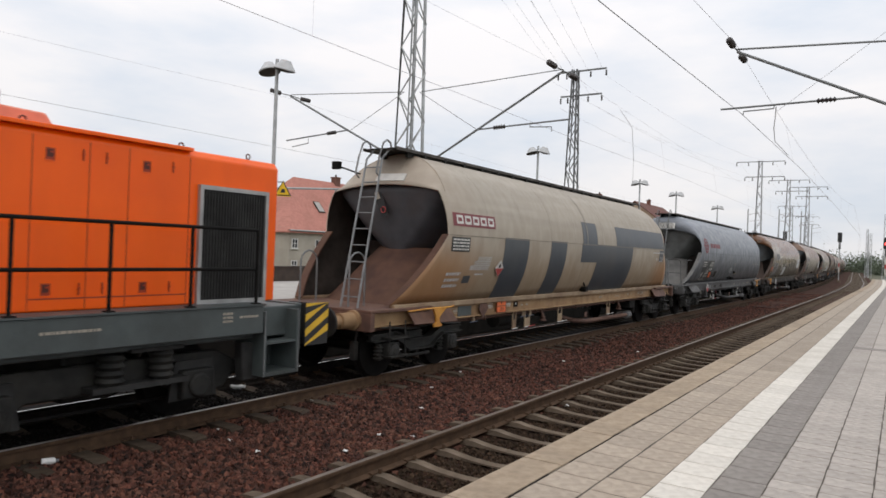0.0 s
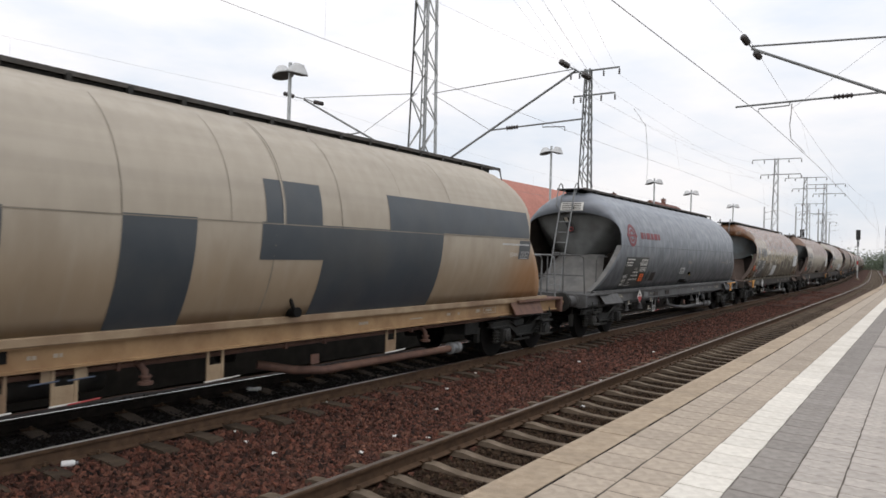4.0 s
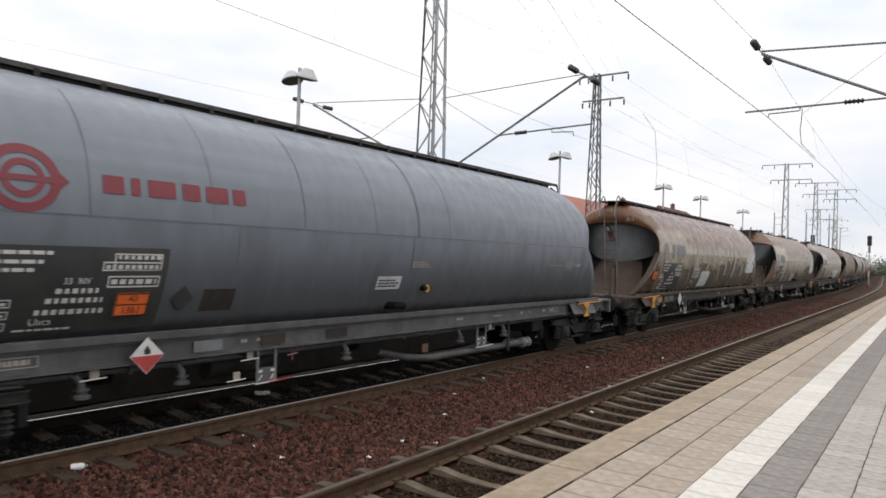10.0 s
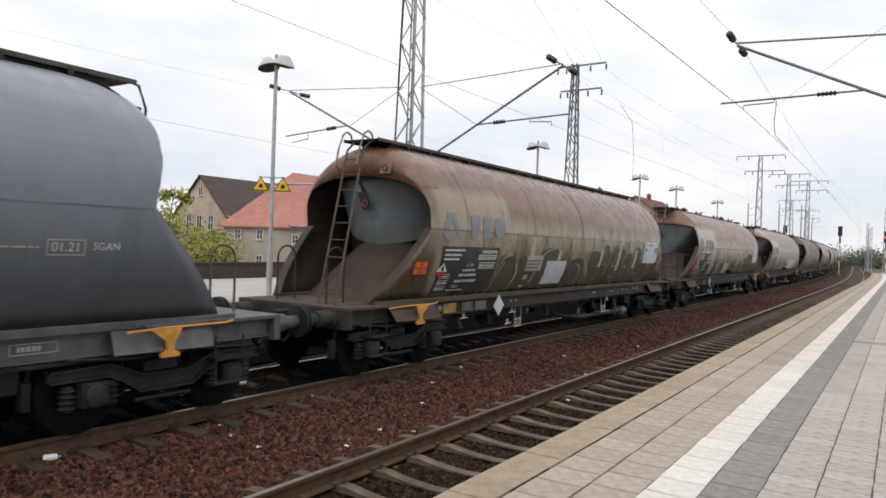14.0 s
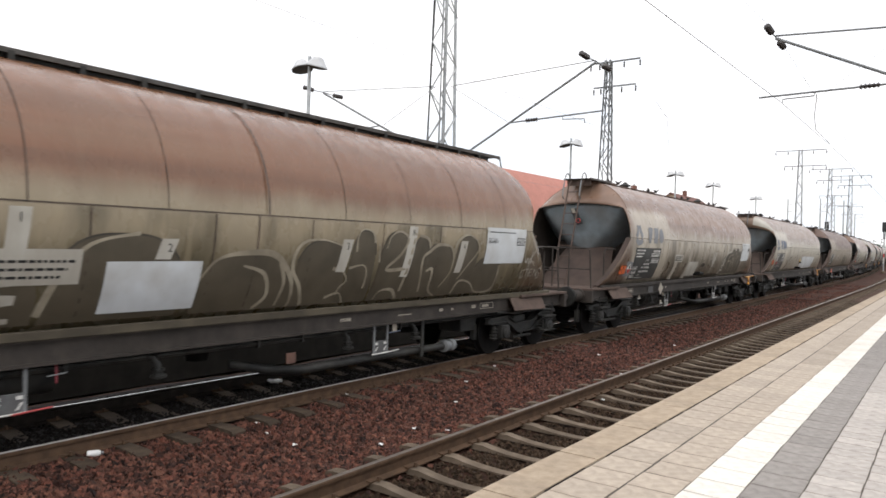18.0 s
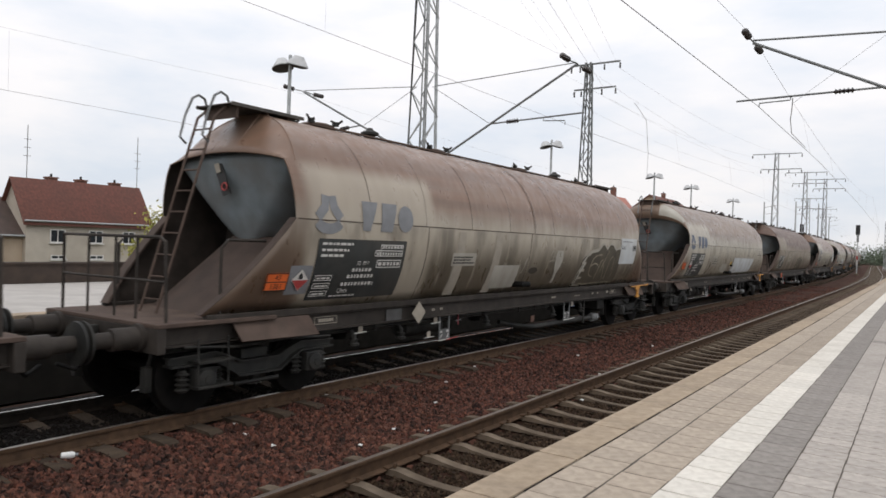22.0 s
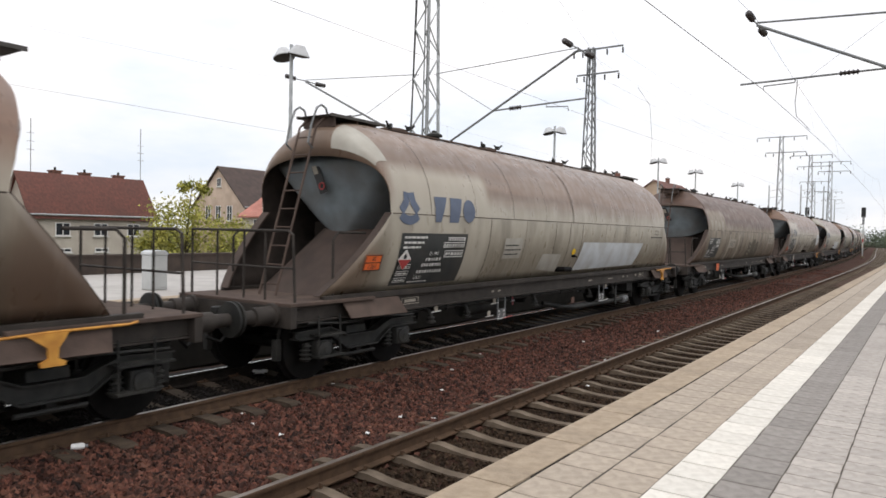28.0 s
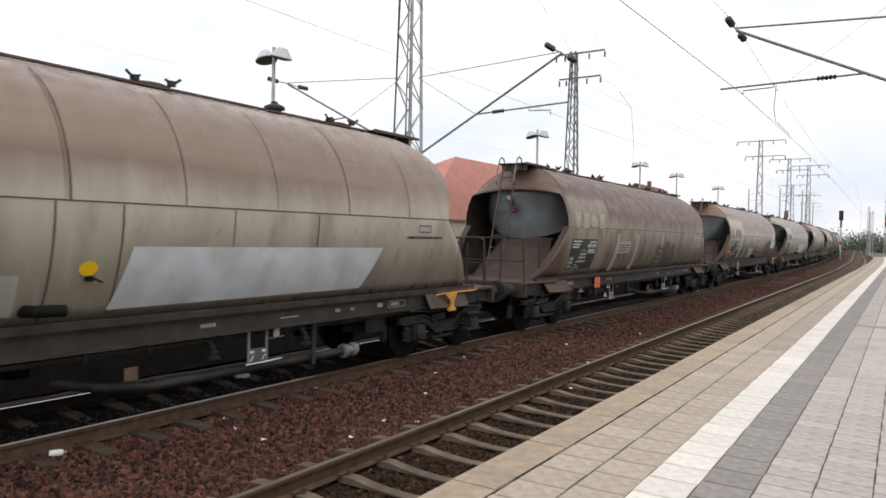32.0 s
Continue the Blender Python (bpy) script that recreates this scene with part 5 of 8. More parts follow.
def on_skin(poly_y, poly_z, off=0.005, steps=8):
    """A quad patch that hugs the near flank, between two y and two z."""
    (ya, yb), (za, zb) = poly_y, poly_z
    return Shape().grid(lambda u, v: (skin_x(za + (zb - za) * v) + off, ya + (yb - ya) * u, za + (zb - za) * v), 1, steps)


def skin_quad(pts, off=0.006, n=5):
    """A four-cornered patch on the flank, corners as (y, z)."""
    def at(u, v):
        y = (pts[0][0] * (1 - u) + pts[1][0] * u) * (1 - v) + (pts[3][0] * (1 - u) + pts[2][0] * u) * v
        z = (pts[0][1] * (1 - u) + pts[1][1] * u) * (1 - v) + (pts[3][1] * (1 - u) + pts[2][1] * u) * v
        return (skin_x(z) + off, y, z)
    return Shape().grid(at, n, n)


def skin_line(shape, pts, w, off=0.007):
    """A painted stroke along (y, z) points."""
    n = len(pts)
    vs = []
    for i, (y, z) in enumerate(pts):
        y0, z0 = pts[max(0, i - 1)]
        y1, z1 = pts[min(n - 1, i + 1)]
        dy, dz = y1 - y0, z1 - z0
        l = math.hypot(dy, dz) or 1.0
        ny, nz = -dz / l * w / 2, dy / l * w / 2
        for s in (-1, 1):
            vs.append((skin_x(z + s * nz) + off, y + s * ny, z + s * nz))
    return shape.add(vs, [(2 * i, 2 * i + 1, 2 * i + 3, 2 * i + 2) for i in range(n - 1)])


def arc(cy, cz, ry, rz, a0, a1, n=14):
    return [(cy + ry * math.cos(radians(a0 + (a1 - a0) * i / n)), cz + rz * math.sin(radians(a0 + (a1 - a0) * i / n))) for i in range(n + 1)]


def skin_bars(shape, y0, y1, z, h, seed, gap=0.02, lo=0.04, hi=0.13):
    """Unreadable writing: a row of small bars."""
    r = random.Random(seed)
    y = y0
    while y < y1:
        w = r.uniform(lo, hi)
        shape_add = on_skin((y, min(y + w, y1)), (z, z + h), 0.013, 2)
        shape.add(shape_add.v, shape_add.f)
        y += w + gap
    return shape


def frame_of(shape, y0, y1, z0, z1, t=0.015, off=0.013):
    for q in (((y0, y1), (z0, z0 + t)), ((y0, y1), (z1 - t, z1)), ((y0, y0 + t), (z0, z1)), ((y1 - t, y1), (z0, z1))):
        g = on_skin(*q, off, 3)
        shape.add(g.v, g.f)
    return shape


def lettering(text, size, m, mat, parent, label=""):
    """Readable characters in the built-in font, as a thin mesh-like text part."""
    cu = bpy.data.curves.new("lettering", "FONT")
    cu.body, cu.size, cu.align_x, cu.align_y = text, size, "CENTER", "CENTER"
    cu.materials.append(mat)
    ob = new("lettering", cu)
    ob.parent = parent
    ob.matrix_basis = m
    return tagged(ob, label) if label else ob


def facing(x, y, z, tilt=0.0):
    """Pose for flat signs on the near flank: text runs towards +y and stands up; tilt leans the top outwards."""
    return Matrix.Translation((x, y, z)) @ Matrix(((0, math.sin(radians(tilt)), math.cos(radians(tilt)), 0), (1, 0, 0, 0), (0, math.cos(radians(tilt)), -math.sin(radians(tilt)), 0), (0, 0, 0, 1)))


WHEEL_PROFILE = [(-0.068, 0.20), (-0.068, 0.44), (-0.06, 0.46), (0.03, 0.463), (0.045, 0.49), (0.066, 0.49), (0.068, 0.42), (0.02, 0.38), (0.015, 0.2), (0.085, 0.11), (0.085, 0.08)]


def wheelset_shape():
    s = Shape()
    s.tube([(-1.02, 0, 0), (1.02, 0, 0)], 0.085, 12)
    for side in (-1, 1):
        s.lathe([(-side * h + side * 0.755, r) for h, r in WHEEL_PROFILE], "x", 28)
    return s


def bogie(root, y, mat=None):
    """Two-axle freight bogie: cross-beam with side frames, axle boxes, coil springs and wheelsets under it."""
    mat = mat or STEEL_DARK
    b = part("bogie", Shape().box(-0.95, 0.95, -0.22, 0.22, 0.42, 0.72).box(-0.25, 0.25, -0.3, 0.3, 0.72, 0.86), mat, root, "dirty two-axle bogie", bevel=0.02)
    b.location = (0, y, 0)
    top = [(-1.34, 0.74), (-0.70, 0.76), (-0.48, 0.68), (-0.30, 0.60), (0.30, 0.60), (0.48, 0.68), (0.70, 0.76), (1.34, 0.74)]
    low = [(1.34, 0.62), (0.72, 0.62), (0.55, 0.54), (0.34, 0.40), (-0.34, 0.40), (-0.55, 0.54), (-0.72, 0.62), (-1.34, 0.62)]
    for s in (-1, 1):
        part("side_frame", Shape().prism(top + low, s * 0.96, s * 1.03, "x"), mat, b, bevel=0.01)
        part("frame_flange", Shape().prism(low + [(p, q + 0.025) for p, q in reversed(low)], s * 0.92, s * 1.10, "x"), mat, b)
        part("frame_flange", Shape().prism(top + [(p, q - 0.02) for p, q in reversed(top)], s * 0.92, s * 1.08, "x"), mat, b)
        part("brake_hanger", Shape().box(min(s * 0.9, s * 1.0), max(s * 0.9, s * 1.0), -0.05, 0.05, 0.30, 0.42).tube([(s * 1.0, -0.36, 0.30), (s * 1.0, 0.36, 0.30)], 0.03, 6), mat, b)
        for a in (-0.9, 0.9):
            x0, x1 = sorted((s * 0.93, s * 1.16))
            ax = part("axle_box", Shape().box(x0, x1, a - 0.15, a + 0.15, 0.34, 0.60).lathe([(s * 1.16, 0.13), (s * 1.19, 0.125), (s * 1.2, 0.06)], "x", 14, (0, a, 0.46)), mat, b, bevel=0.02)
            part("axle_cap", Shape().lathe([(s * 1.195, 0.055), (s * 1.21, 0.05)], "x", 10, (0, a, 0.46)), STEEL_DARK, b)
            for d in (-0.24, 0.24):
                sp = Shape()
                for i in range(4):
                    sp.lathe([(0.33 + 0.06 * i, 0.07), (0.345 + 0.06 * i, 0.09), (0.36 + 0.06 * i, 0.07)], "z", 12, (s * 1.02, a + d, 0))
                sp.tube([(s * 1.02, a + d, 0.31), (s * 1.02, a + d, 0.58)], 0.055, 8)
                part("spring", sp, STEEL_DARK, b)
    for s in (-1, 1):
        for a in (-1.42, -0.38, 0.38, 1.42):
            part("brake_block", Shape().box(min(s * 0.70, s * 0.80), max(s * 0.70, s * 0.80), a - 0.06, a + 0.04, 0.32, 0.62).tube([(s * 0.75, a, 0.60), (s * 0.76, a * 0.96, 0.84)], 0.025, 6), STEEL_DARK, b, bevel=0.01)
        part("brake_rod", Shape().tube([(s * 1.12, -1.2, 0.86), (s * 1.14, -0.5, 0.80), (s * 1.12, 0.4, 0.82), (s * 1.1, 1.25, 0.78)], 0.018, 6), STEEL_DARK, b)
    for a in (-0.9, 0.9):
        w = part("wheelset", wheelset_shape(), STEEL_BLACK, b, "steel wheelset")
        w.location = (0, a, 0.46)
        WHEELS.append(w)
    part("brake_beam", Shape().tube([(-0.8, 0.36, 0.36), (0.8, 0.36, 0.36)], 0.03, 6).tube([(-0.8, -0.36, 0.36), (0.8, -0.36, 0.36)], 0.03, 6), STEEL_BLACK, b)
    return b


def buffers(root, end, mat, x=0.875, z=0.99, base=8.63, tip=9.30):
    for s in (-1, 1):
        b = part("buffer", Shape().lathe([(end * base, 0.16), (end * (base + 0.05), 0.16), (end * (base + 0.06), 0.125), (end * (base + 0.36), 0.125), (end * (base + 0.365), 0.09), (end * (tip - 0.05), 0.085)], "y", 18, (s * x, 0, z)), mat, root)
        part("buffer_head", Shape().lathe([(end * (tip - 0.05), 0.10), (end * (tip - 0.035), 0.23), (end * (tip - 0.006), 0.235), (end * tip, 0.20)], "y", 24, (s * x, 0, z)), STEEL_DARK, b, "greasy round buffer head")
    hk = part("draw_hook", Shape().box(-0.05, 0.05, min(end * base, end * (base + 0.32)), max(end * base, end * (base + 0.32)), z - 0.07, z + 0.07), STEEL_DARK, root, bevel=0.02)
    part("coupling_link", Shape().tube([(-0.07, end * (base + 0.22), z), (-0.08, end * (base + 0.4), z - 0.2), (0.08, end * (base + 0.4), z - 0.2), (0.07, end * (base + 0.22), z)], 0.022, 8), STEEL_DARK, hk)
    part("air_hose", Shape().tube([(0.3, end * base, z - 0.08), (0.33, end * (base + 0.25), z - 0.2), (0.32, end * (base + 0.42), z - 0.38), (0.25, end * (base + 0.6), z - 0.3)], 0.025, 8), STEEL_BLACK, root)


def dish_point(u, v, e, sh, cone, keel):
    """A point of the vessel end, which leans out towards the hood: either a rounded bowl or a flat wedge that narrows to a keel."""
    z = 2.13 + ((3.52 if cone else 3.66) - 2.13) * v
    w = skin_x(z) - 0.04
    y = 6.42 + 0.38 * min(1.0, (z - 2.13) / 1.1) - 0.9 * max(0.0, z - 3.28)
    if keel:
        flat = 0.16 + 1.16 * min(1.0, max(0.0, z - 2.13) / 1.13) ** 0.85
        w = min(w, flat + 0.85)
        x = w * (2 * u - 1)
        over = max(0.0, abs(x) - flat * 0.9)
        y -= 0.12 * (x / 1.42) ** 2 + 1.25 * over * over / (over + 0.12)
    else:
        if z < 2.98:
            w = min(w, 1.44 * math.sqrt(max(0.0, 1 - ((2.98 - z) / 0.86) ** 2)))
        x = w * (2 * u - 1)
        y -= 0.95 * abs(x / 1.42) ** 2.2
    return (x, e * (y - sh), z)


def silo_wagon(label, shell_mat, conical, dish_mat, sheet_mat, frame_mat, sill_mat, deck_mat, roof_style, rails_style, levers=(), seam_mat=SEAM, ladders=(-1,), rear=0.40, up=(), low=(), main=0.0, keel=True):
    """A bogie silo wagon, symmetric end to end, standing on its rails at the origin."""
    root = thing("silo_wagon", label, "goods wagon", "silo wagons of the train", at=pose(FAR_X, 0, 0))
    shell = part("tank_shell", tank_shell(conical, rear), shell_mat, root, smooth=24 if conical else 50)
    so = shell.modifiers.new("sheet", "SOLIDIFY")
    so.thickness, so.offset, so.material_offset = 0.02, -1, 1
    shell.data.materials.append(INNER_SHADE)
    for e in (-1, 1):
        sh = rear if e > 0 else 0.0
        part("vessel_end", Shape().grid(lambda u, v: dish_point(u, v, e, sh, conical and e < 0, keel), 32, 20), dish_mat, root, "dished end of the vessel under the hood", smooth=60)
        part("end_sheet", Shape().grid(lambda u, v: ((1.03 - 0.36 * v) * (2 * u - 1), e * (7.50 - sh - 1.12 * v - 0.30 * abs(2 * u - 1) ** 3), SILL - 0.04 + 1.02 * v), 16, 10), sheet_mat, root, "sloping sheet below the vessel end", smooth=60)
        # added wall that closes the view through and paints the cavity dark
        part("bulkhead", Shape().box(-1.05, 1.05, min(e * (5.9 - sh), e * (5.94 - sh)), max(e * (5.9 - sh), e * (5.94 - sh)), 1.17, 2.3), INNER_SHADE, root, "added dark wall standing for the shaded cavity behind the sheet")
        for s in (-1, 1):
            fl = Shape()
            pts = [(BELT - (BELT - SILL) * i / 6) for i in range(7)]
            vs = []
            for z in pts:
                y = 6.82 - sh + (BELT - z) / (BELT - SILL) * 1.15
                vs += [(s * (skin_x(z) - 0.004), e * (y - 0.02), z), (s * (skin_x(z) - 0.004), e * (y + 0.008), z + 0.01), (s * (skin_x(z) - 0.15), e * (y - 0.012), z + 0.01), (s * (skin_x(z) - 0.15), e * (y - 0.04), z)]
            n = len(pts)
            fl.add(vs, [(0, 1, 2, 3), (4 * n - 4, 4 * n - 1, 4 * n - 2, 4 * n - 3)] + [(4 * i + k, 4 * i + 4 + k, 4 * i + 4 + (k + 1) % 4, 4 * i + (k + 1) % 4) for i in range(n - 1) for k in range(4)])
            part("cut_edge", fl, sheet_mat, root)
            ya, yb = sorted((e * 6.27, e * 7.57))
            dp = Shape().add([(s * 1.12, ya, 1.16), (s * 1.12, yb, 1.16), (s * 1.30, yb - 0.09 * e, 0.86), (s * 1.30, ya - 0.05 * e, 0.88)] + [(s * 1.10, ya, 1.16), (s * 1.10, yb, 1.16), (s * 1.285, yb - 0.09 * e, 0.85), (s * 1.285, ya - 0.05 * e, 0.87)],
                             [(0, 1, 2, 3), (7, 6, 5, 4), (0, 4, 5, 1), (1, 5, 6, 2), (2, 6, 7, 3), (3, 7, 4, 0)])
            part("deflector_plate", dp, deck_mat, root, "slanted deflector plate over the bogie")
        ya, yb = sorted((e * (6.9 - sh), e * 8.63))
        part("end_deck", Shape().box(-1.22, 1.22, ya, yb, 1.11, 1.16), deck_mat, root, bevel=0.008)
        ya, yb = sorted((e * 8.52, e * 8.63))
        part("headstock", Shape().box(-1.22, 1.22, ya, yb, 0.82, 1.11), RUST if frame_mat is RUST_BEIGE else frame_mat, root, bevel=0.01)
        buffers(root, e, frame_mat)
        # foot steps at the corners
        for s in (-1, 1):
            st = Shape().tube([(s * 1.16, e * 8.05, 0.95), (s * 1.18, e * 8.05, 0.36)], 0.014, 6).tube([(s * 1.16, e * 7.62, 0.95), (s * 1.18, e * 7.62, 0.36)], 0.014, 6)
            x0, x1 = sorted((s * 1.0, s * 1.24))
            y0, y1 = sorted((e * 7.58, e * 8.09))
            st.box(x0, x1, y0, y1, 0.36, 0.385).box(x0, x1, y0, y1, 0.66, 0.685)
            part("foot_step", st, STEEL_DARK, root)
        # ladder up the end
        lean = 0.62 if rails_style[0] == "hoops" and e < 0 else 0.0
        foot = 8.45 if lean else 7.96
        for x in (-0.19, 0.17) if e in ladders else ():
            part("ladder_stile", Shape().tube([(x + lean, e * foot, 1.16), (x, e * 7.17, 3.78), (x, e * 6.95, 3.98)], 0.02, 6), GALV_DARK if deck_mat in (FRAME_GREY, RUST) else deck_mat, root)
        for i in range(9 if e in ladders else 0):
            f = (i + 0.6) / 9.2
            y, z, o = e * (foot + (7.17 - foot) * f), 1.16 + 2.62 * f, lean * (1 - f)
            part("rung", Shape().tube([(-0.19 + o, y, z), (0.17 + o, y, z)], 0.013, 6), GALV_DARK if deck_mat in (FRAME_GREY, RUST) else deck_mat, root)
        for x in (-0.25, 0.23) if e in ladders else ():
            part("grab_hoop", Shape().tube([(x, e * 7.30, 3.42), (x, e * 7.40, 3.50), (x, e * 7.33, 3.80), (x, e * 7.22, 4.06), (x, e * 7.12, 4.12), (x, e * 7.02, 4.08), (x, e * 6.97, 3.95)], 0.018, 6), GALV_DARK, root)
        # rails round the deck
        hr = GALV_DARK if frame_mat is RUST_BEIGE else frame_mat
        style = rails_style[0 if e < 0 else 1]
        if style == "full":
            part("handrail", Shape().tube([(-1.15, e * 8.45, 1.16), (-1.15, e * 8.45, 2.13), (0.95, e * 8.45, 2.13), (1.05, e * 8.45, 2.08), (1.1, e * 8.45, 1.16)], 0.02, 8).tube([(-1.15, e * 8.45, 1.62), (1.08, e * 8.45, 1.62)], 0.016, 6), hr, root)
            for x in (-0.55, 0.05, 0.5):
                part("rail_post", Shape().tube([(x, e * 8.45, 1.16), (x, e * 8.45, 2.13)], 0.018, 6), hr, root)
            for s in (-1, 1):
                part("side_rail", Shape().tube([(s * 1.1, e * 7.72, 1.16), (s * 1.1, e * 7.72, 2.02), (s * 1.1, e * 7.62, 2.12), (s * 1.12, e * 7.05, 2.12)], 0.02, 8), hr, root)
        else:
            for s in (-1, 1):
                part("inner_rail", Shape().tube([(s * 0.55, e * 8.4, 1.16)] + [(s * 0.55, e * (8.2 + 0.2 * math.cos(q * 0.3142)), 1.86 + 0.2 * math.sin(q * 0.3142)) for q in range(11)] + [(s * 0.55, e * 8.0, 1.16)], 0.016, 8), hr, root)
        # plate with warning label hanging under the hood
        pc = [(-0.34, 6.78, 3.24), (-0.17, 6.79, 3.28), (0.06, 6.78, 2.78), (-0.11, 6.77, 2.74)]
        pc = [(x, e * (y - sh), z) for x, y, z in pc]
        pl = Shape().add(pc + [(x, y - e * 0.015, z) for x, y, z in pc], [(0, 1, 2, 3), (7, 6, 5, 4), (0, 4, 5, 1), (1, 5, 6, 2), (2, 6, 7, 3), (3, 7, 4, 0)])
        pt = part("warning_plate", pl, BLACK_MARK, root, "dark plate with worn warning signs")
        part("plate_sign", Shape().prism([(-0.285, 3.19), (-0.19, 3.21), (-0.135, 3.08), (-0.22, 3.06)], e * (6.805 - sh), e * (6.795 - sh), "y"), DUSTY_MARK, pt)
        part("plate_sign", Shape().tube(arc3(-0.055, e * (6.795 - sh), 2.87, 0.055), 0.011, 5), RED_MARK, pt)
        bogie(root, e * PIVOT)
    for s in (-1, 1):
        ch = [(1.0, 0.87), (1.13, 0.87), (1.13, 0.89), (1.085, 0.90), (1.085, 1.095), (1.13, 1.10), (1.13, 1.115), (1.0, 1.115)]
        part("solebar", Shape().prism([(s * x, z) for x, z in ch], -8.52, 8.52, "y"), frame_mat, root)
        x0, x1 = sorted((s * 1.04, s * 1.155))
        part("sill", Shape().box(x0, x1, -7.92, 7.92, 1.118, 1.215), sill_mat, root, "pale sill under the tank", bevel=0.012)
    # centre sill and hoppers coloured near black for the shade under the wagon
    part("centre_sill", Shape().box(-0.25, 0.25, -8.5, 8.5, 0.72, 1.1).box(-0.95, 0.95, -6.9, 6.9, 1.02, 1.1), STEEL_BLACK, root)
    # hoppers and pipes below
    beige = frame_mat is RUST_BEIGE
    pipe_mat = RUST if beige else FRAME_GREY if frame_mat is FRAME_GREY else STEEL_DARK
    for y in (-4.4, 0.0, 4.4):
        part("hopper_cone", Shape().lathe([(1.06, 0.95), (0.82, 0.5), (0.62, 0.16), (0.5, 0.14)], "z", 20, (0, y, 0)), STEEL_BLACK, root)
    part("discharge_pipe", Shape().tube([(0.55, 0.10, 0.50), (0.80, 0.55, 0.40), (0.95, 1.0, 0.36), (0.95, 2.4, 0.36), (0.95, 4.42, 0.35)], 0.062, 12), pipe_mat, root)
    part("pipe_valve", Shape().lathe([(4.30, 0.075), (4.32, 0.11), (4.38, 0.11), (4.40, 0.075), (4.50, 0.075), (4.51, 0.105), (4.60, 0.105), (4.62, 0.05)], "y", 14, (0.95, 0, 0.35)), GALV_DARK, root)
    part("brake_pipe", Shape().tube([(0.90, -8.4, 0.80), (0.95, -5.0, 0.80), (0.95, 1.55, 0.80), (0.90, 8.4, 0.80)], 0.032, 8), pipe_mat, root)
    for y in (-4.6, -2.2, 0.23, 0.99, 3.1):
        part("pipe_clip", Shape().box(0.93, 0.99, y - 0.02, y + 0.02, 0.75, 0.88), pipe_mat, root)
    part("air_tank", Shape().lathe([(-1.1, 0.05), (-1.05, 0.17), (0.1, 0.17), (0.15, 0.05)], "y", 16, (0.42, -2.2, 0.62)), STEEL_DARK, root)
    part("battery_box", Shape().box(0.35, 0.85, 5.0, 5.5, 0.52, 0.85), STEEL_DARK, root, bevel=0.02)
    for y in (-5.15, -3.98, -1.2, 1.84, 3.44) if not beige else (-1.9, 3.44):
        part("drop_pipe", Shape().tube([(0.80, y - 0.12, 0.80), (0.93, y - 0.10, 0.82), (1.0, y - 0.06, 0.79), (1.02, y - 0.01, 0.72), (1.02, y, 0.62)], 0.040, 10).lathe([(0.56, 0.045), (0.57, 0.085), (0.60, 0.085), (0.61, 0.05), (0.64, 0.05), (0.65, 0.07), (0.67, 0.07)], "z", 12, (1.02, y, 0)), pipe_mat, root)
    # changeover gear: two straps with a plate between them and thin painted levers below
    for y, w, z, reach in ((-3.45, 0.17, 0.50, 0.04), (-2.82, 0.27, 0.50, 0.02), (-1.0, 0.25, 0.50, 0.04), (2.42, 0.25, 0.50, 0.04)) if beige else ((-2.76, 0.33, 0.44, 0.03), (2.52, 0.34, 0.44, 0.05)):
        hb = part("changeover_plate", Shape().box(1.052, 1.066, y - w / 2 + 0.036, y + w / 2 - 0.036, z, z + 0.19), FRAME_BEIGE if beige else FRAME_GREY, root, "changeover plate", bevel=0.004)
        for d in (-w / 2, w / 2 - 0.035):
            part("strap", Shape().box(1.05, 1.07, y + d, y + d + 0.035, z, 0.88), FRAME_BEIGE if beige else GALV_DARK, hb)
        part("lever", Shape().tube([(1.085, y - w / 2 - reach, z - 0.005), (1.085, y + w / 2 + reach, z + 0.003)], 0.010, 6), WHITE_MARK, hb, "thin white lever")
        if w > 0.2:
            part("lever", Shape().tube([(1.10, y + 0.02, z - 0.002), (1.10, y + w / 2 + 0.22, z + 0.016)], 0.009, 6), RED_MARK if y < -2.0 else WHITE_MARK, hb, "thin painted lever")
        if not beige:
            for d in (-0.10, 0.10):
                part("plate_mark", Shape().prism([(y + d - 0.035, z + 0.03), (y + d - 0.012, z + 0.03), (y + d + 0.035, z + 0.10), (y + d + 0.012, z + 0.10)], 1.066, 1.069, "x"), WHITE_MARK, hb, smooth=None)
                part("plate_mark", Shape().box(1.066, 1.069, y + d - 0.03, y + d + 0.03, z + 0.13, z + 0.165), WHITE_MARK, hb, smooth=None)
    for y, z in ((-5.18, 0.80), (-3.0, 0.78), (-2.63, 0.78)) if beige else ((-5.04, 0.80), (-3.22, 0.56), (-3.02, 0.80), (2.86, 0.78)):
        sp = part("small_plate", Shape().box(1.04, 1.055, y - 0.05, y + 0.05, z - 0.05, 0.88 if z > 0.7 else z + 0.06), FRAME_BEIGE if beige else DUSTY_MARK, root, "small marked plate", bevel=0.003)
        part("small_lever", Shape().tube([(1.07, y - 0.16, z - 0.045), (1.07, y + 0.12, z - 0.035)], 0.009, 5), BLUE_MARK if beige or y > 0 else WHITE_MARK, sp, "thin painted lever")
    if not beige:
        dt = part("drain_tap", Shape().tube([(1.08, -2.34, 0.88), (1.08, -2.33, 0.68)], 0.011, 6), RED_DULL, root, "dull red drain tap")
        part("tap_handle", Shape().tube([(1.085, -2.42, 0.755), (1.085, -2.24, 0.77)], 0.008, 6), GALV_DARK, dt)
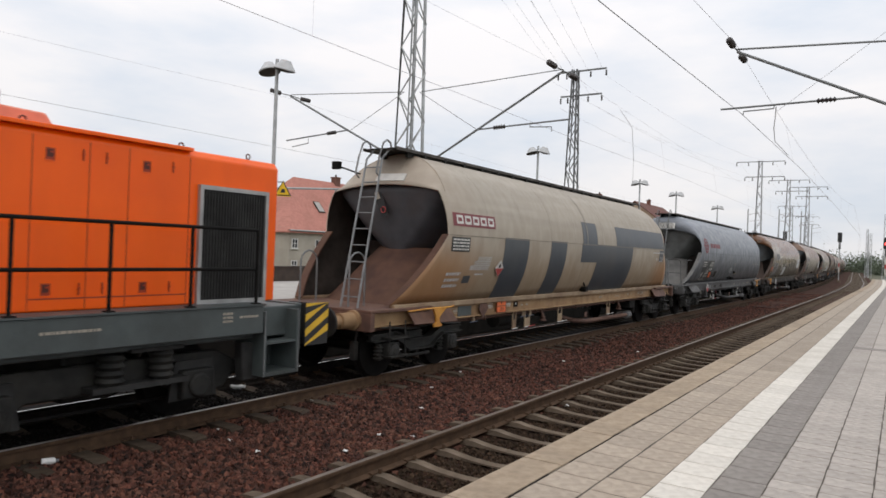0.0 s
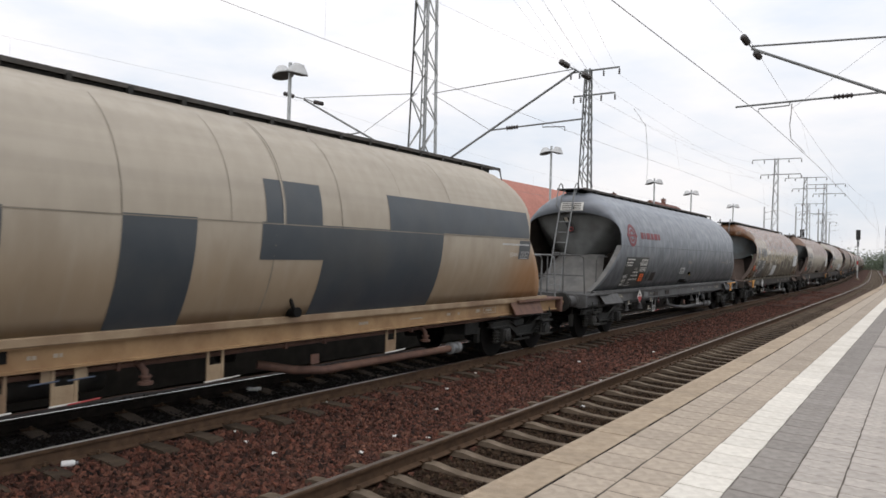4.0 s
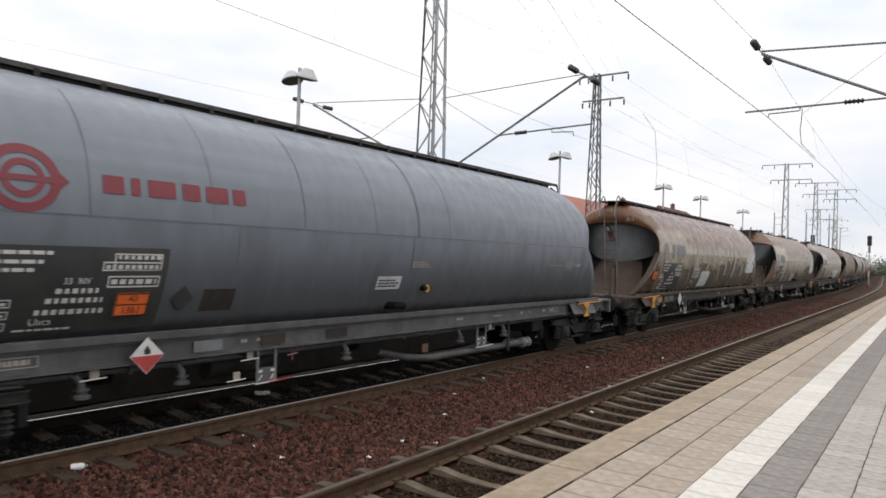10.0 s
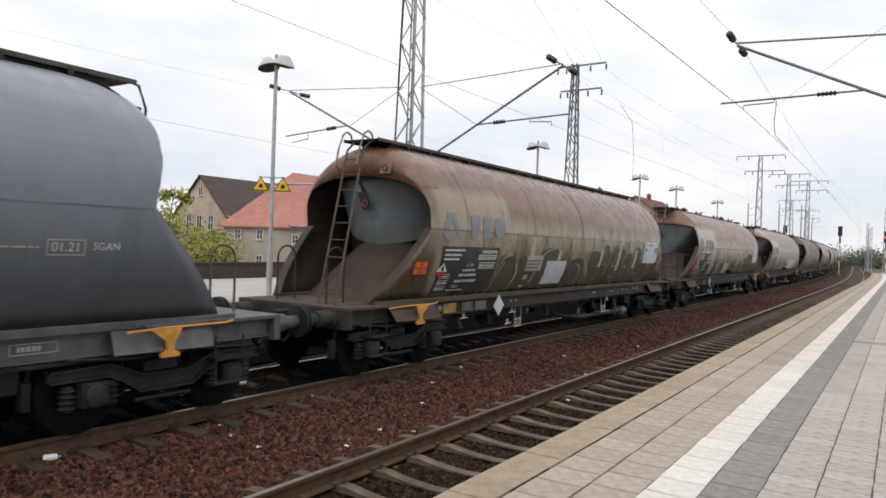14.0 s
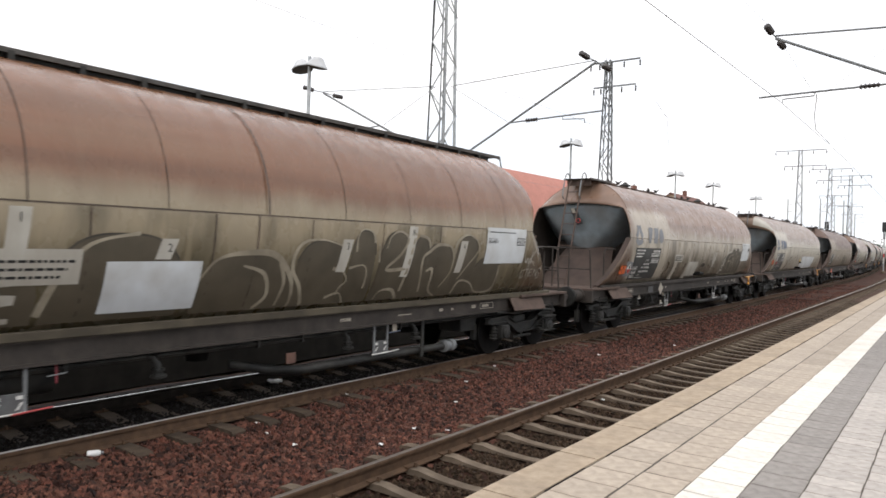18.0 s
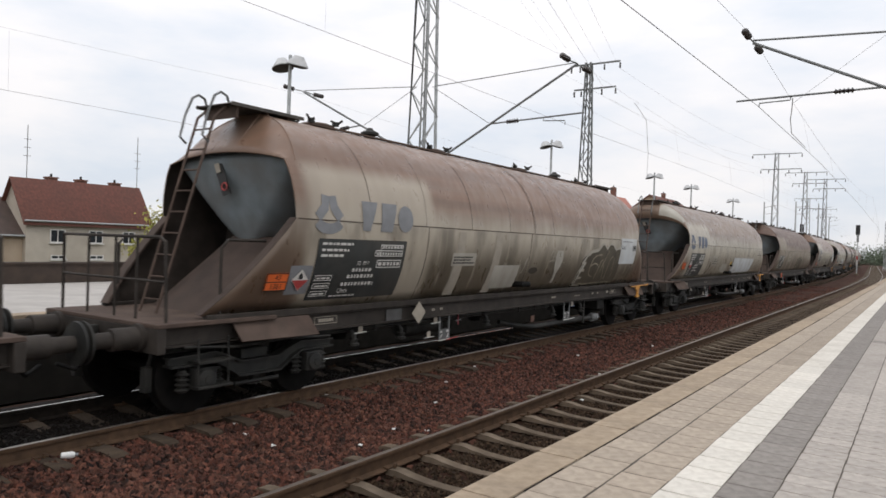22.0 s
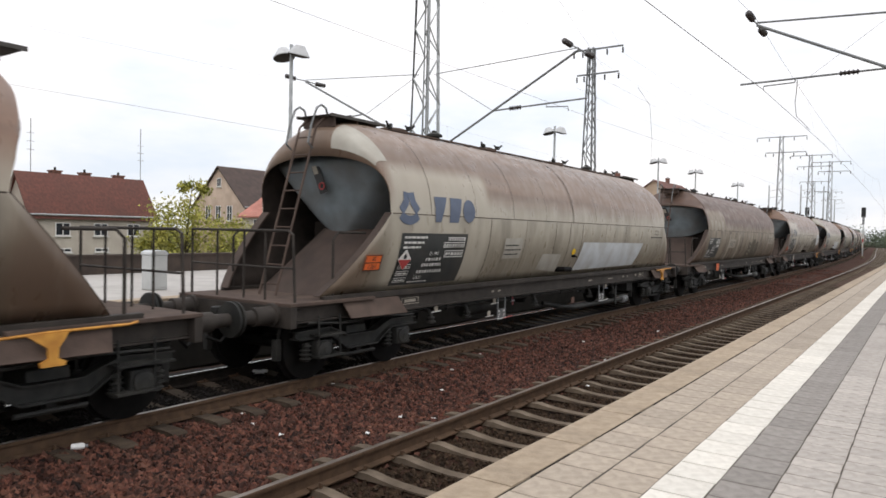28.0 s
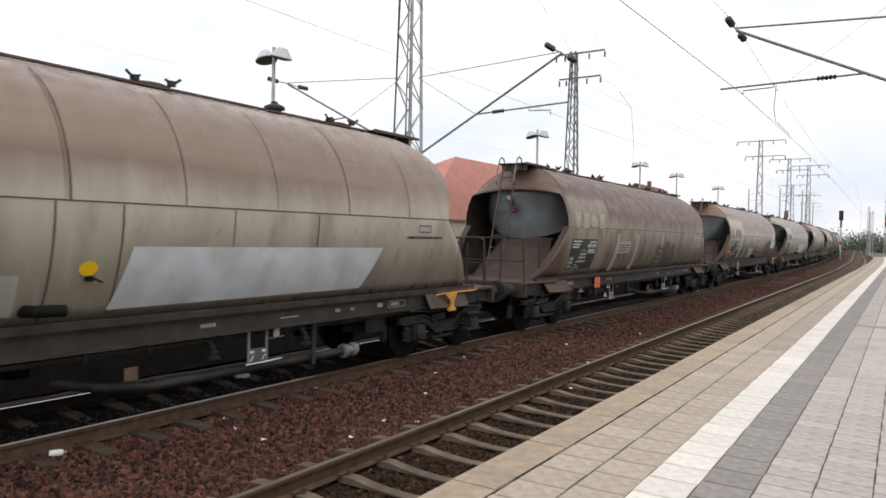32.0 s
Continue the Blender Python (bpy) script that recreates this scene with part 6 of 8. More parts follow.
        part("hanger", Shape().box(1.035, 1.06, 3.55, 3.62, 0.26, 0.88), STEEL_DARK, root)
    marks = Shape()
    for y, w, h in ((-6.0, 0.30, 0.05), (-3.2, 0.10, 0.04), (-2.95, 0.10, 0.04), (1.6, 0.22, 0.045), (2.9, 0.34, 0.02), (4.0, 0.10, 0.05), (4.35, 0.07, 0.04), (5.0, 0.13, 0.06), (5.35, 0.22, 0.05)):
        r = random.Random(int(100 * y))
        u = y
        while u < y + w:
            q = r.uniform(0.02, 0.05)
            marks.box(1.085, 1.089, u, min(u + q, y + w), 0.985, 0.985 + h)
            u += q + 0.014
    for y in (-6.08, 5.28):
        marks.box(1.085, 1.088, y, y + 0.46, 0.955, 0.963).box(1.085, 1.088, y, y + 0.46, 1.055, 1.063).box(1.085, 1.088, y, y + 0.008, 0.955, 1.063).box(1.085, 1.088, y + 0.452, y + 0.46, 0.955, 1.063)
    tagged(part("writing", marks, DUSTY_MARK, root, "small pale marks along the solebar", smooth=None), kind="stuff")
    part("valve_tag", Shape().box(1.06, 1.075, 0.62, 0.78, 0.50, 0.64), RUST, root, "rust-red tag plate")
    # roof gear
    if roof_style == "walkway":
        part("roof_walkway", Shape().box(-0.40, 0.40, -7.03, 6.95, 3.975, 3.99), STEEL_DARK, root)
        for x in (-0.393, 0.393):
            part("walkway_edge", Shape().box(x - 0.017, x + 0.017, -7.03, 6.95, 3.95, 4.005), WALKWAY, root, "worn steel edge of the walkway")
        for x in (-0.30, 0.30):
            part("walkway_bearer", Shape().box(x - 0.03, x + 0.03, -6.6, 6.6, 3.87, 3.95), STEEL_DARK, root)
        for i in range(18):
            y = -6.15 + 12.3 * i / 17
            part("walkway_bracket", Shape().box(-0.42, 0.42, y - 0.03, y + 0.03, 3.83, 3.975), STEEL_DARK, root)
        part("end_pipe", Shape().tube([(0.36, 6.92, 3.97), (0.37, 7.0, 3.95), (0.37, 7.10, 3.70), (0.37, 7.10, 3.42), (0.37, 7.04, 3.40), (0.37, 7.02, 3.62), (0.36, 6.80, 3.66)], 0.018, 7), STEEL_DARK, root, "bent grab pipe at the rear of the walkway")
        for y in (-4.4, 0.0, 4.4):
            part("roof_hatch", Shape().lathe([(3.95, 0.26), (4.0, 0.26), (4.03, 0.2)], "z", 16, (-0.02, y, 0)), STEEL_DARK, root)
    else:
        for e in (-1, 1):
            ya, yb = sorted((e * 5.72, e * 7.06))
            part("roof_platform", Shape().box(-0.38, 0.38, ya, yb, 3.965, 3.98).box(0.36, 0.39, ya, yb, 3.945, 3.995).box(-0.39, -0.36, ya, yb, 3.945, 3.995), WALKWAY, root, bevel=0.004)
            for q in (0.1, 0.5, 0.8):
                yq = ya + (yb - ya) * q
                part("platform_bracket", Shape().box(-0.34, 0.34, yq - 0.02, yq + 0.02, 3.80, 3.965), DUST_BROWN, root)
        part("roof_rail", Shape().box(0.30, 0.36, -5.5, 5.5, 3.92, 3.95).box(-0.36, -0.30, -5.5, 5.5, 3.92, 3.95), DUST_BROWN, root)
        for y in (-5.1, -1.9, 1.55, 5.05):
            ht = part("roof_hatch", Shape().lathe([(3.9, 0.3), (3.99, 0.3), (4.02, 0.22), (4.04, 0.05)], "z", 18, (0, y, 0)), DUST_BROWN, root)
            for a in range(4):
                c, s_ = math.cos(a * 1.571 + 0.6), math.sin(a * 1.571 + 0.6)
                part("hatch_clamp", Shape().tube([(0.28 * c, y + 0.28 * s_, 3.98), (0.36 * c, y + 0.40 * s_, 4.04), (0.40 * c, y + 0.50 * s_, 4.09)], 0.02, 5).tube([(0.34 * c, y + 0.34 * s_, 4.03), (0.27 * c, y + 0.22 * s_, 4.08)], 0.018, 5).box(0.33 * c - 0.04, 0.33 * c + 0.04, y + 0.33 * s_ - 0.04, y + 0.33 * s_ + 0.04, 3.99, 4.06), STEEL_DARK, ht)
        for y in (-3.8, 3.7):
            part("roof_valve", Shape().lathe([(3.9, 0.1), (4.02, 0.1), (4.03, 0.16), (4.07, 0.16), (4.12, 0.06), (4.15, 0.05)], "z", 14, (0.05, y, 0)), STEEL_DARK, root)
    # weld seams: thin ring lines on the roof and the flank, the middle one stands out as a bead
    part("belt_seam", on_skin((-6.8, 6.8 - rear), (BELT - 0.007, BELT + 0.007), 0.006, 1), seam_mat, root, "weld seam along the belt", smooth=None)
    for k, y in enumerate(up):
        hw = (0.0055, 0.0035, 0.0065, 0.0045)[k % 4]
        part("ring_seam", on_skin((y - hw, y + hw), (BELT, 3.74), 0.005, 14), seam_mat, root, smooth=None)
    for k, y in enumerate(low):
        hw = (0.009, 0.006, 0.008)[k % 3]
        part("ring_seam", on_skin((y - hw, y + hw), (SILL + 0.04, BELT - 0.02), 0.005, 9), seam_mat, root, smooth=None)
    part("middle_seam", on_skin((main - 0.014, main + 0.014), (BELT, 3.80), 0.007, 14), seam_mat, root, "bold middle weld seam", smooth=None)
    part("middle_bead", on_skin((main - 0.034, main - 0.014), (BELT, 3.80), 0.012, 14), shell_mat, root, smooth=None)
    part("middle_seam", on_skin((main - 0.15, main - 0.13), (SILL + 0.04, BELT - 0.01), 0.006, 9), seam_mat, root, "bold middle weld seam", smooth=None)
    if conical:
        part("hood_crease", Shape().tube([(HALF * math.cos(q) * 1.001, -(6.80 - 0.40 * math.sin(q) ** 2), BELT + UP * math.sin(q) + 0.002) for q in [math.pi * (0.17 + 0.66 * i / 24) for i in range(25)]], 0.010, 5), shell_mat, root, "folded edge of the hood")
        part("hood_weld", Shape().tube([(0.22, -6.41 - 0.49 * q, 3.94 - 0.60 * q ** 1.1) for q in (0.0, 0.25, 0.5, 0.75, 1.0)], 0.012, 6), shell_mat, root, "weld ridge down the hood")
    for e in levers:
        y0, y1 = sorted((e * 6.35, e * 7.75))
        lv = part("brake_lever_rail", Shape().tube([(1.31, y0, 1.11), (1.31, y0 + 0.5, 1.13), (1.31, y1 - 0.1, 1.13), (1.31, y1, 1.15)], 0.015, 8), OCHRE, root, "ochre painted lever rail")
        part("lever_foot", Shape().prism([(e * 6.62, 1.12), (e * 7.02, 1.12), (e * 6.98, 1.05), (e * 6.93, 0.98), (e * 6.92, 0.88), (e * 7.0, 0.84), (e * 6.98, 0.80), (e * 6.76, 0.80), (e * 6.75, 0.84), (e * 6.83, 0.88), (e * 6.82, 0.98)], 1.29, 1.33, "x"), OCHRE, lv)
    return root


def arc3(x, y, z, r, n=12):
    return [(x + r * math.cos(2 * math.pi * i / n), y, z + r * math.sin(2 * math.pi * i / n)) for i in range(n + 1)]


def hazard_plate(root, y, z, x=None, tilt=0.0, w=0.40, h=0.30):
    """Orange plate with black rim and the two figures of the cargo code."""
    x = skin_x(z) + 0.02 if x is None else x
    m = facing(x, y, z, tilt)
    p = part("hazard_plate", Shape().box(-w / 2, w / 2, -h / 2, h / 2, 0, 0.006), ORANGE_PLATE, root, "orange plate with black rim", smooth=None)
    p.matrix_basis = m
    rim = Shape()
    t = 0.014
    rim.box(-w / 2, w / 2, h / 2 - t, h / 2, 0.006, 0.008).box(-w / 2, w / 2, -h / 2, -h / 2 + t, 0.006, 0.008).box(-w / 2, w / 2, -t / 2, t / 2, 0.006, 0.008).box(-w / 2, -w / 2 + t, -h / 2, h / 2, 0.006, 0.008).box(w / 2 - t, w / 2, -h / 2, h / 2, 0.006, 0.008)
    part("rim", rim, BLACK_MARK, p, smooth=None)
    lettering("40", h * 0.42, Matrix.Translation((0, h * 0.24, 0.009)), BLACK_MARK, p)
    lettering("1361", h * 0.42, Matrix.Translation((0, -h * 0.25, 0.009)), BLACK_MARK, p)


def diamond(root, y, z, x, top, low, r=0.17, tilt=0.0, label="diamond-shaped danger label"):
    p = part("danger_label", Shape().prism([(-r, 0), (0, -r), (r, 0), (0, r)], 0, 0.006, "z"), top, root, label, smooth=None)
    p.matrix_basis = facing(x, y, z, tilt)
    if low:
        part("lower_half", Shape().prism([(-r * 0.96, 0), (0, -r * 0.96), (r * 0.96, 0)], 0.006, 0.008, "z"), low, p, "red lower half", smooth=None)
        part("flame_symbol", Shape().prism([(-0.035, 0.015), (0.035, 0.015), (0.04, 0.05), (0.0, 0.11), (-0.04, 0.06)], 0.006, 0.009, "z"), BLACK_MARK, p, smooth=None)


def board_text(root, y0, y1, z0, z1, seed, mat=WHITE_MARK, text="Uacs"):
    """The black data panel with its rows of small writing and framed load tables."""
    b = part("data_panel", on_skin((y0, y1), (z0, z1), 0.010, 8), BOARD, root, "black data panel with white writing", smooth=60)
    w, h = y1 - y0, z1 - z0
    s = Shape()
    for i, f in enumerate((0.90, 0.80, 0.71)):
        skin_bars(s, y0 + 0.04 * w, y0 + (0.36 - 0.04 * i) * w, z0 + f * h, 0.035, seed + i)
    for i, f in enumerate((0.46, 0.35, 0.22)):
        skin_bars(s, y0 + (0.40 - 0.04 * i) * w, y0 + (0.62 + 0.03 * i) * w, z0 + f * h, 0.05, seed + 10 + i, 0.03, 0.03, 0.06)
    frame_of(s, y0 + 0.68 * w, y0 + 0.96 * w, z0 + 0.72 * h, z0 + 0.93 * h)
    frame_of(s, y0 + 0.62 * w, y0 + 0.96 * w, z0 + 0.72 * h, z0 + 0.83 * h)
    skin_bars(s, y0 + 0.64 * w, y0 + 0.95 * w, z0 + 0.745 * h, 0.04, seed + 20, 0.025, 0.03, 0.05)
    skin_bars(s, y0 + 0.70 * w, y0 + 0.95 * w, z0 + 0.86 * h, 0.04, seed + 21, 0.03, 0.03, 0.05)
    frame_of(s, y0 + 0.66 * w, y0 + 0.96 * w, z0 + 0.52 * h, z0 + 0.66 * h)
    skin_bars(s, y0 + 0.68 * w, y0 + 0.94 * w, z0 + 0.56 * h, 0.05, seed + 22, 0.03, 0.04, 0.08)
    for i in range(3):
        frame_of(s, y0 + 0.03 * w, y0 + 0.20 * w, z0 + (0.06 + 0.13 * i) * h, z0 + (0.15 + 0.13 * i) * h, 0.01)
        skin_bars(s, y0 + 0.05 * w, y0 + 0.18 * w, z0 + (0.085 + 0.13 * i) * h, 0.025, seed + 30 + i)
    skin_bars(s, y0 + 0.24 * w, y0 + 0.52 * w, z0 + 0.04 * h, 0.02, seed + 40)
    tagged(part("writing", s, mat, b, smooth=None), kind="stuff")
    zt = z0 + 0.14 * h
    k = (skin_x(zt + 0.05) - skin_x(zt - 0.05)) / 0.1
    zr = z0 + 0.60 * h
    kr = (skin_x(zr + 0.05) - skin_x(zr - 0.05)) / 0.1
    lettering("33  RIV", 0.09, facing(skin_x(zr) + 0.014, y0 + 0.50 * w, zr, math.degrees(math.atan(kr))), mat, b)
    lettering(text, 0.11, facing(skin_x(zt) + 0.012, y0 + 0.36 * w, zt, math.degrees(math.atan(k))), mat, b)


def skirt_panel(root, y0, y1, z0, z1, mat, seed, label="pale inscription panel", date=""):
    p = part("inscription_panel", on_skin((y0, y1), (z0, z1), 0.010, 6), mat, root, label, smooth=60)
    s = Shape()
    w, h = y1 - y0, z1 - z0
    if h < 0.42:  # three lines of small writing
        for i in range(3):
            skin_bars(s, y0 + 0.06 * w, y0 + (0.92 - 0.08 * ((seed + i) % 3)) * w, z0 + (0.62 - 0.22 * i) * h, 0.026, seed + i, 0.018, 0.03, 0.09)
    elif date:  # tank code and framed test date
        skin_bars(s, y0 + 0.06 * w, y0 + 0.7 * w, z0 + 0.86 * h, 0.022, seed, 0.015, 0.02, 0.07)
        zt = z0 + 0.63 * h
        tilt = math.degrees(math.atan((skin_x(zt + 0.05) - skin_x(zt - 0.05)) / 0.1))
        lettering("SGAN", 0.13, facing(skin_x(zt) + 0.014, y0 + 0.15 * w, zt, tilt), BLACK_MARK, p)
        frame_of(s, y0 + 0.76 * w, y0 + 0.97 * w, zt - 0.07, zt + 0.07, 0.018)
        if date != "worn":
            lettering(date, 0.10, facing(skin_x(zt) + 0.014, y0 + 0.865 * w, zt, tilt), BLACK_MARK, p)
        else:
            skin_bars(s, y0 + 0.79 * w, y0 + 0.94 * w, zt - 0.035, 0.07, seed + 2, 0.01, 0.03, 0.05)
    tagged(part("writing", s, BLACK_MARK, p, smooth=None), kind="stuff")
    return p


def three_arm_mark(root, cy, cz, r, mat):
    """Round trademark drawn as three plain curved blocks."""
    r *= 1.05
    for a in (60, 120, 270):
        s = Shape()
        if a == 270:
            skin_line(s, arc(cy, cz - r * 0.2, r * 0.85, r * 0.5, 205, 335, 8), r * 0.50)
        else:
            d = 1 if a == 60 else -1
            skin_line(s, [(cy + d * r * 0.22, cz + r * 0.85), (cy + d * r * 0.3, cz + r * 0.3), (cy + d * r * 0.76, cz - r * 0.20)], r * 0.52)
        part("trademark_block", s, mat, root, "plain blue trademark block", smooth=60)


def word_blocks(root, y0, y1, z0, z1, n, mat, label, slant=0.0):
    """A brand word as plain blocks in its colour."""
    w = (y1 - y0) / n
    for i in range(n):
        a, b = y0 + w * i + 0.04 * w, y0 + w * (i + 1) - 0.04 * w
        if i % 3 == 2:
            sh = Shape().grid(lambda u, v: (skin_x((z0 + z1) / 2 + (z1 - z0) * 0.48 * u * math.sin(6.28319 * v)) + 0.0085, (a + b) / 2 + w * 0.42 * u * math.cos(6.28319 * v), (z0 + z1) / 2 + (z1 - z0) * 0.48 * u * math.sin(6.28319 * v)), 3, 20)
        else:
            d = 0.26 if i % 3 == 0 else 0.14
            sh = skin_quad([(a + d * w, z0), (b - (d + 0.04) * w, z0), (b - 0.06 * w + slant, z1), (a + 0.08 * w + slant, z1)], 0.0085, 5)
        part("brand_block", sh, mat, root, label, smooth=60)


WHEELS = []

# -- first wagon: beige with dark stripes
MAT_BEIGE = wagon_paint("beige_tank_paint", (0.40, 0.348, 0.275), (0.395, 0.357, 0.30), (0.32, 0.232, 0.145), 2.5, 0.55, 0.8, 0.15, 0.6, 0.6, None, ((0.36, 0.175, 0.068), 5.2, 6.7, 0.75, 2.5), dirt=0.20)
n = silo_wagon("beige silo wagon with dark blue-grey stripes and rusty ends", MAT_BEIGE, True, DISH_DARK, RUST_SHEET, RUST_BEIGE, FRAME_BEIGE, RUST, "walkway", ("hoops", "full"), levers=(-1,), seam_mat=SEAM_BEIGE, up=(-5.38, -3.97, -2.5, -1.13, 0.77, 2.2, 3.6), low=(), main=-0.29)
for y0, y1, z0, z1 in ((-4.72, -3.62, SILL + 0.01, BELT + 0.02), (-2.49, -1.60, SILL + 0.01, BELT + 0.02), (-0.66, 3.28, 1.98, BELT + 0.02), (0.45, 3.28, SILL + 0.01, 1.98), (-0.60, 0.38, BELT + 0.02, 2.99), (1.84, 6.40, BELT + 0.02, 2.98)):
    part("paint_stripe", on_skin((y0, y1), (z0, z1), 0.006, 9), DARK_STRIPE, n, "dark blue-grey stripe", smooth=60)
rp = part("brand_panel", on_skin((-6.67, -5.12), (2.60, 2.84), 0.007, 4), RED_DULL, n, "red brand panel with plain white blocks", smooth=60)
for i in range(5):
    a = -6.57 + 0.285 * i
    part("brand_block", frame_of(Shape(), a + 0.02, a + 0.24, 2.64, 2.80, 0.045, 0.010), WHITE_MARK, rp, smooth=None)
dp = part("data_panel", on_skin((-6.71, -6.08), (2.14, 2.40), 0.007, 4), BOARD, n, "small dark data panel", smooth=60)
s = Shape()
for i in range(4):
    skin_bars(s, -6.67, -6.12, 2.165 + 0.058 * i, 0.03, 50 + i)
tagged(part("writing", s, WHITE_MARK, dp, smooth=None), kind="stuff")
s = Shape()
for i in range(3):
    skin_bars(s, -6.72, -6.24, 1.48 + 0.11 * i, 0.055, 60 + i, 0.03, 0.04, 0.08)
for i, (ya, yb) in enumerate(((-5.95, -5.25), (-5.82, -5.22), (-5.72, -5.22))):
    frame_of(s, ya, yb, 1.80 + 0.085 * i, 1.88 + 0.085 * i, 0.010)
    skin_bars(s, ya + 0.03, yb - 0.03, 1.825 + 0.085 * i, 0.03, 70 + i, 0.03, 0.02, 0.07)
skin_bars(s, -5.72, -5.42, 1.70, 0.03, 75)
tagged(part("writing", s, PALE_PANEL, n, "framed pale writing on the flank", smooth=None), kind="stuff")
part("grey_patch", on_skin((-6.1, -5.84), (1.55, 1.69), 0.006, 3), DARK_STRIPE, n, smooth=60)
diamond(n, -4.85, 1.83, skin_x(1.83) + 0.03, WHITE_MARK, RED_MARK, 0.17, 14, "white and red danger label")
hazard_plate(n, -4.20, 1.03, x=1.135, w=0.40, h=0.28)
diamond(n, -4.95, 1.03, 1.135, RUST, None, 0.20, 0, "rusty diamond-shaped label holder")
part("roof_plate", Shape().add([(-0.2, -6.89, 3.41), (0.45, -6.885, 3.40), (0.45, -6.79, 3.54), (-0.2, -6.80, 3.55)] + [(-0.2, -6.87, 3.40), (0.45, -6.865, 3.39), (0.45, -6.77, 3.53), (-0.2, -6.78, 3.54)], [(0, 1, 2, 3), (7, 6, 5, 4), (0, 4, 5, 1), (1, 5, 6, 2), (2, 6, 7, 3), (3, 7, 4, 0)]), WHITE_MARK, n, "white plate on the hood")
s = Shape()
for y0, y1 in ((-4.79, -4.50), (-3.96, -3.70)):
    s.box(1.085, 1.089, y0, y1, 1.0, 1.012).box(1.085, 1.089, y0, y1, 1.09, 1.102).box(1.085, 1.089, y0, y0 + 0.012, 1.012, 1.09).box(1.085, 1.089, y1 - 0.012, y1, 1.012, 1.09)
    for i in range(4):
        s.box(1.085, 1.089, y0 + 0.04 + 0.055 * i, y0 + 0.075 + 0.055 * i, 1.03, 1.072)
tagged(part("writing", s, WHITE_MARK, n, "framed white marks on the solebar", smooth=None), kind="stuff")
bx = part("frame_box", Shape().box(1.085, 1.10, -3.56, -3.38, 0.975, 1.11), STEEL_BLACK, n, "small black box on the solebar", bevel=0.006)
part("box_window", Shape().box(1.10, 1.103, -3.50, -3.46, 1.02, 1.075), WHITE_MARK, bx, smooth=None)
part("frame_plate", Shape().box(1.085, 1.095, -5.85, -5.36, 0.90, 1.09), LOCO_GREY, n, "dark grey plate on the solebar", smooth=None)
part("grey_panel", on_skin((5.99, 6.45), (2.03, 2.40), 0.009, 3), DARK_STRIPE, n, "dark grey test-date plate", smooth=60)
lettering("SGAN", 0.125, facing(skin_x(2.11) + 0.014, 5.78, 2.11, 8), WHITE_MARK, n)
lettering("07.21", 0.105, facing(skin_x(2.11) + 0.018, 6.225, 2.11, 8), WHITE_MARK, n)
s = Shape()
frame_of(s, 6.06, 6.39, 2.04, 2.18, 0.012)
skin_bars(s, 5.30, 6.38, 2.30, 0.035, 78, 0.02, 0.03, 0.08)
tagged(part("writing", s, PALE_PANEL, n, "pale writing on the rear flank", smooth=None), kind="stuff")
part("side_lamp", Shape().box(-0.66, -0.50, -7.60, -7.50, 3.56, 3.70).tube([(-0.58, -7.5, 3.62), (-0.3, -7.2, 3.5)], 0.018, 6), STEEL_BLACK, n, "black floodlight on the ladder", bevel=0.01)
part("discharge_valve", Shape().tube([(1.02, 0.15, 1.25), (1.30, 0.12, 1.28)], 0.07, 10).tube([(1.22, 0.05, 1.46), (1.26, 0.08, 1.32)], 0.025, 8), STEEL_BLACK, n)

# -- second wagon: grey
# pale upper and dark lower tones paint the sky light and shade on it
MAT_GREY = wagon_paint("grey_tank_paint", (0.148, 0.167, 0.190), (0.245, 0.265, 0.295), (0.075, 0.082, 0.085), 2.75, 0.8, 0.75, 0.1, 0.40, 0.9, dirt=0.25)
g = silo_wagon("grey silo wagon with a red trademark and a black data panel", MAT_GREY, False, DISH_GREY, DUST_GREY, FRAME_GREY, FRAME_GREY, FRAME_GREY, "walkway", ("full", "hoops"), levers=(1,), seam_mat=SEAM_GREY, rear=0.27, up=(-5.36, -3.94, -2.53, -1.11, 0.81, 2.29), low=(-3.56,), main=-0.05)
board_text(g, -6.37, -4.47, 1.28, 2.13, 100)
s = Shape()
skin_line(s, arc(-5.97, 2.735, 0.29, 0.27, 0, 360, 36), 0.085)
part("trademark_ring", s, RED_DULL, g, "plain red ring mark", smooth=60)
s = Shape()
skin_line(s, arc(-5.97, 2.735, 0.16, 0.15, 0, 360, 24), 0.06)
part("trademark_ring", s, RED_DULL, g, "plain red inner ring", smooth=60)
s = Shape()
skin_line(s, [(-6.32, 2.735), (-5.62, 2.735)], 0.055, 0.008)
skin_line(s, [(-5.68, 2.81), (-5.58, 2.735), (-5.68, 2.66)], 0.05, 0.008)
skin_line(s, [(-6.26, 2.81), (-6.36, 2.735), (-6.26, 2.66)], 0.05, 0.008)
part("trademark_bar", s, RED_DULL, g, "plain red bar through the ring", smooth=None)
for a, w in ((-5.25, 0.26), (-4.95, 0.14), (-4.76, 0.36), (-4.35, 0.26), (-4.05, 0.34), (-3.68, 0.22)):
    s = skin_quad([(a + 0.02, 2.665), (a + w - 0.02, 2.665), (a + w - 0.02, 2.845), (a + 0.02, 2.845)], 0.0085, 3)
    part("brand_block", s, RED_DULL, g, "plain red brand shape", smooth=None)
hazard_plate(g, -4.81, 1.54, tilt=21, w=0.37, h=0.26)
diamond(g, -4.22, 1.58, skin_x(1.58) + 0.02, BOARD, None, 0.15, 19, "black diamond-shaped patch")
part("green_patch", on_skin((-3.95, -3.5), (1.42, 1.68), 0.006, 3), FRAME_DARK, g, smooth=60)
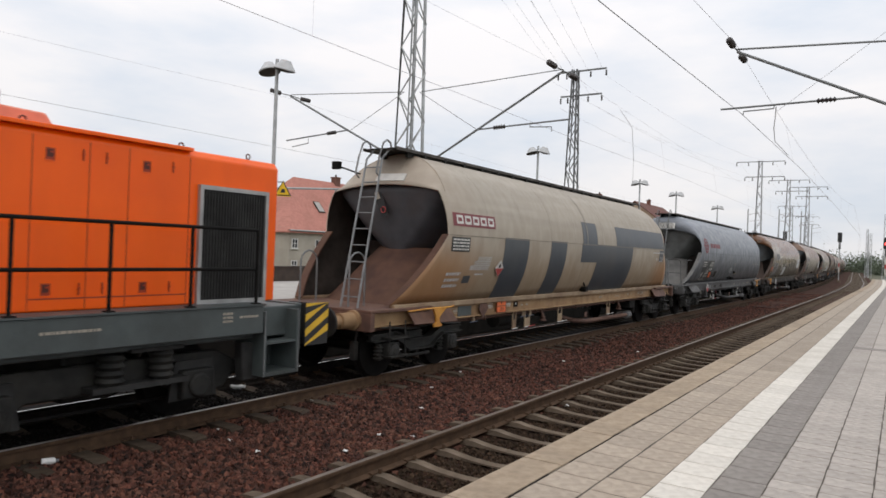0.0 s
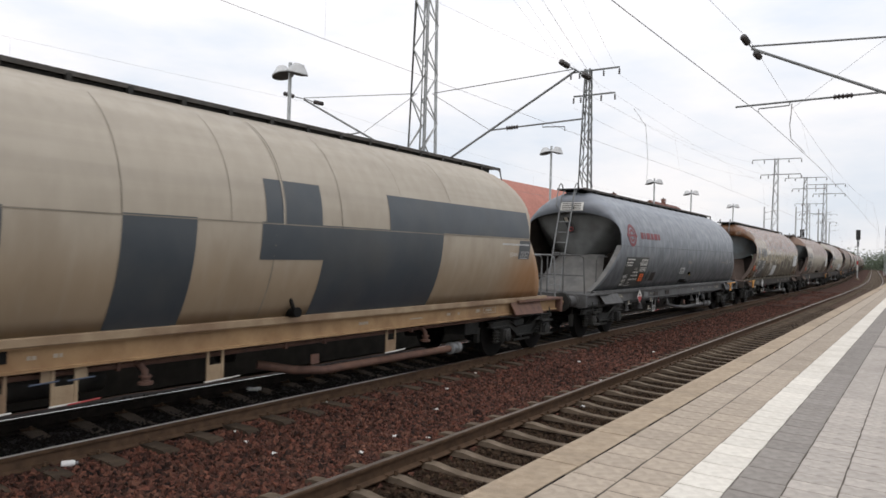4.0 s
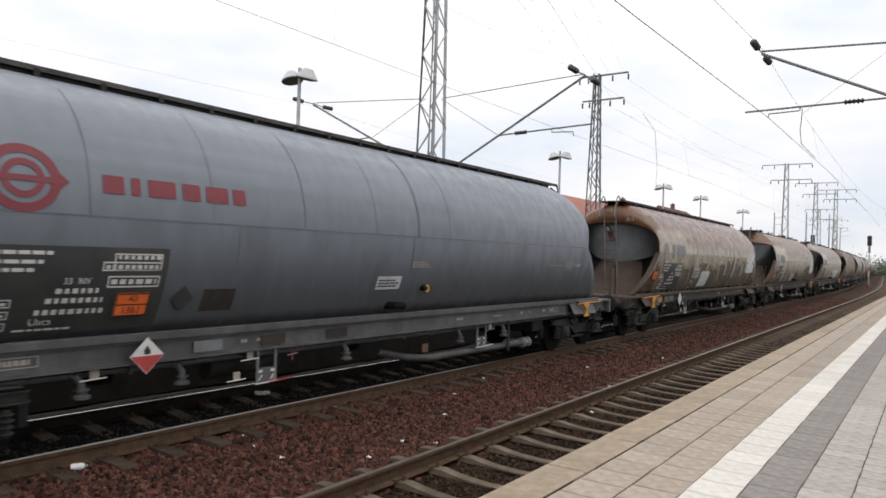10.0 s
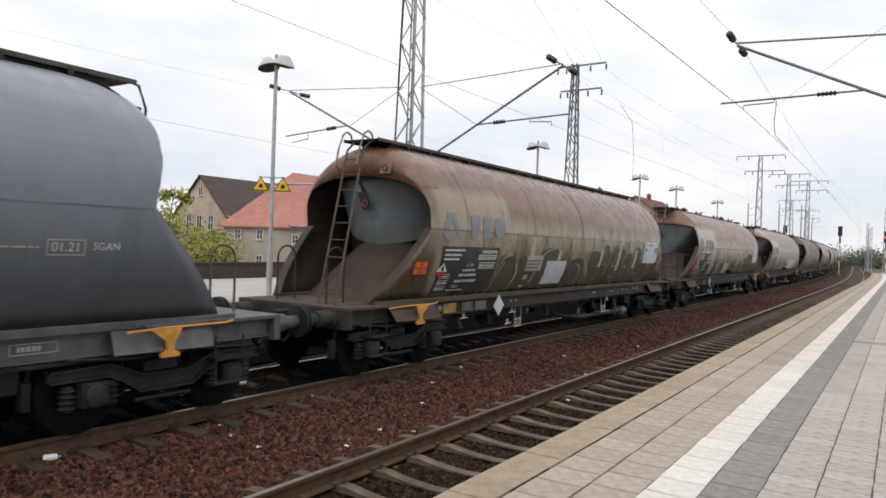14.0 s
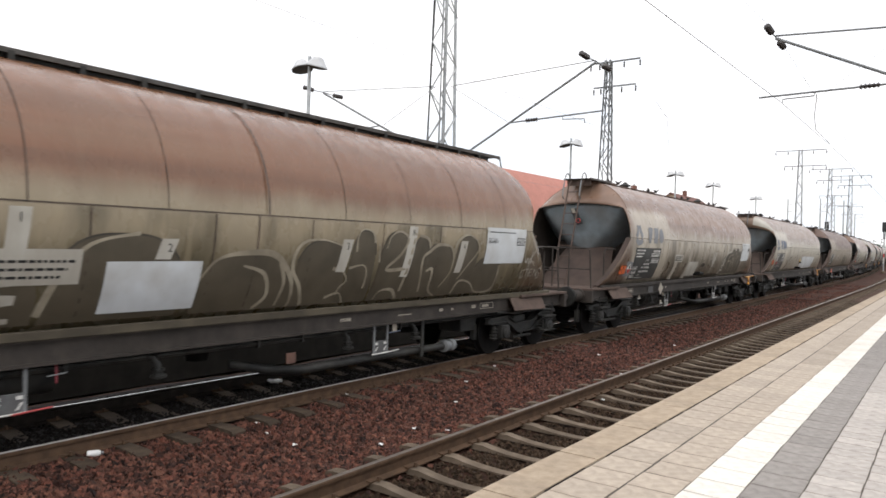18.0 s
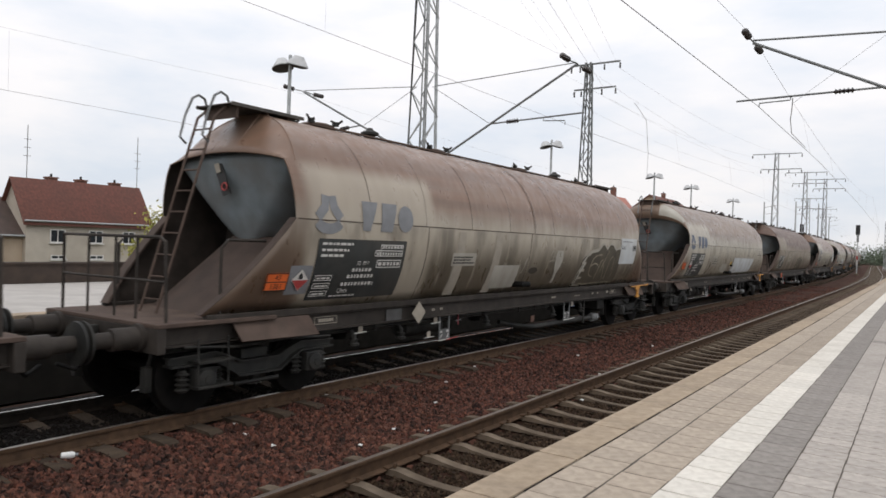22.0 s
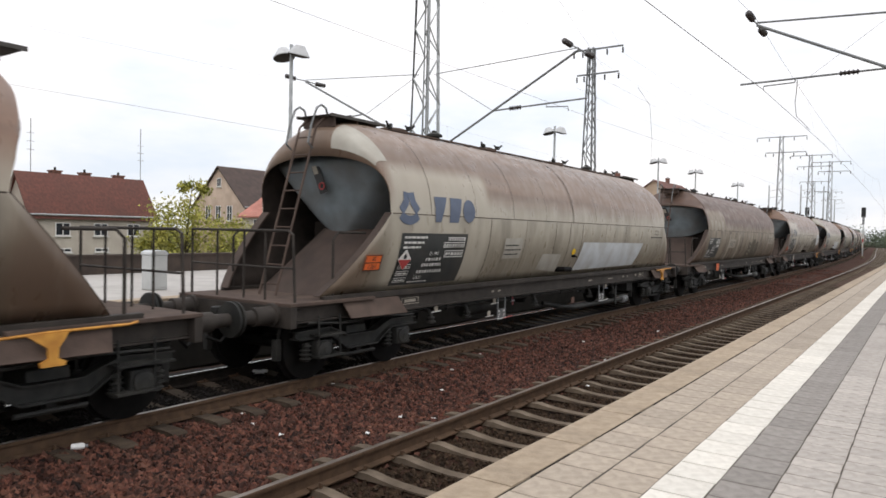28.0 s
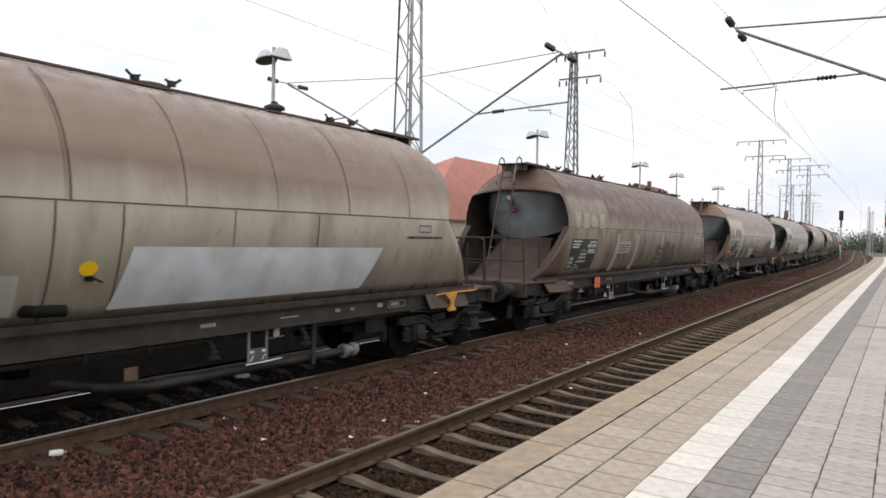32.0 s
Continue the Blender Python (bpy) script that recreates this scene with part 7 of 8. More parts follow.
skirt_panel(g, -0.95, -0.38, 1.61, 1.81, PALE_PANEL, 110, "small pale data plate")
diamond(g, -4.55, 0.97, 1.20, WHITE_MARK, RED_MARK, 0.20, 0, "white and red danger label on the solebar")
hp = part("hood_plate", Shape().prism([(-7.14, 3.37), (-7.125, 3.37), (-7.045, 3.60), (-7.06, 3.60)], -0.25, 0.42, "x"), WHITE_MARK, g, "white instruction plate on the hood")
for i in range(4):
    zz = 3.40 + 0.05 * i
    yy = -7.14 + (zz - 3.37) * 0.348 - 0.004
    part("plate_line", Shape().prism([(yy, zz), (yy + 0.003, zz), (yy + 0.010, zz + 0.02), (yy + 0.007, zz + 0.02)], -0.2, 0.36, "x"), FRAME_DARK, hp, smooth=None)
part("outlet_pipe", Shape().tube([(1.1, -0.5, 1.35), (1.34, -0.48, 1.36), (1.36, -0.3, 1.35)], 0.06, 10), STEEL_BLACK, g)
kn = part("valve_knob", Shape().lathe([(skin_x(1.62) - 0.02, 0.05), (skin_x(1.62) + 0.06, 0.05), (skin_x(1.62) + 0.07, 0.03)], "x", 12, (0, 0.24, 1.62)), STEEL_BLACK, g, "black capped valve")
part("yellow_ring", Shape().tube([(skin_x(1.60) + 0.02, 0.36 + 0.05 * math.cos(q * 0.5236), 1.60 + 0.05 * math.sin(q * 0.5236)) for q in range(13)], 0.012, 6), SIGN_YELLOW, kn, "yellow ring")
s = Shape()
skin_bars(s, 4.55, 5.36, 2.00, 0.018, 120)
lettering("SGAN", 0.11, facing(skin_x(2.02) + 0.014, 6.02, 2.02, 9), PALE_PANEL, g)
for i in range(3):
    skin_bars(s, -0.18, 0.32 - 0.06 * i, 1.95 + 0.035 * i, 0.018, 125 + i)
lettering("01.21", 0.13, facing(skin_x(2.01) + 0.014, 5.61, 2.01, 9), PALE_PANEL, g)
frame_of(s, 5.42, 5.80, 1.93, 2.09)
tagged(part("writing", s, DUSTY_MARK, g, smooth=None), kind="stuff")
for i, y in enumerate((-3.9, -2.9, -1.7)):
    part("frame_plate", Shape().box(1.105, 1.112, y, y + 0.4, 0.93, 1.06), FRAME_DARK if i else GALV_DARK, g, smooth=None)


part("vent_hose", Shape().tube([(0.45, 6.45, 3.86), (0.62, 6.58, 3.72), (0.72, 6.66, 3.48), (0.9, 6.60, 3.2), (1.1, 6.52, 2.75), (1.2, 6.50, 2.3)], 0.03, 8), STEEL_BLACK, g, "black hose down the hood")
part("hose_box", Shape().box(0.60, 0.78, 6.62, 6.78, 3.40, 3.62).box(0.66, 0.84, 6.7, 6.8, 3.34, 3.40), STEEL_BLACK, g, "small black box on the hood", bevel=0.01)


def flowing(pts, n=6):
    """A smooth line through the points."""
    out = []
    for i in range(len(pts) - 1):
        p0, p1, p2, p3 = (Vector(pts[max(0, min(len(pts) - 1, i + k))]) for k in (-1, 0, 1, 2))
        for j in range(n):
            u = j / n
            out.append(tuple(0.5 * (2 * p1 + (p2 - p0) * u + (2 * p0 - 5 * p1 + 4 * p2 - p3) * u * u + (3 * p1 - p0 - 3 * p2 + p3) * u ** 3)))
    return out + [tuple(pts[-1])]


def sprayed_field(root, humps, low=1.27):
    """Dark old paint whose upper edge swells in humps: (start, width, top)."""
    for a, w, h in humps:
        def crest(u):
            q = 2 * u - 1
            return 1.55 + (h - 1.55) * max(0.0, 1 - abs(q) ** 3.0) ** 0.5
        part("sprayed_field", Shape().grid(lambda u, v: (skin_x(low + (crest(u) - low) * v) + 0.0055, a - 0.02 + (w + 0.04) * u, low + (crest(u) - low) * v), 16, 6), GRAF_DARK, root, "dark field of old sprayed paint", smooth=60)
        part("sprayed_edge", skin_line(Shape(), [(a - 0.02 + (w + 0.04) * i / 18, crest(i / 18)) for i in range(1, 18)], 0.022, 0.0065), GRAF_BLACK, root, "dark outline of old sprayed paint", smooth=None)


def spray(root, pts, width=0.05, mat=None):
    """One flowing sprayed stroke along (along, height) points of the flank."""
    line = flowing(pts)
    sh, n = Shape(), len(line)
    for i, (y, z) in enumerate(line):
        (ya, za), (yb, zb) = line[max(0, i - 1)], line[min(n - 1, i + 1)]
        l = math.hypot(yb - ya, zb - za) or 1.0
        k = width / 2 * (0.75 + 0.35 * math.sin(3.1 * i / n + 2.0 * y)) / l
        for d in (-1, 1):
            zz = z + d * (yb - ya) * k
            sh.v.append((skin_x(zz) + 0.0072, y - d * (zb - za) * k, zz))
    sh.f += [(2 * i, 2 * i + 1, 2 * i + 3, 2 * i + 2) for i in range(n - 1)]
    part("sprayed_stroke", sh, mat or GRAF_LINE, root, smooth=None)


GRAF_DARK = material("old_dark_spray_paint", (0.056, 0.046, 0.029), (0.078, 0.063, 0.041), 2.5, 0.6, grime=(0.115, 0.094, 0.062), amount=0.5, gscale=2.0)
GRAF_LINE = material("pale_spray_line", (0.33, 0.29, 0.215), (0.19, 0.16, 0.115), 3.0, 0.7)
GRAF_BLACK = material("dark_spray_outline", (0.036, 0.030, 0.022), (0.055, 0.045, 0.032), 3.0, 0.7)
PALE_RUB = material("rubbed_pale_paint", (0.44, 0.42, 0.365), (0.35, 0.325, 0.275), 2.0, 0.6, grime=(0.24, 0.205, 0.16), amount=0.5, gscale=2.0, gstretch=(1, 2, 0.4))

# -- third wagon: brown dust, hooded, graffiti
MAT_V1 = wagon_paint("brown_dusted_tank_paint", (0.30, 0.245, 0.165), (0.168, 0.071, 0.034), (0.074, 0.063, 0.036), 2.58, 0.96, 0.85, 0.14, 0.25, 0.25, (-6.5, -4.1), ((0.095, 0.064, 0.042), 6.35, 6.7, 0.8, 2.7), dirt=0.60)
v1 = silo_wagon("brown-dusted silo wagon with old graffiti and a black data panel", MAT_V1, False, DISH_BLUE, DUST_SHADE, FRAME_DARK, FRAME_OLIVE, DUST_BROWN, "walkway", ("hoops", "full"), levers=(-1,), rear=0.28, up=(-5.62, -4.22, -2.8, -1.4, 1.28, 2.69, 4.07, 5.51), low=(-5.02, -3.63, -2.22, -0.8, 0.68, 2.08, 3.49), main=-0.05, keel=False)
board_text(v1, -6.42, -4.38, 1.29, 2.14, 200)
three_arm_mark(v1, -6.18, 2.50, 0.27, BLUE_FADED)
word_blocks(v1, -5.65, -4.2, 2.31, 2.73, 3, BLUE_FADED, "plain faded blue brand block", 0.06)
hazard_plate(v1, -7.01, 1.76, tilt=16, w=0.38, h=0.25)
diamond(v1, -6.33, 1.69, skin_x(1.69) + 0.02, WHITE_MARK, RED_MARK, 0.16, 18, "white and red danger label")
sprayed_field(v1, ((-4.35, 0.85, 2.02), (-3.45, 0.8, 1.92), (-2.55, 1.4, 2.16), (-0.92, 1.35, 1.96), (0.45, 0.95, 2.14), (1.44, 0.54, 2.30), (2.06, 0.70, 2.30), (2.80, 0.45, 2.24), (3.10, 0.85, 2.14), (3.97, 0.72, 2.29), (4.62, 0.9, 1.92)))
for line in (((-4.42, 1.30), (-4.30, 1.66), (-4.10, 1.95), (-3.75, 2.03)), ((-4.34, 1.29), (-4.22, 1.62), (-4.05, 1.86)), ((-3.50, 1.32), (-3.42, 1.60), (-3.52, 1.85)),
             ((-2.60, 1.35), (-2.48, 1.70), (-2.20, 2.05), (-1.70, 2.17)), ((-0.95, 1.62), (-0.72, 1.90), (-0.25, 1.98), (0.13, 1.94), (0.43, 1.65), (0.52, 1.38), (0.50, 1.26))):
    spray(v1, line, 0.075)
for line in (((0.74, 1.28), (0.62, 1.53), (0.43, 1.76), (0.43, 1.98), (0.59, 2.13), (0.93, 2.15), (1.27, 2.08)), ((1.55, 2.0), (1.55, 2.21), (1.66, 2.32), (1.85, 2.28), (1.92, 2.13)),
             ((1.14, 1.77), (1.34, 1.73), (1.46, 1.6), (1.36, 1.49), (1.35, 1.39)), ((1.15, 1.36), (1.39, 1.42), (1.54, 1.27)), ((1.46, 1.77), (1.73, 1.81), (1.84, 1.7), (1.86, 1.47)), ((2.01, 2.12), (2.07, 1.85)),
             ((2.19, 2.05), (2.27, 2.24), (2.48, 2.31), (2.67, 2.2), (2.54, 1.97), (2.26, 1.74), (2.71, 1.75))):
    spray(v1, line)
for line in (((2.19, 1.26), (2.27, 1.41), (2.54, 1.42), (2.72, 1.27)), ((3.23, 1.36), (3.1, 1.87), (3.26, 2.02), (3.5, 2.13), (3.87, 2.06), (3.94, 1.71), (3.75, 1.42)), ((3.25, 1.7), (3.41, 1.72), (3.48, 1.4), (3.72, 1.27)),
             ((3.96, 1.98), (4.0, 2.19), (4.29, 2.31), (4.59, 2.21), (4.66, 2.04), (4.41, 1.79), (4.2, 1.54)), ((4.19, 1.29), (4.29, 1.51), (4.64, 1.47), (4.93, 1.30), (5.3, 1.28), (5.49, 1.38), (5.46, 1.78)),
             ((2.84, 2.3), (2.78, 1.92), (2.73, 1.39)), ((2.93, 2.26), (3.16, 2.22), (3.25, 2.07)), ((0.20, 1.86), (0.33, 1.6), (0.30, 1.3)), ((-0.35, 1.82), (-0.02, 1.72), (0.10, 1.45), (-0.05, 1.28))):
    spray(v1, line)
for line in (((6.38, 1.94), (6.42, 1.82), (6.50, 1.92), (6.46, 1.80)), ((6.52, 1.88), (6.56, 1.80), (6.60, 1.90), (6.64, 1.78)), ((6.66, 2.03), (6.60, 1.80), (6.58, 1.72)), ((6.74, 2.04), (6.64, 1.88), (6.84, 1.74)), ((6.62, 1.82), (6.72, 1.84), (6.80, 1.80)),
             ((6.50, 1.67), (6.40, 1.66), (6.36, 1.57), (6.42, 1.51), (6.52, 1.55)), ((6.52, 1.68), (6.66, 1.69)), ((6.59, 1.68), (6.57, 1.53)), ((6.82, 1.68), (6.70, 1.67), (6.70, 1.55), (6.84, 1.56)), ((6.70, 1.61), (6.80, 1.62)),
             ((6.88, 1.54), (6.89, 1.68), (6.98, 1.55), (7.00, 1.69)), ((7.16, 1.67), (7.08, 1.71), (7.02, 1.60), (7.06, 1.49), (7.14, 1.53), (7.12, 1.60), (7.06, 1.60))):
    spray(v1, line, 0.022, PALE_RUB)  # a pale scribbled tag on the rear end
part("scuffed_patch", hood_patch(28, 48, 0.1, 0.95), DUST_RUB, v1, "dusty rubbed patch on the hood", smooth=60)
skirt_panel(v1, -3.05, -2.27, 1.66, 2.0, PALE_RUB, 210, "dusty instruction panel")
skirt_panel(v1, -2.02, -0.92, 1.34, 1.88, PALE_PANEL, 212, "large pale panel")
skirt_panel(v1, 4.89, 6.29, 1.81, 2.46, PALE_PANEL, 214, "pale test-date panel", "06.20")
for y, z0, z1, mark in ((-2.85, 1.30, 2.38, "I"), (-1.35, 1.90, 2.12, "2"), (1.36, 1.72, 2.17, "3"), (2.78, 1.62, 2.40, "II"), (4.20, 1.66, 2.20, "4")):
    part("bare_patch", skin_quad([(y - 0.16, z0), (y + 0.02, z0), (y + 0.10, z1), (y - 0.10, z1)], 0.0078, 5), PALE_RUB, v1, "rubbed bare patch", smooth=60)
    lettering(mark, 0.13, facing(skin_x(z1 - 0.10) + 0.013, y, z1 - 0.10, 4), BLACK_MARK, v1)
diamond(v1, -3.95, 0.96, 1.22, PALE_PANEL, None, 0.22, 0, "pale diamond-shaped label holder")
for y, c in ((-5.65, YELLOW), (-4.5, BLUE_FADED), (-5.0, FRAME_DARK)):
    part("frame_plate", Shape().box(1.105, 1.114, y - 0.22, y + 0.22, 0.90, 1.08), material("faded_frame_plate", tuple(0.5 * v for v in c.node_tree.nodes["Color Ramp"].color_ramp.elements[0].color[:3]), (0.12, 0.11, 0.08), 4.0, 0.7), v1, "faded painted plate on the solebar", smooth=None)
part("hood_number", Shape().tube(arc3(0.62, -7.11, 3.45, 0.05), 0.012, 6), BLACK_MARK, v1)
part("hood_patch", Shape().prism([(-7.10, 3.36), (-7.085, 3.36), (-7.005, 3.56), (-7.02, 3.56)], 0.5, 0.72, "x"), DUST_RUB, v1, "rubbed pale patch on the hood")

# -- fourth wagon: brown, conical hood, clean name field
MAT_V2 = wagon_paint("brown_dusted_beige_paint", (0.42, 0.37, 0.295), (0.200, 0.112, 0.073), (0.100, 0.082, 0.057), 2.52, 0.95, 0.95, 0.20, 0.34, 0.36, (-6.5, -3.9), ((0.125, 0.080, 0.055), 6.30, 6.65, 0.85, 3.2), dirt=0.55)
v2 = silo_wagon("brown-dusted silo wagon with a conical hood and blue mark", MAT_V2, True, DISH_BLUE, DUST_SHADE, FRAME_DARK, FRAME_DARK, DUST_BROWN, "hatches", ("full", "full"), levers=(1,), up=(-5.35, -3.95, -2.54, -1.12, 0.85, 2.26, 3.69, 5.07), low=(-3.87, 3.27), main=-0.05)
board_text(v2, -6.4, -4.45, 1.32, 2.18, 300)
three_arm_mark(v2, -6.22, 2.52, 0.28, BLUE_FADED)
word_blocks(v2, -5.66, -4.28, 2.31, 2.74, 3, BLUE_FADED, "plain faded blue brand block", 0.06)
hazard_plate(v2, -7.02, 1.60, tilt=20, w=0.37, h=0.25)
part("label_field", on_skin((-6.82, -6.42), (1.42, 1.81), 0.0065, 4), BLUE_FADED, v2, "blue-grey label field", smooth=60)
diamond(v2, -6.62, 1.615, skin_x(1.615) + 0.02, WHITE_MARK, RED_MARK, 0.15, 18, "white and red danger label")
sprayed_field(v2, ((2.58, 0.62, 1.98), (2.95, 0.75, 2.09), (3.45, 0.72, 2.25), (4.02, 0.75, 2.26), (4.62, 0.55, 2.17)))
for line in (((2.54, 1.30), (2.54, 1.54), (2.63, 1.68), (2.76, 1.88), (3.03, 2.07), (3.50, 2.14), (3.68, 2.24), (3.85, 2.29), (4.06, 2.19), (4.24, 2.28), (4.43, 2.30), (4.70, 2.17), (5.02, 2.22)), ((2.62, 1.28), (2.70, 1.62), (2.86, 1.82))):
    spray(v2, line, 0.075, PALE_RUB)
for line in (((3.80, 2.02), (3.50, 2.00), (3.29, 1.92), (3.21, 1.72), (3.28, 1.52), (3.55, 1.46)), ((3.24, 1.74), (3.48, 1.80), (3.70, 1.74)), ((3.73, 1.40), (3.80, 1.81), (3.94, 1.86), (3.96, 1.55)), ((3.96, 1.70), (4.12, 1.98), (4.24, 2.13)), ((4.05, 1.76), (4.18, 1.50), (4.30, 1.36)),
             ((4.42, 1.38), (4.38, 1.80), (4.52, 1.96), (4.68, 1.92), (4.70, 1.60)), ((4.80, 1.40), (4.84, 1.80), (5.02, 1.98)), ((2.9, 1.30), (3.4, 1.28), (4.1, 1.30), (4.9, 1.29))):
    spray(v2, line, 0.036)
part("bare_patch", Shape().grid(lambda u, v: (skin_x(1.36 + 0.74 * v) + 0.0064, 1.28 + (u - 0.5) * (0.14 + 0.34 * max(0.0, v - 0.35) ** 0.5 * (1.0 - max(0.0, v - 0.8) * 2.2)), 1.36 + 0.74 * v), 8, 12), PALE_RUB, v2, "rubbed bare patch running down", smooth=60)
lettering("2", 0.12, facing(skin_x(2.0) + 0.012, 1.28, 2.0, 9), BLACK_MARK, v2)
lettering("I", 0.12, facing(skin_x(2.33) + 0.012, 2.70, 2.33, 2), BLACK_MARK, v2)
for line in (((0.82, 1.98), (0.88, 2.08), (0.98, 2.04), (0.92, 1.92), (1.02, 1.90)), ((0.98, 1.92), (1.06, 2.12), (1.10, 1.94), (1.02, 2.00)), ((1.34, 1.92), (1.46, 1.86), (1.60, 1.81)), ((1.42, 1.98), (1.46, 1.86), (1.30, 1.74)), ((1.50, 1.96), (1.46, 1.86), (1.48, 1.70)), ((0.80, 1.86), (1.20, 1.88)),
             ((-0.57, 1.96), (-0.46, 1.70), (-0.36, 1.62), (-0.26, 1.92), (-0.34, 1.78))):
    spray(v2, line, 0.022, PALE_RUB)
skirt_panel(v2, -3.08, -2.3, 1.78, 2.01, PALE_RUB, 310, "dusty instruction panel")
skirt_panel(v2, -1.55, -0.52, 1.32, 1.78, PALE_RUB, 312, "dusty buff panel")
skirt_panel(v2, 5.05, 6.25, 1.78, 2.47, PALE_PANEL, 314, "pale test-date panel", "worn")
for y in (-2.85, -1.55, 2.75):
    part("bare_patch", skin_quad([(y - 0.14, 1.25), (y + 0.16, 1.25), (y + 0.13, 2.38), (y - 0.10, 2.38)], 0.0062, 6), DUSTY_MARK, v2, "rubbed bare patch", smooth=60)
diamond(v2, -3.77, 1.0, 1.22, DUSTY_MARK, None, 0.19, 0, "pale diamond-shaped label holder")
part("frame_plate", Shape().box(1.105, 1.114, -4.5, -4.1, 0.90, 1.08), FRAME_GREY, v2, "blue-grey plate on the solebar", smooth=None)
part("outlet_pipe", Shape().tube([(1.1, -0.45, 1.38), (1.36, -0.43, 1.39), (1.38, -0.15, 1.38)], 0.06, 10), STEEL_BLACK, v2)
part("soot_patch", Shape().grid(lambda u, v: (skin_x(1.66 + 0.07 * u * math.sin(2 * math.pi * v)) + 0.006, 0.14 + 0.20 * u * math.cos(2 * math.pi * v), 1.66 + 0.07 * u * math.sin(2 * math.pi * v)), 2, 18), GRAF_BLACK, v2, "dark greasy smear", smooth=60)

# -- fifth wagon: lighter, clean name field, pale repair panel
MAT_V3 = wagon_paint("light_beige_dusted_paint", (0.43, 0.39, 0.315), (0.205, 0.130, 0.090), (0.17, 0.142, 0.10), 2.58, 0.94, 0.62, 0.2, 0.34, 0.35, (-6.65, -4.1), ((0.17, 0.115, 0.078), 6.6, 7.4, 0.7, 2.7), dirt=0.38)
v3 = silo_wagon("pale beige silo wagon with a dusty roof and dark blue mark", MAT_V3, False, DISH_BLUE, DUST_SHADE, FRAME_DARK, FRAME_DARK, DUST_BROWN, "hatches", ("full", "full"), levers=(1,), rear=0.33, up=(-5.8, -4.41, -3.01, -1.59, 1.11, 2.48, 3.86, 5.33), low=(-3.87, -2.46, -1.08, 0.36, 1.80, 3.24), main=-0.20)
board_text(v3, -6.54, -4.65, 1.29, 2.13, 400)
three_arm_mark(v3, -6.38, 2.53, 0.27, BLUE_MARK)
word_blocks(v3, -5.82, -4.42, 2.32, 2.74, 3, BLUE_MARK, "plain dark blue brand block", 0.06)
hazard_plate(v3, -7.13, 1.68, tilt=18, w=0.37, h=0.25)
diamond(v3, -6.39, 1.71, skin_x(1.71) + 0.03, WHITE_MARK, RED_MARK, 0.17, 16, "white and red danger label")
part("scuffed_patch", hood_patch(32, 74, 0.42, 0.98), PALE_RUB, v3, "bare pale patch on the hood", smooth=60)
part("scuffed_patch", hood_patch(84, 100, 0.25, 0.6), DUSTY_MARK, v3, "bare pale patch on the hood", smooth=60)
skirt_panel(v3, -3.28, -2.55, 1.66, 2.06, PALE_RUB, 410, "pale instruction panel")
part("repair_panel", skin_quad([(0.34, 1.31), (4.42, 1.33), (4.71, 1.95), (0.50, 1.98)], 0.007, 8), PALE_PANEL, v3, "fresh pale grey painted panel", smooth=60)
part("data_panel", skin_quad([(-1.62, 1.40), (-0.60, 1.31), (-0.61, 1.71), (-1.53, 1.73)], 0.007, 6), PALE_RUB, v3, "pale bare data panel", smooth=60)
part("yellow_label", Shape().grid(lambda u, v: (skin_x(1.76 + 0.075 * u * math.sin(2 * math.pi * v)) + 0.009, 0.04 + 0.10 * u * math.cos(2 * math.pi * v), 1.76 + 0.075 * u * math.sin(2 * math.pi * v)), 2, 20), SIGN_YELLOW, v3, "yellow label", smooth=60)
part("outlet_pipe", Shape().tube([(1.1, -0.5, 1.36), (1.36, -0.48, 1.37), (1.38, -0.2, 1.36)], 0.06, 10), STEEL_BLACK, v3)
part("gauge_tap", Shape().tube([(1.25, 0.05, 1.66), (1.40, 0.05, 1.66)], 0.03, 10).tube([(1.38, 0.05, 1.68), (1.40, 0.16, 1.62)], 0.012, 6), STEEL_BLACK, v3)
s = Shape()
skin_bars(s, 5.3, 6.3, 2.1, 0.035, 420)
frame_of(s, 5.6, 5.95, 2.2, 2.32)
tagged(part("writing", s, BLACK_MARK, v3, smooth=None), kind="stuff")

# -- sixth wagon: dark brown, conical hood
MAT_V4 = wagon_paint("dark_brown_dusted_paint", (0.26, 0.212, 0.156), (0.130, 0.076, 0.057), (0.125, 0.098, 0.068), 2.52, 0.96, 0.75, 0.2, 0.48, 0.3, (-6.5, -4.3), ((0.115, 0.07, 0.048), 6.4, 7.0, 0.75, 2.7), dirt=0.60)
v4 = silo_wagon("dark brown-dusted silo wagon with worn panels", MAT_V4, True, DISH_BLUE, DUST_SHADE, FRAME_DARK, FRAME_DARK, DUST_BROWN, "hatches", ("full", "full"), rear=0.35, up=(-5.4, -4.0, -2.6, -1.2, 0.85, 2.26, 3.69, 5.07), low=(-3.9, -2.5, -1.1, 1.8, 3.2), main=-0.05, keel=False)
board_text(v4, -6.55, -4.9, 1.38, 2.14, 500)
word_blocks(v4, -6.55, -4.4, 2.42, 2.80, 4, DUSTY_MARK, "plain pale worn brand block", 0.05)
sprayed_field(v4, ((0.4, 0.8, 2.0), (1.2, 0.9, 2.1), (2.1, 0.7, 2.0)))
for line in (((0.4, 1.3), (0.55, 1.9), (1.0, 2.05), (1.2, 1.7)), ((1.3, 1.35), (1.4, 2.0), (1.9, 2.1), (2.05, 1.6)), ((2.2, 1.4), (2.5, 2.0), (2.8, 1.7)), ((-1.8, 1.3), (-1.4, 1.9), (-1.1, 2.1))):
    spray(v4, line, 0.06)
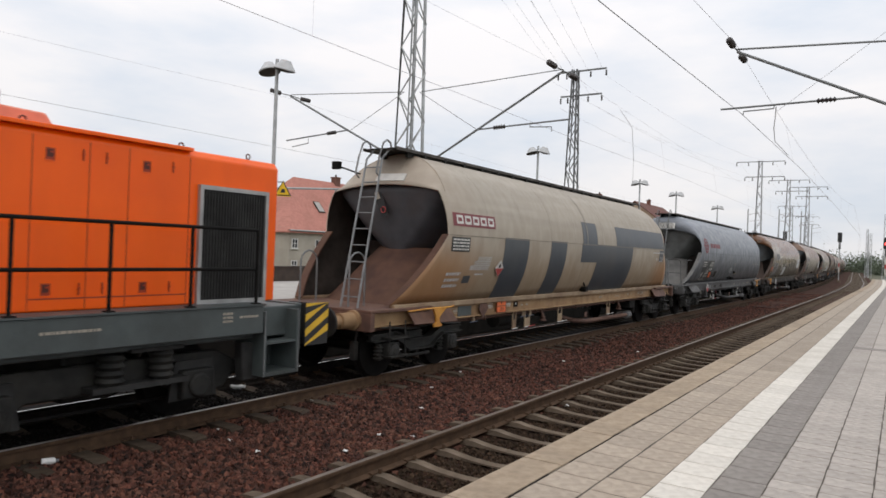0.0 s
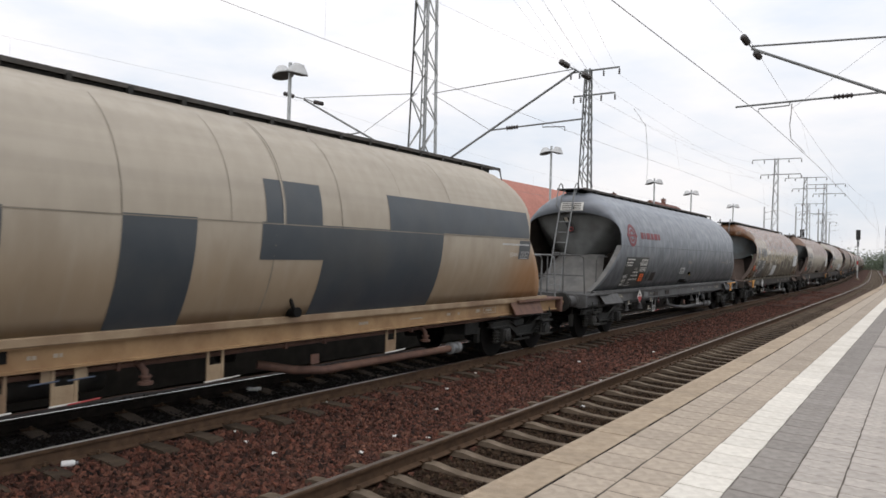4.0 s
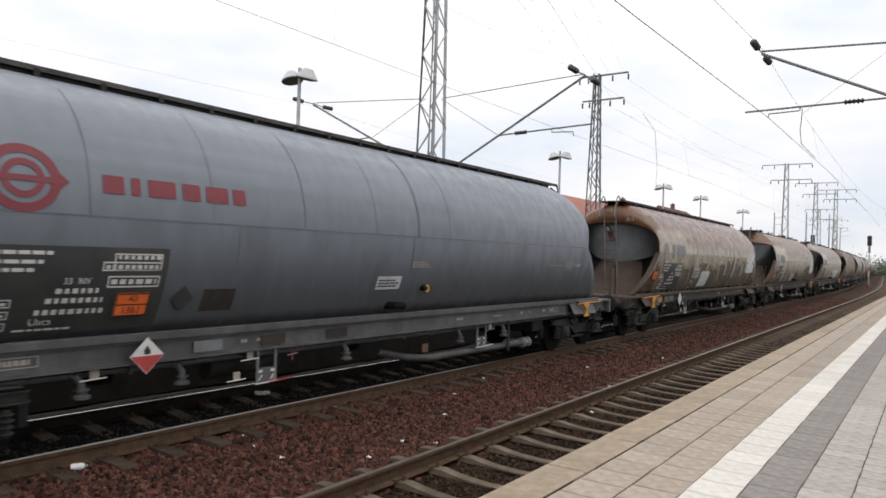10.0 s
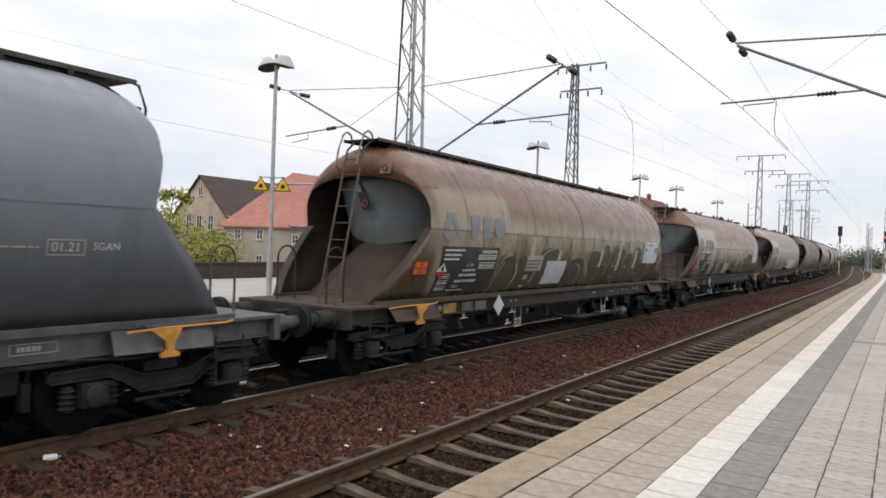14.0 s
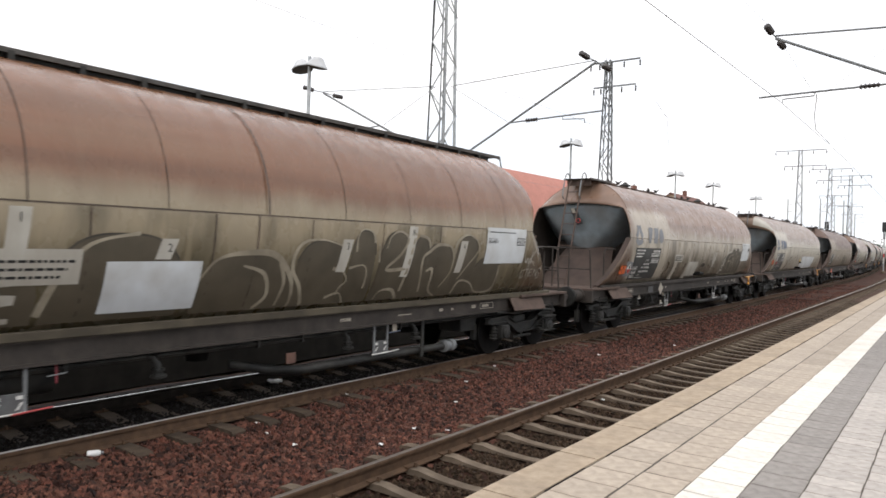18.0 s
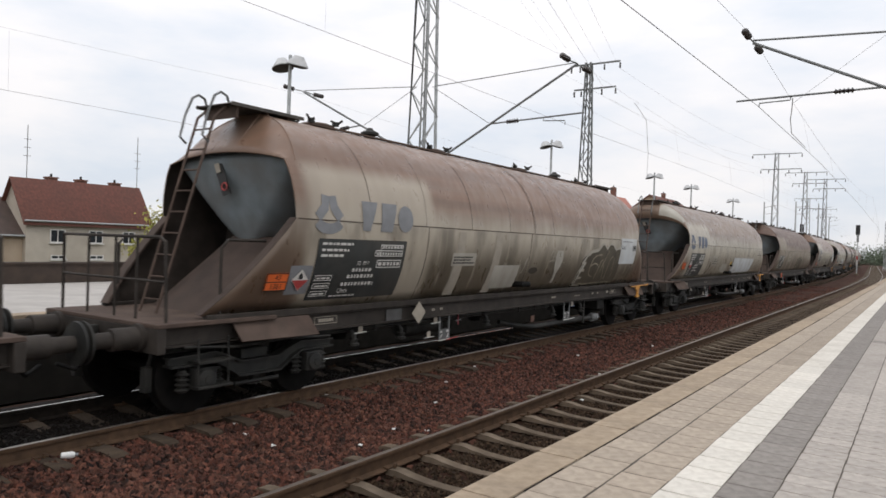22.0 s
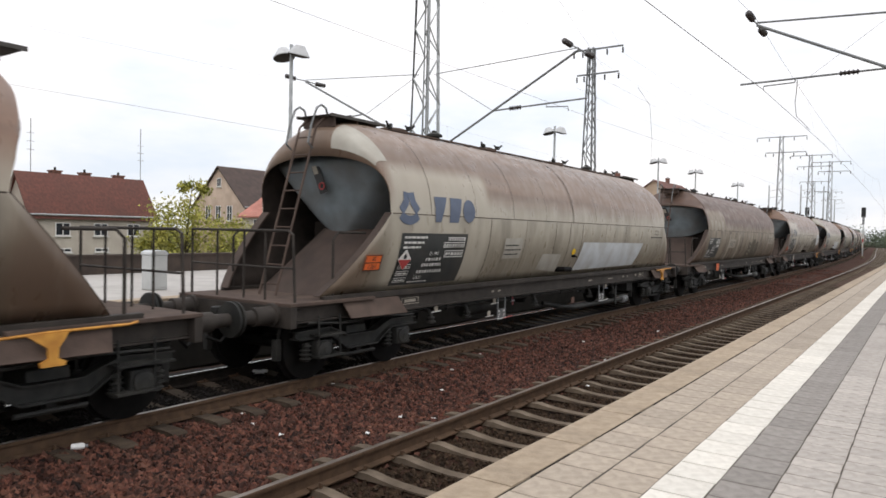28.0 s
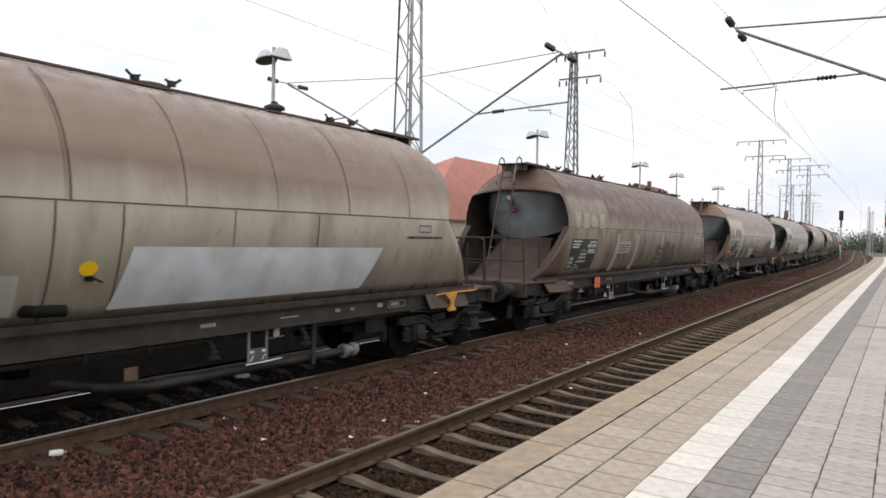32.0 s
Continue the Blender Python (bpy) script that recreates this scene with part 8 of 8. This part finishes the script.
skirt_panel(v4, -3.2, -2.2, 1.75, 2.1, DUSTY_MARK, 510, "dusty instruction panel")
skirt_panel(v4, 5.0, 6.2, 1.9, 2.32, DUSTY_MARK, 514, "dusty test-date panel")
hazard_plate(v4, -4.2, 0.97, x=1.18)
for y in (-3.3, -1.6, 1.0):
    part("bare_patch", skin_quad([(y - 0.14, 1.25), (y + 0.16, 1.25), (y + 0.13, 2.3), (y - 0.10, 2.3)], 0.0062, 6), DUSTY_MARK, v4, "rubbed bare patch", smooth=60)

TRAIN = [n, g, v1, v2, v3, v4]
for source in (v2, v3, v2, v1, v4, v2, v3, v4):
    TRAIN.append(copy_thing(source, pose(FAR_X, 0, 0)))
for w in TRAIN[6:]:
    for b in w.children:
        for c in b.children:
            if c.name.split(".")[0] == "wheelset":
                WHEELS.append(c)

# -- the orange diesel shunter that leads the train; its rear buffers touch y = 0 of its own space
loco = thing("diesel_locomotive", "orange diesel shunting locomotive with a grey frame", "locomotive", at=pose(FAR_X, 7.96, 0))
part("frame", Shape().box(-1.5, 1.5, -12.8, -1.82, 1.03, 1.38).box(-1.3, 1.3, -13.2, -1.0, 0.95, 1.34), LOCO_GREY, loco, "blue-grey frame", bevel=0.015)
part("running_board", Shape().box(-1.52, 1.52, -12.9, -1.80, 1.38, 1.40), LOCO_GREY, loco)
part("hood", Shape().prism([(-1.15, 1.40), (1.15, 1.40), (1.15, 3.14), (1.08, 3.22), (-1.08, 3.22), (-1.15, 3.14)], -6.6, -1.34, "y"), LOCO_ORANGE, loco, "orange engine hood", bevel=0.02)
part("cab", Shape().prism([(-1.45, 1.40), (1.45, 1.40), (1.45, 3.4), (1.0, 3.95), (-1.0, 3.95), (-1.45, 3.4)], -9.6, -6.6, "y"), LOCO_ORANGE, loco, "orange driver's cab", bevel=0.03)
part("cab_window", Shape().box(1.45, 1.46, -9.0, -7.2, 2.5, 3.2), GLASS, loco)
part("front_hood", Shape().box(-1.0, 1.0, -12.6, -9.6, 1.40, 2.9), LOCO_ORANGE, loco, bevel=0.03)
part("exhaust_dome", Shape().prism([(-7.0, 3.22), (-3.95, 3.22), (-4.1, 3.43), (-7.0, 3.50)], -0.6, 0.6, "x"), LOCO_DOME, loco, "pale orange roof dome", bevel=0.02)
part("exhaust_stack", Shape().tube([(0.3, -4.6, 3.4), (0.3, -4.6, 3.62)], 0.16, 14), RUST, loco)
part("roof_strip", Shape().box(1.02, 1.19, -6.6, -2.70, 3.19, 3.235), LOCO_ORANGE, loco, bevel=0.008)
part("roof_rails", Shape().box(0.45, 0.53, -4.2, -1.7, 3.22, 3.27).box(-0.53, -0.45, -4.2, -1.7, 3.22, 3.27), STEEL_DARK, loco)
for y in (-4.55, -2.78, -1.78):
    part("lifting_eye", Shape().tube([(1.05, y + 0.032 * math.cos(a), 3.258 + 0.032 * math.sin(a)) for a in [i * 0.5236 for i in range(13)]], 0.009, 6), LOCO_SLOT, loco)
for y in (-4.50, -3.93, -3.49, -2.72):
    part("panel_joint", Shape().box(1.15, 1.154, y - 0.004, y + 0.004, 1.42, 3.12), LOCO_LINE, loco, smooth=None)
part("panel_joint", Shape().box(1.15, 1.1535, -4.5, -2.72, 1.52, 1.535), LOCO_LINE, loco, smooth=None)
for y in (-4.33, -3.28):
    for z in (1.62, 2.95):
        lt = part("door_latch", Shape().box(1.15, 1.154, y - 0.045, y + 0.045, z - 0.06, z + 0.06), LOCO_LINE, loco, "recessed dark orange latch", smooth=None)
        part("latch_slot", Shape().prism([(y - 0.032, z + 0.045), (y - 0.032, z - 0.03), (y + 0.03, z - 0.03), (y + 0.03, z + 0.01), (y - 0.004, z + 0.012), (y - 0.004, z + 0.03), (y + 0.03, z + 0.032), (y + 0.03, z + 0.045)], 1.154, 1.158, "x"), LOCO_SLOT, lt, smooth=None)
        part("latch_rim", Shape().box(1.15, 1.160, y - 0.052, y + 0.052, z - 0.068, z - 0.06).box(1.15, 1.160, y + 0.045, y + 0.052, z - 0.06, z + 0.06), LOCO_ORANGE, lt, smooth=None)
for y in (-4.0, -3.75, -2.95):
    for z in (1.62, 2.98):
        part("hinge", Shape().tube([(1.157, y, z - 0.06), (1.157, y, z + 0.06)], 0.009, 6).tube([(1.160, y, z - 0.012), (1.160, y, z + 0.012)], 0.014, 6), LOCO_LINE, loco)
gr = part("radiator_grille", Shape().box(1.15, 1.175, -2.57, -1.56, 1.42, 2.80), STEEL_BLACK, loco, "black radiator grille in a grey frame")
part("grille_frame", Shape().box(1.15, 1.20, -2.60, -2.55, 1.40, 2.82).box(1.15, 1.20, -1.58, -1.53, 1.40, 2.82).box(1.15, 1.20, -2.55, -1.58, 2.77, 2.82).box(1.15, 1.20, -2.55, -1.58, 1.40, 1.45), ALU, gr, "bare metal frame")
for i in range(22):
    y = -2.53 + 0.95 * (i + 0.5) / 22
    part("slat", Shape().box(1.175, 1.193, y - 0.009, y + 0.009, 1.45, 2.77), LOCO_GEAR, gr, smooth=None)
for z in (1.83, 2.31):
    part("handrail", Shape().tube([(1.47, -12.5, z), (1.47, -6.0, z), (1.47, -1.97, z), (1.47, -1.93, z - 0.05), (1.47, -1.93, z - 0.12)], 0.02, 8), STEEL_BLACK, loco)
for y in (-10.6, -8.7, -6.75, -5.78, -4.81, -3.86, -2.89, -1.93):
    part("rail_post", Shape().tube([(1.47, y, 1.40), (1.47, y, 2.31)], 0.02, 8).box(1.43, 1.51, y - 0.05, y + 0.05, 1.40, 1.415), STEEL_BLACK, loco)
part("end_beam", Shape().box(-1.3, 1.3, -1.06, -0.95, 0.72, 1.36), LOCO_GREY, loco, bevel=0.02)
hz = part("hazard_board", Shape().box(1.05, 1.46, -0.95, -0.93, 0.80, 1.37), BLACK_MARK, loco, "black and yellow hazard stripes", smooth=None)
hs = part("hazard_side", Shape().box(1.462, 1.475, -1.06, -0.62, 0.80, 1.37), BLACK_MARK, loco, "black and yellow hazard stripes", smooth=None)
for i in range(4):
    q = [(-1.06, 0.72 + 0.2 * i), (-0.62, 0.98 + 0.2 * i), (-0.62, 1.08 + 0.2 * i), (-1.06, 0.82 + 0.2 * i)]
    q = [(y, min(1.37, max(0.80, z))) for y, z in q]
    part("stripe", Shape().prism(q, 1.475, 1.478, "x"), YELLOW, hs, smooth=None)
part("step_well", Shape().box(1.0, 1.5, -1.80, -1.76, 0.5, 1.3).box(1.0, 1.5, -1.24, -1.2, 0.5, 1.3).box(1.0, 1.5, -1.80, -1.2, 0.48, 0.52).box(0.98, 1.02, -1.8, -1.2, 0.5, 1.3), LOCO_GREY, loco)
part("step_tread", Shape().box(1.02, 1.49, -1.76, -1.24, 0.88, 0.91), LOCO_GREY, loco)
for i in range(2):
    part("step_edge", Shape().box(1.495, 1.508, -1.80 + 0.585 * i, -1.785 + 0.585 * i, 0.48, 1.3), GALV_DARK, loco, "worn grey step edge")
for i, (y, w, z) in enumerate(((-4.55, 0.6, 1.22), (-2.45, 0.14, 1.2), (-2.2, 0.3, 1.24))):
    lb = Shape()
    rl = random.Random(40 + i)
    for row in range(3 if i == 1 else 1):
        u = y
        while u < y + w - 0.01:
            q = min(rl.uniform(0.02, 0.06), y + w - u)
            lb.box(1.5, 1.504, u, u + q, z + 0.045 * row, z + 0.045 * row + 0.028)
            u += q + 0.012
    part("frame_label", lb, DUSTY_MARK, loco, "small pale writing on the frame", smooth=None)
buffers(loco, 1, STEEL_DARK, 0.875, 0.99, -1.0, 0.0)
for e, by in ((1, -3.7), (-1, -10.2)):
    lb = part("bogie", Shape().box(-0.9, 0.9, by - 0.3, by + 0.3, 0.4, 0.9), STEEL_DARK, loco, "dark loco bogie", bevel=0.03)
    for s in (-1, 1):
        pr = [(by - 1.9, 0.62), (by - 1.5, 0.82), (by + 1.5, 0.82), (by + 1.9, 0.62), (by + 1.6, 0.34), (by + 1.0, 0.34), (by + 0.75, 0.5), (by - 0.75, 0.5), (by - 1.0, 0.34), (by - 1.6, 0.34)]
        part("side_frame", Shape().prism(pr, s * 0.98, s * 1.1, "x"), STEEL_DARK, lb, bevel=0.02)
        for d in (0.05, 0.65):
            part("secondary_spring", Shape().lathe([(0.6 + 0.04 * i, 0.12 + 0.03 * (i % 2)) for i in range(9)], "z", 14, (s * 1.2, by + d, 0)), STEEL_DARK, lb)
        part("spring_seat", Shape().box(min(s * 1.05, s * 1.32), max(s * 1.05, s * 1.32), by - 0.2, by + 0.95, 0.54, 0.60).box(min(s * 1.05, s * 1.34), max(s * 1.05, s * 1.34), by + 0.2, by + 0.85, 0.93, 0.97), LOCO_GEAR, lb)
        for a in (-1.15, 1.15):
            part("axle_box", Shape().box(min(s * 1.0, s * 1.24), max(s * 1.0, s * 1.24), by + a - 0.22, by + a + 0.22, 0.30, 0.64).lathe([(s * 1.24, 0.15), (s * 1.28, 0.14)], "x", 14, (0, by + a, 0.46)), STEEL_DARK, lb, bevel=0.02)
            part("guide_plate", Shape().prism([(by + a - 0.34, 0.28), (by + a + 0.34, 0.28), (by + a + 0.26, 0.74), (by + a - 0.26, 0.74)], s * 1.1, s * 1.14, "x"), LOCO_GEAR, lb)
    for a in (-1.15, 1.15):
        w = part("wheelset", wheelset_shape(), STEEL_BLACK, lb, "steel wheelset")
        w.location = (0, by + a, 0.50)
        WHEELS.append(w)
    part("brake_rod", Shape().tube([(0.95, by - 1.6, 0.30), (0.95, by + 1.6, 0.30)], 0.022, 6), STEEL_BLACK, lb)
part("sander_box", Shape().prism([(-1.98, 0.92), (-1.62, 0.86), (-1.55, 0.6), (-1.7, 0.42), (-1.95, 0.42)], 1.15, 1.3, "x"), LOCO_GEAR, loco, "grey sanding box", bevel=0.02)


# ---- what moves ----
def run(t):
    """How far the train has rolled after t seconds."""
    return 2.664 * t + 0.00256 * t * t


def on_track(y):
    """Pose of a vehicle whose middle stands at y of the train track."""
    ya, yb = y - PIVOT, y + PIVOT
    xa, xb = FAR_X + lat(ya), FAR_X + lat(yb)
    return pose((xa + xb) / 2, y, 0, 0, 0, math.degrees(math.atan2(xa - xb, yb - ya)))


def motions():
    times = [0.5 * i for i in range(65)]
    for i, w in enumerate(TRAIN):
        middle = 10.41 + 6.82 + LENGTH * i
        walk(w, [(t, on_track(middle - run(t))) for t in times])
    walk(loco, [(t, pose(FAR_X, 7.96 - run(t), 0)) for t in times])
    fine = [0.2 * i for i in range(161)]
    for w in WHEELS:
        p = w.location.copy()
        walk(w, [(t, pose(p.x, p.y, p.z, math.degrees(run(t) / 0.46), 0, 0)) for t in fine])


motions()
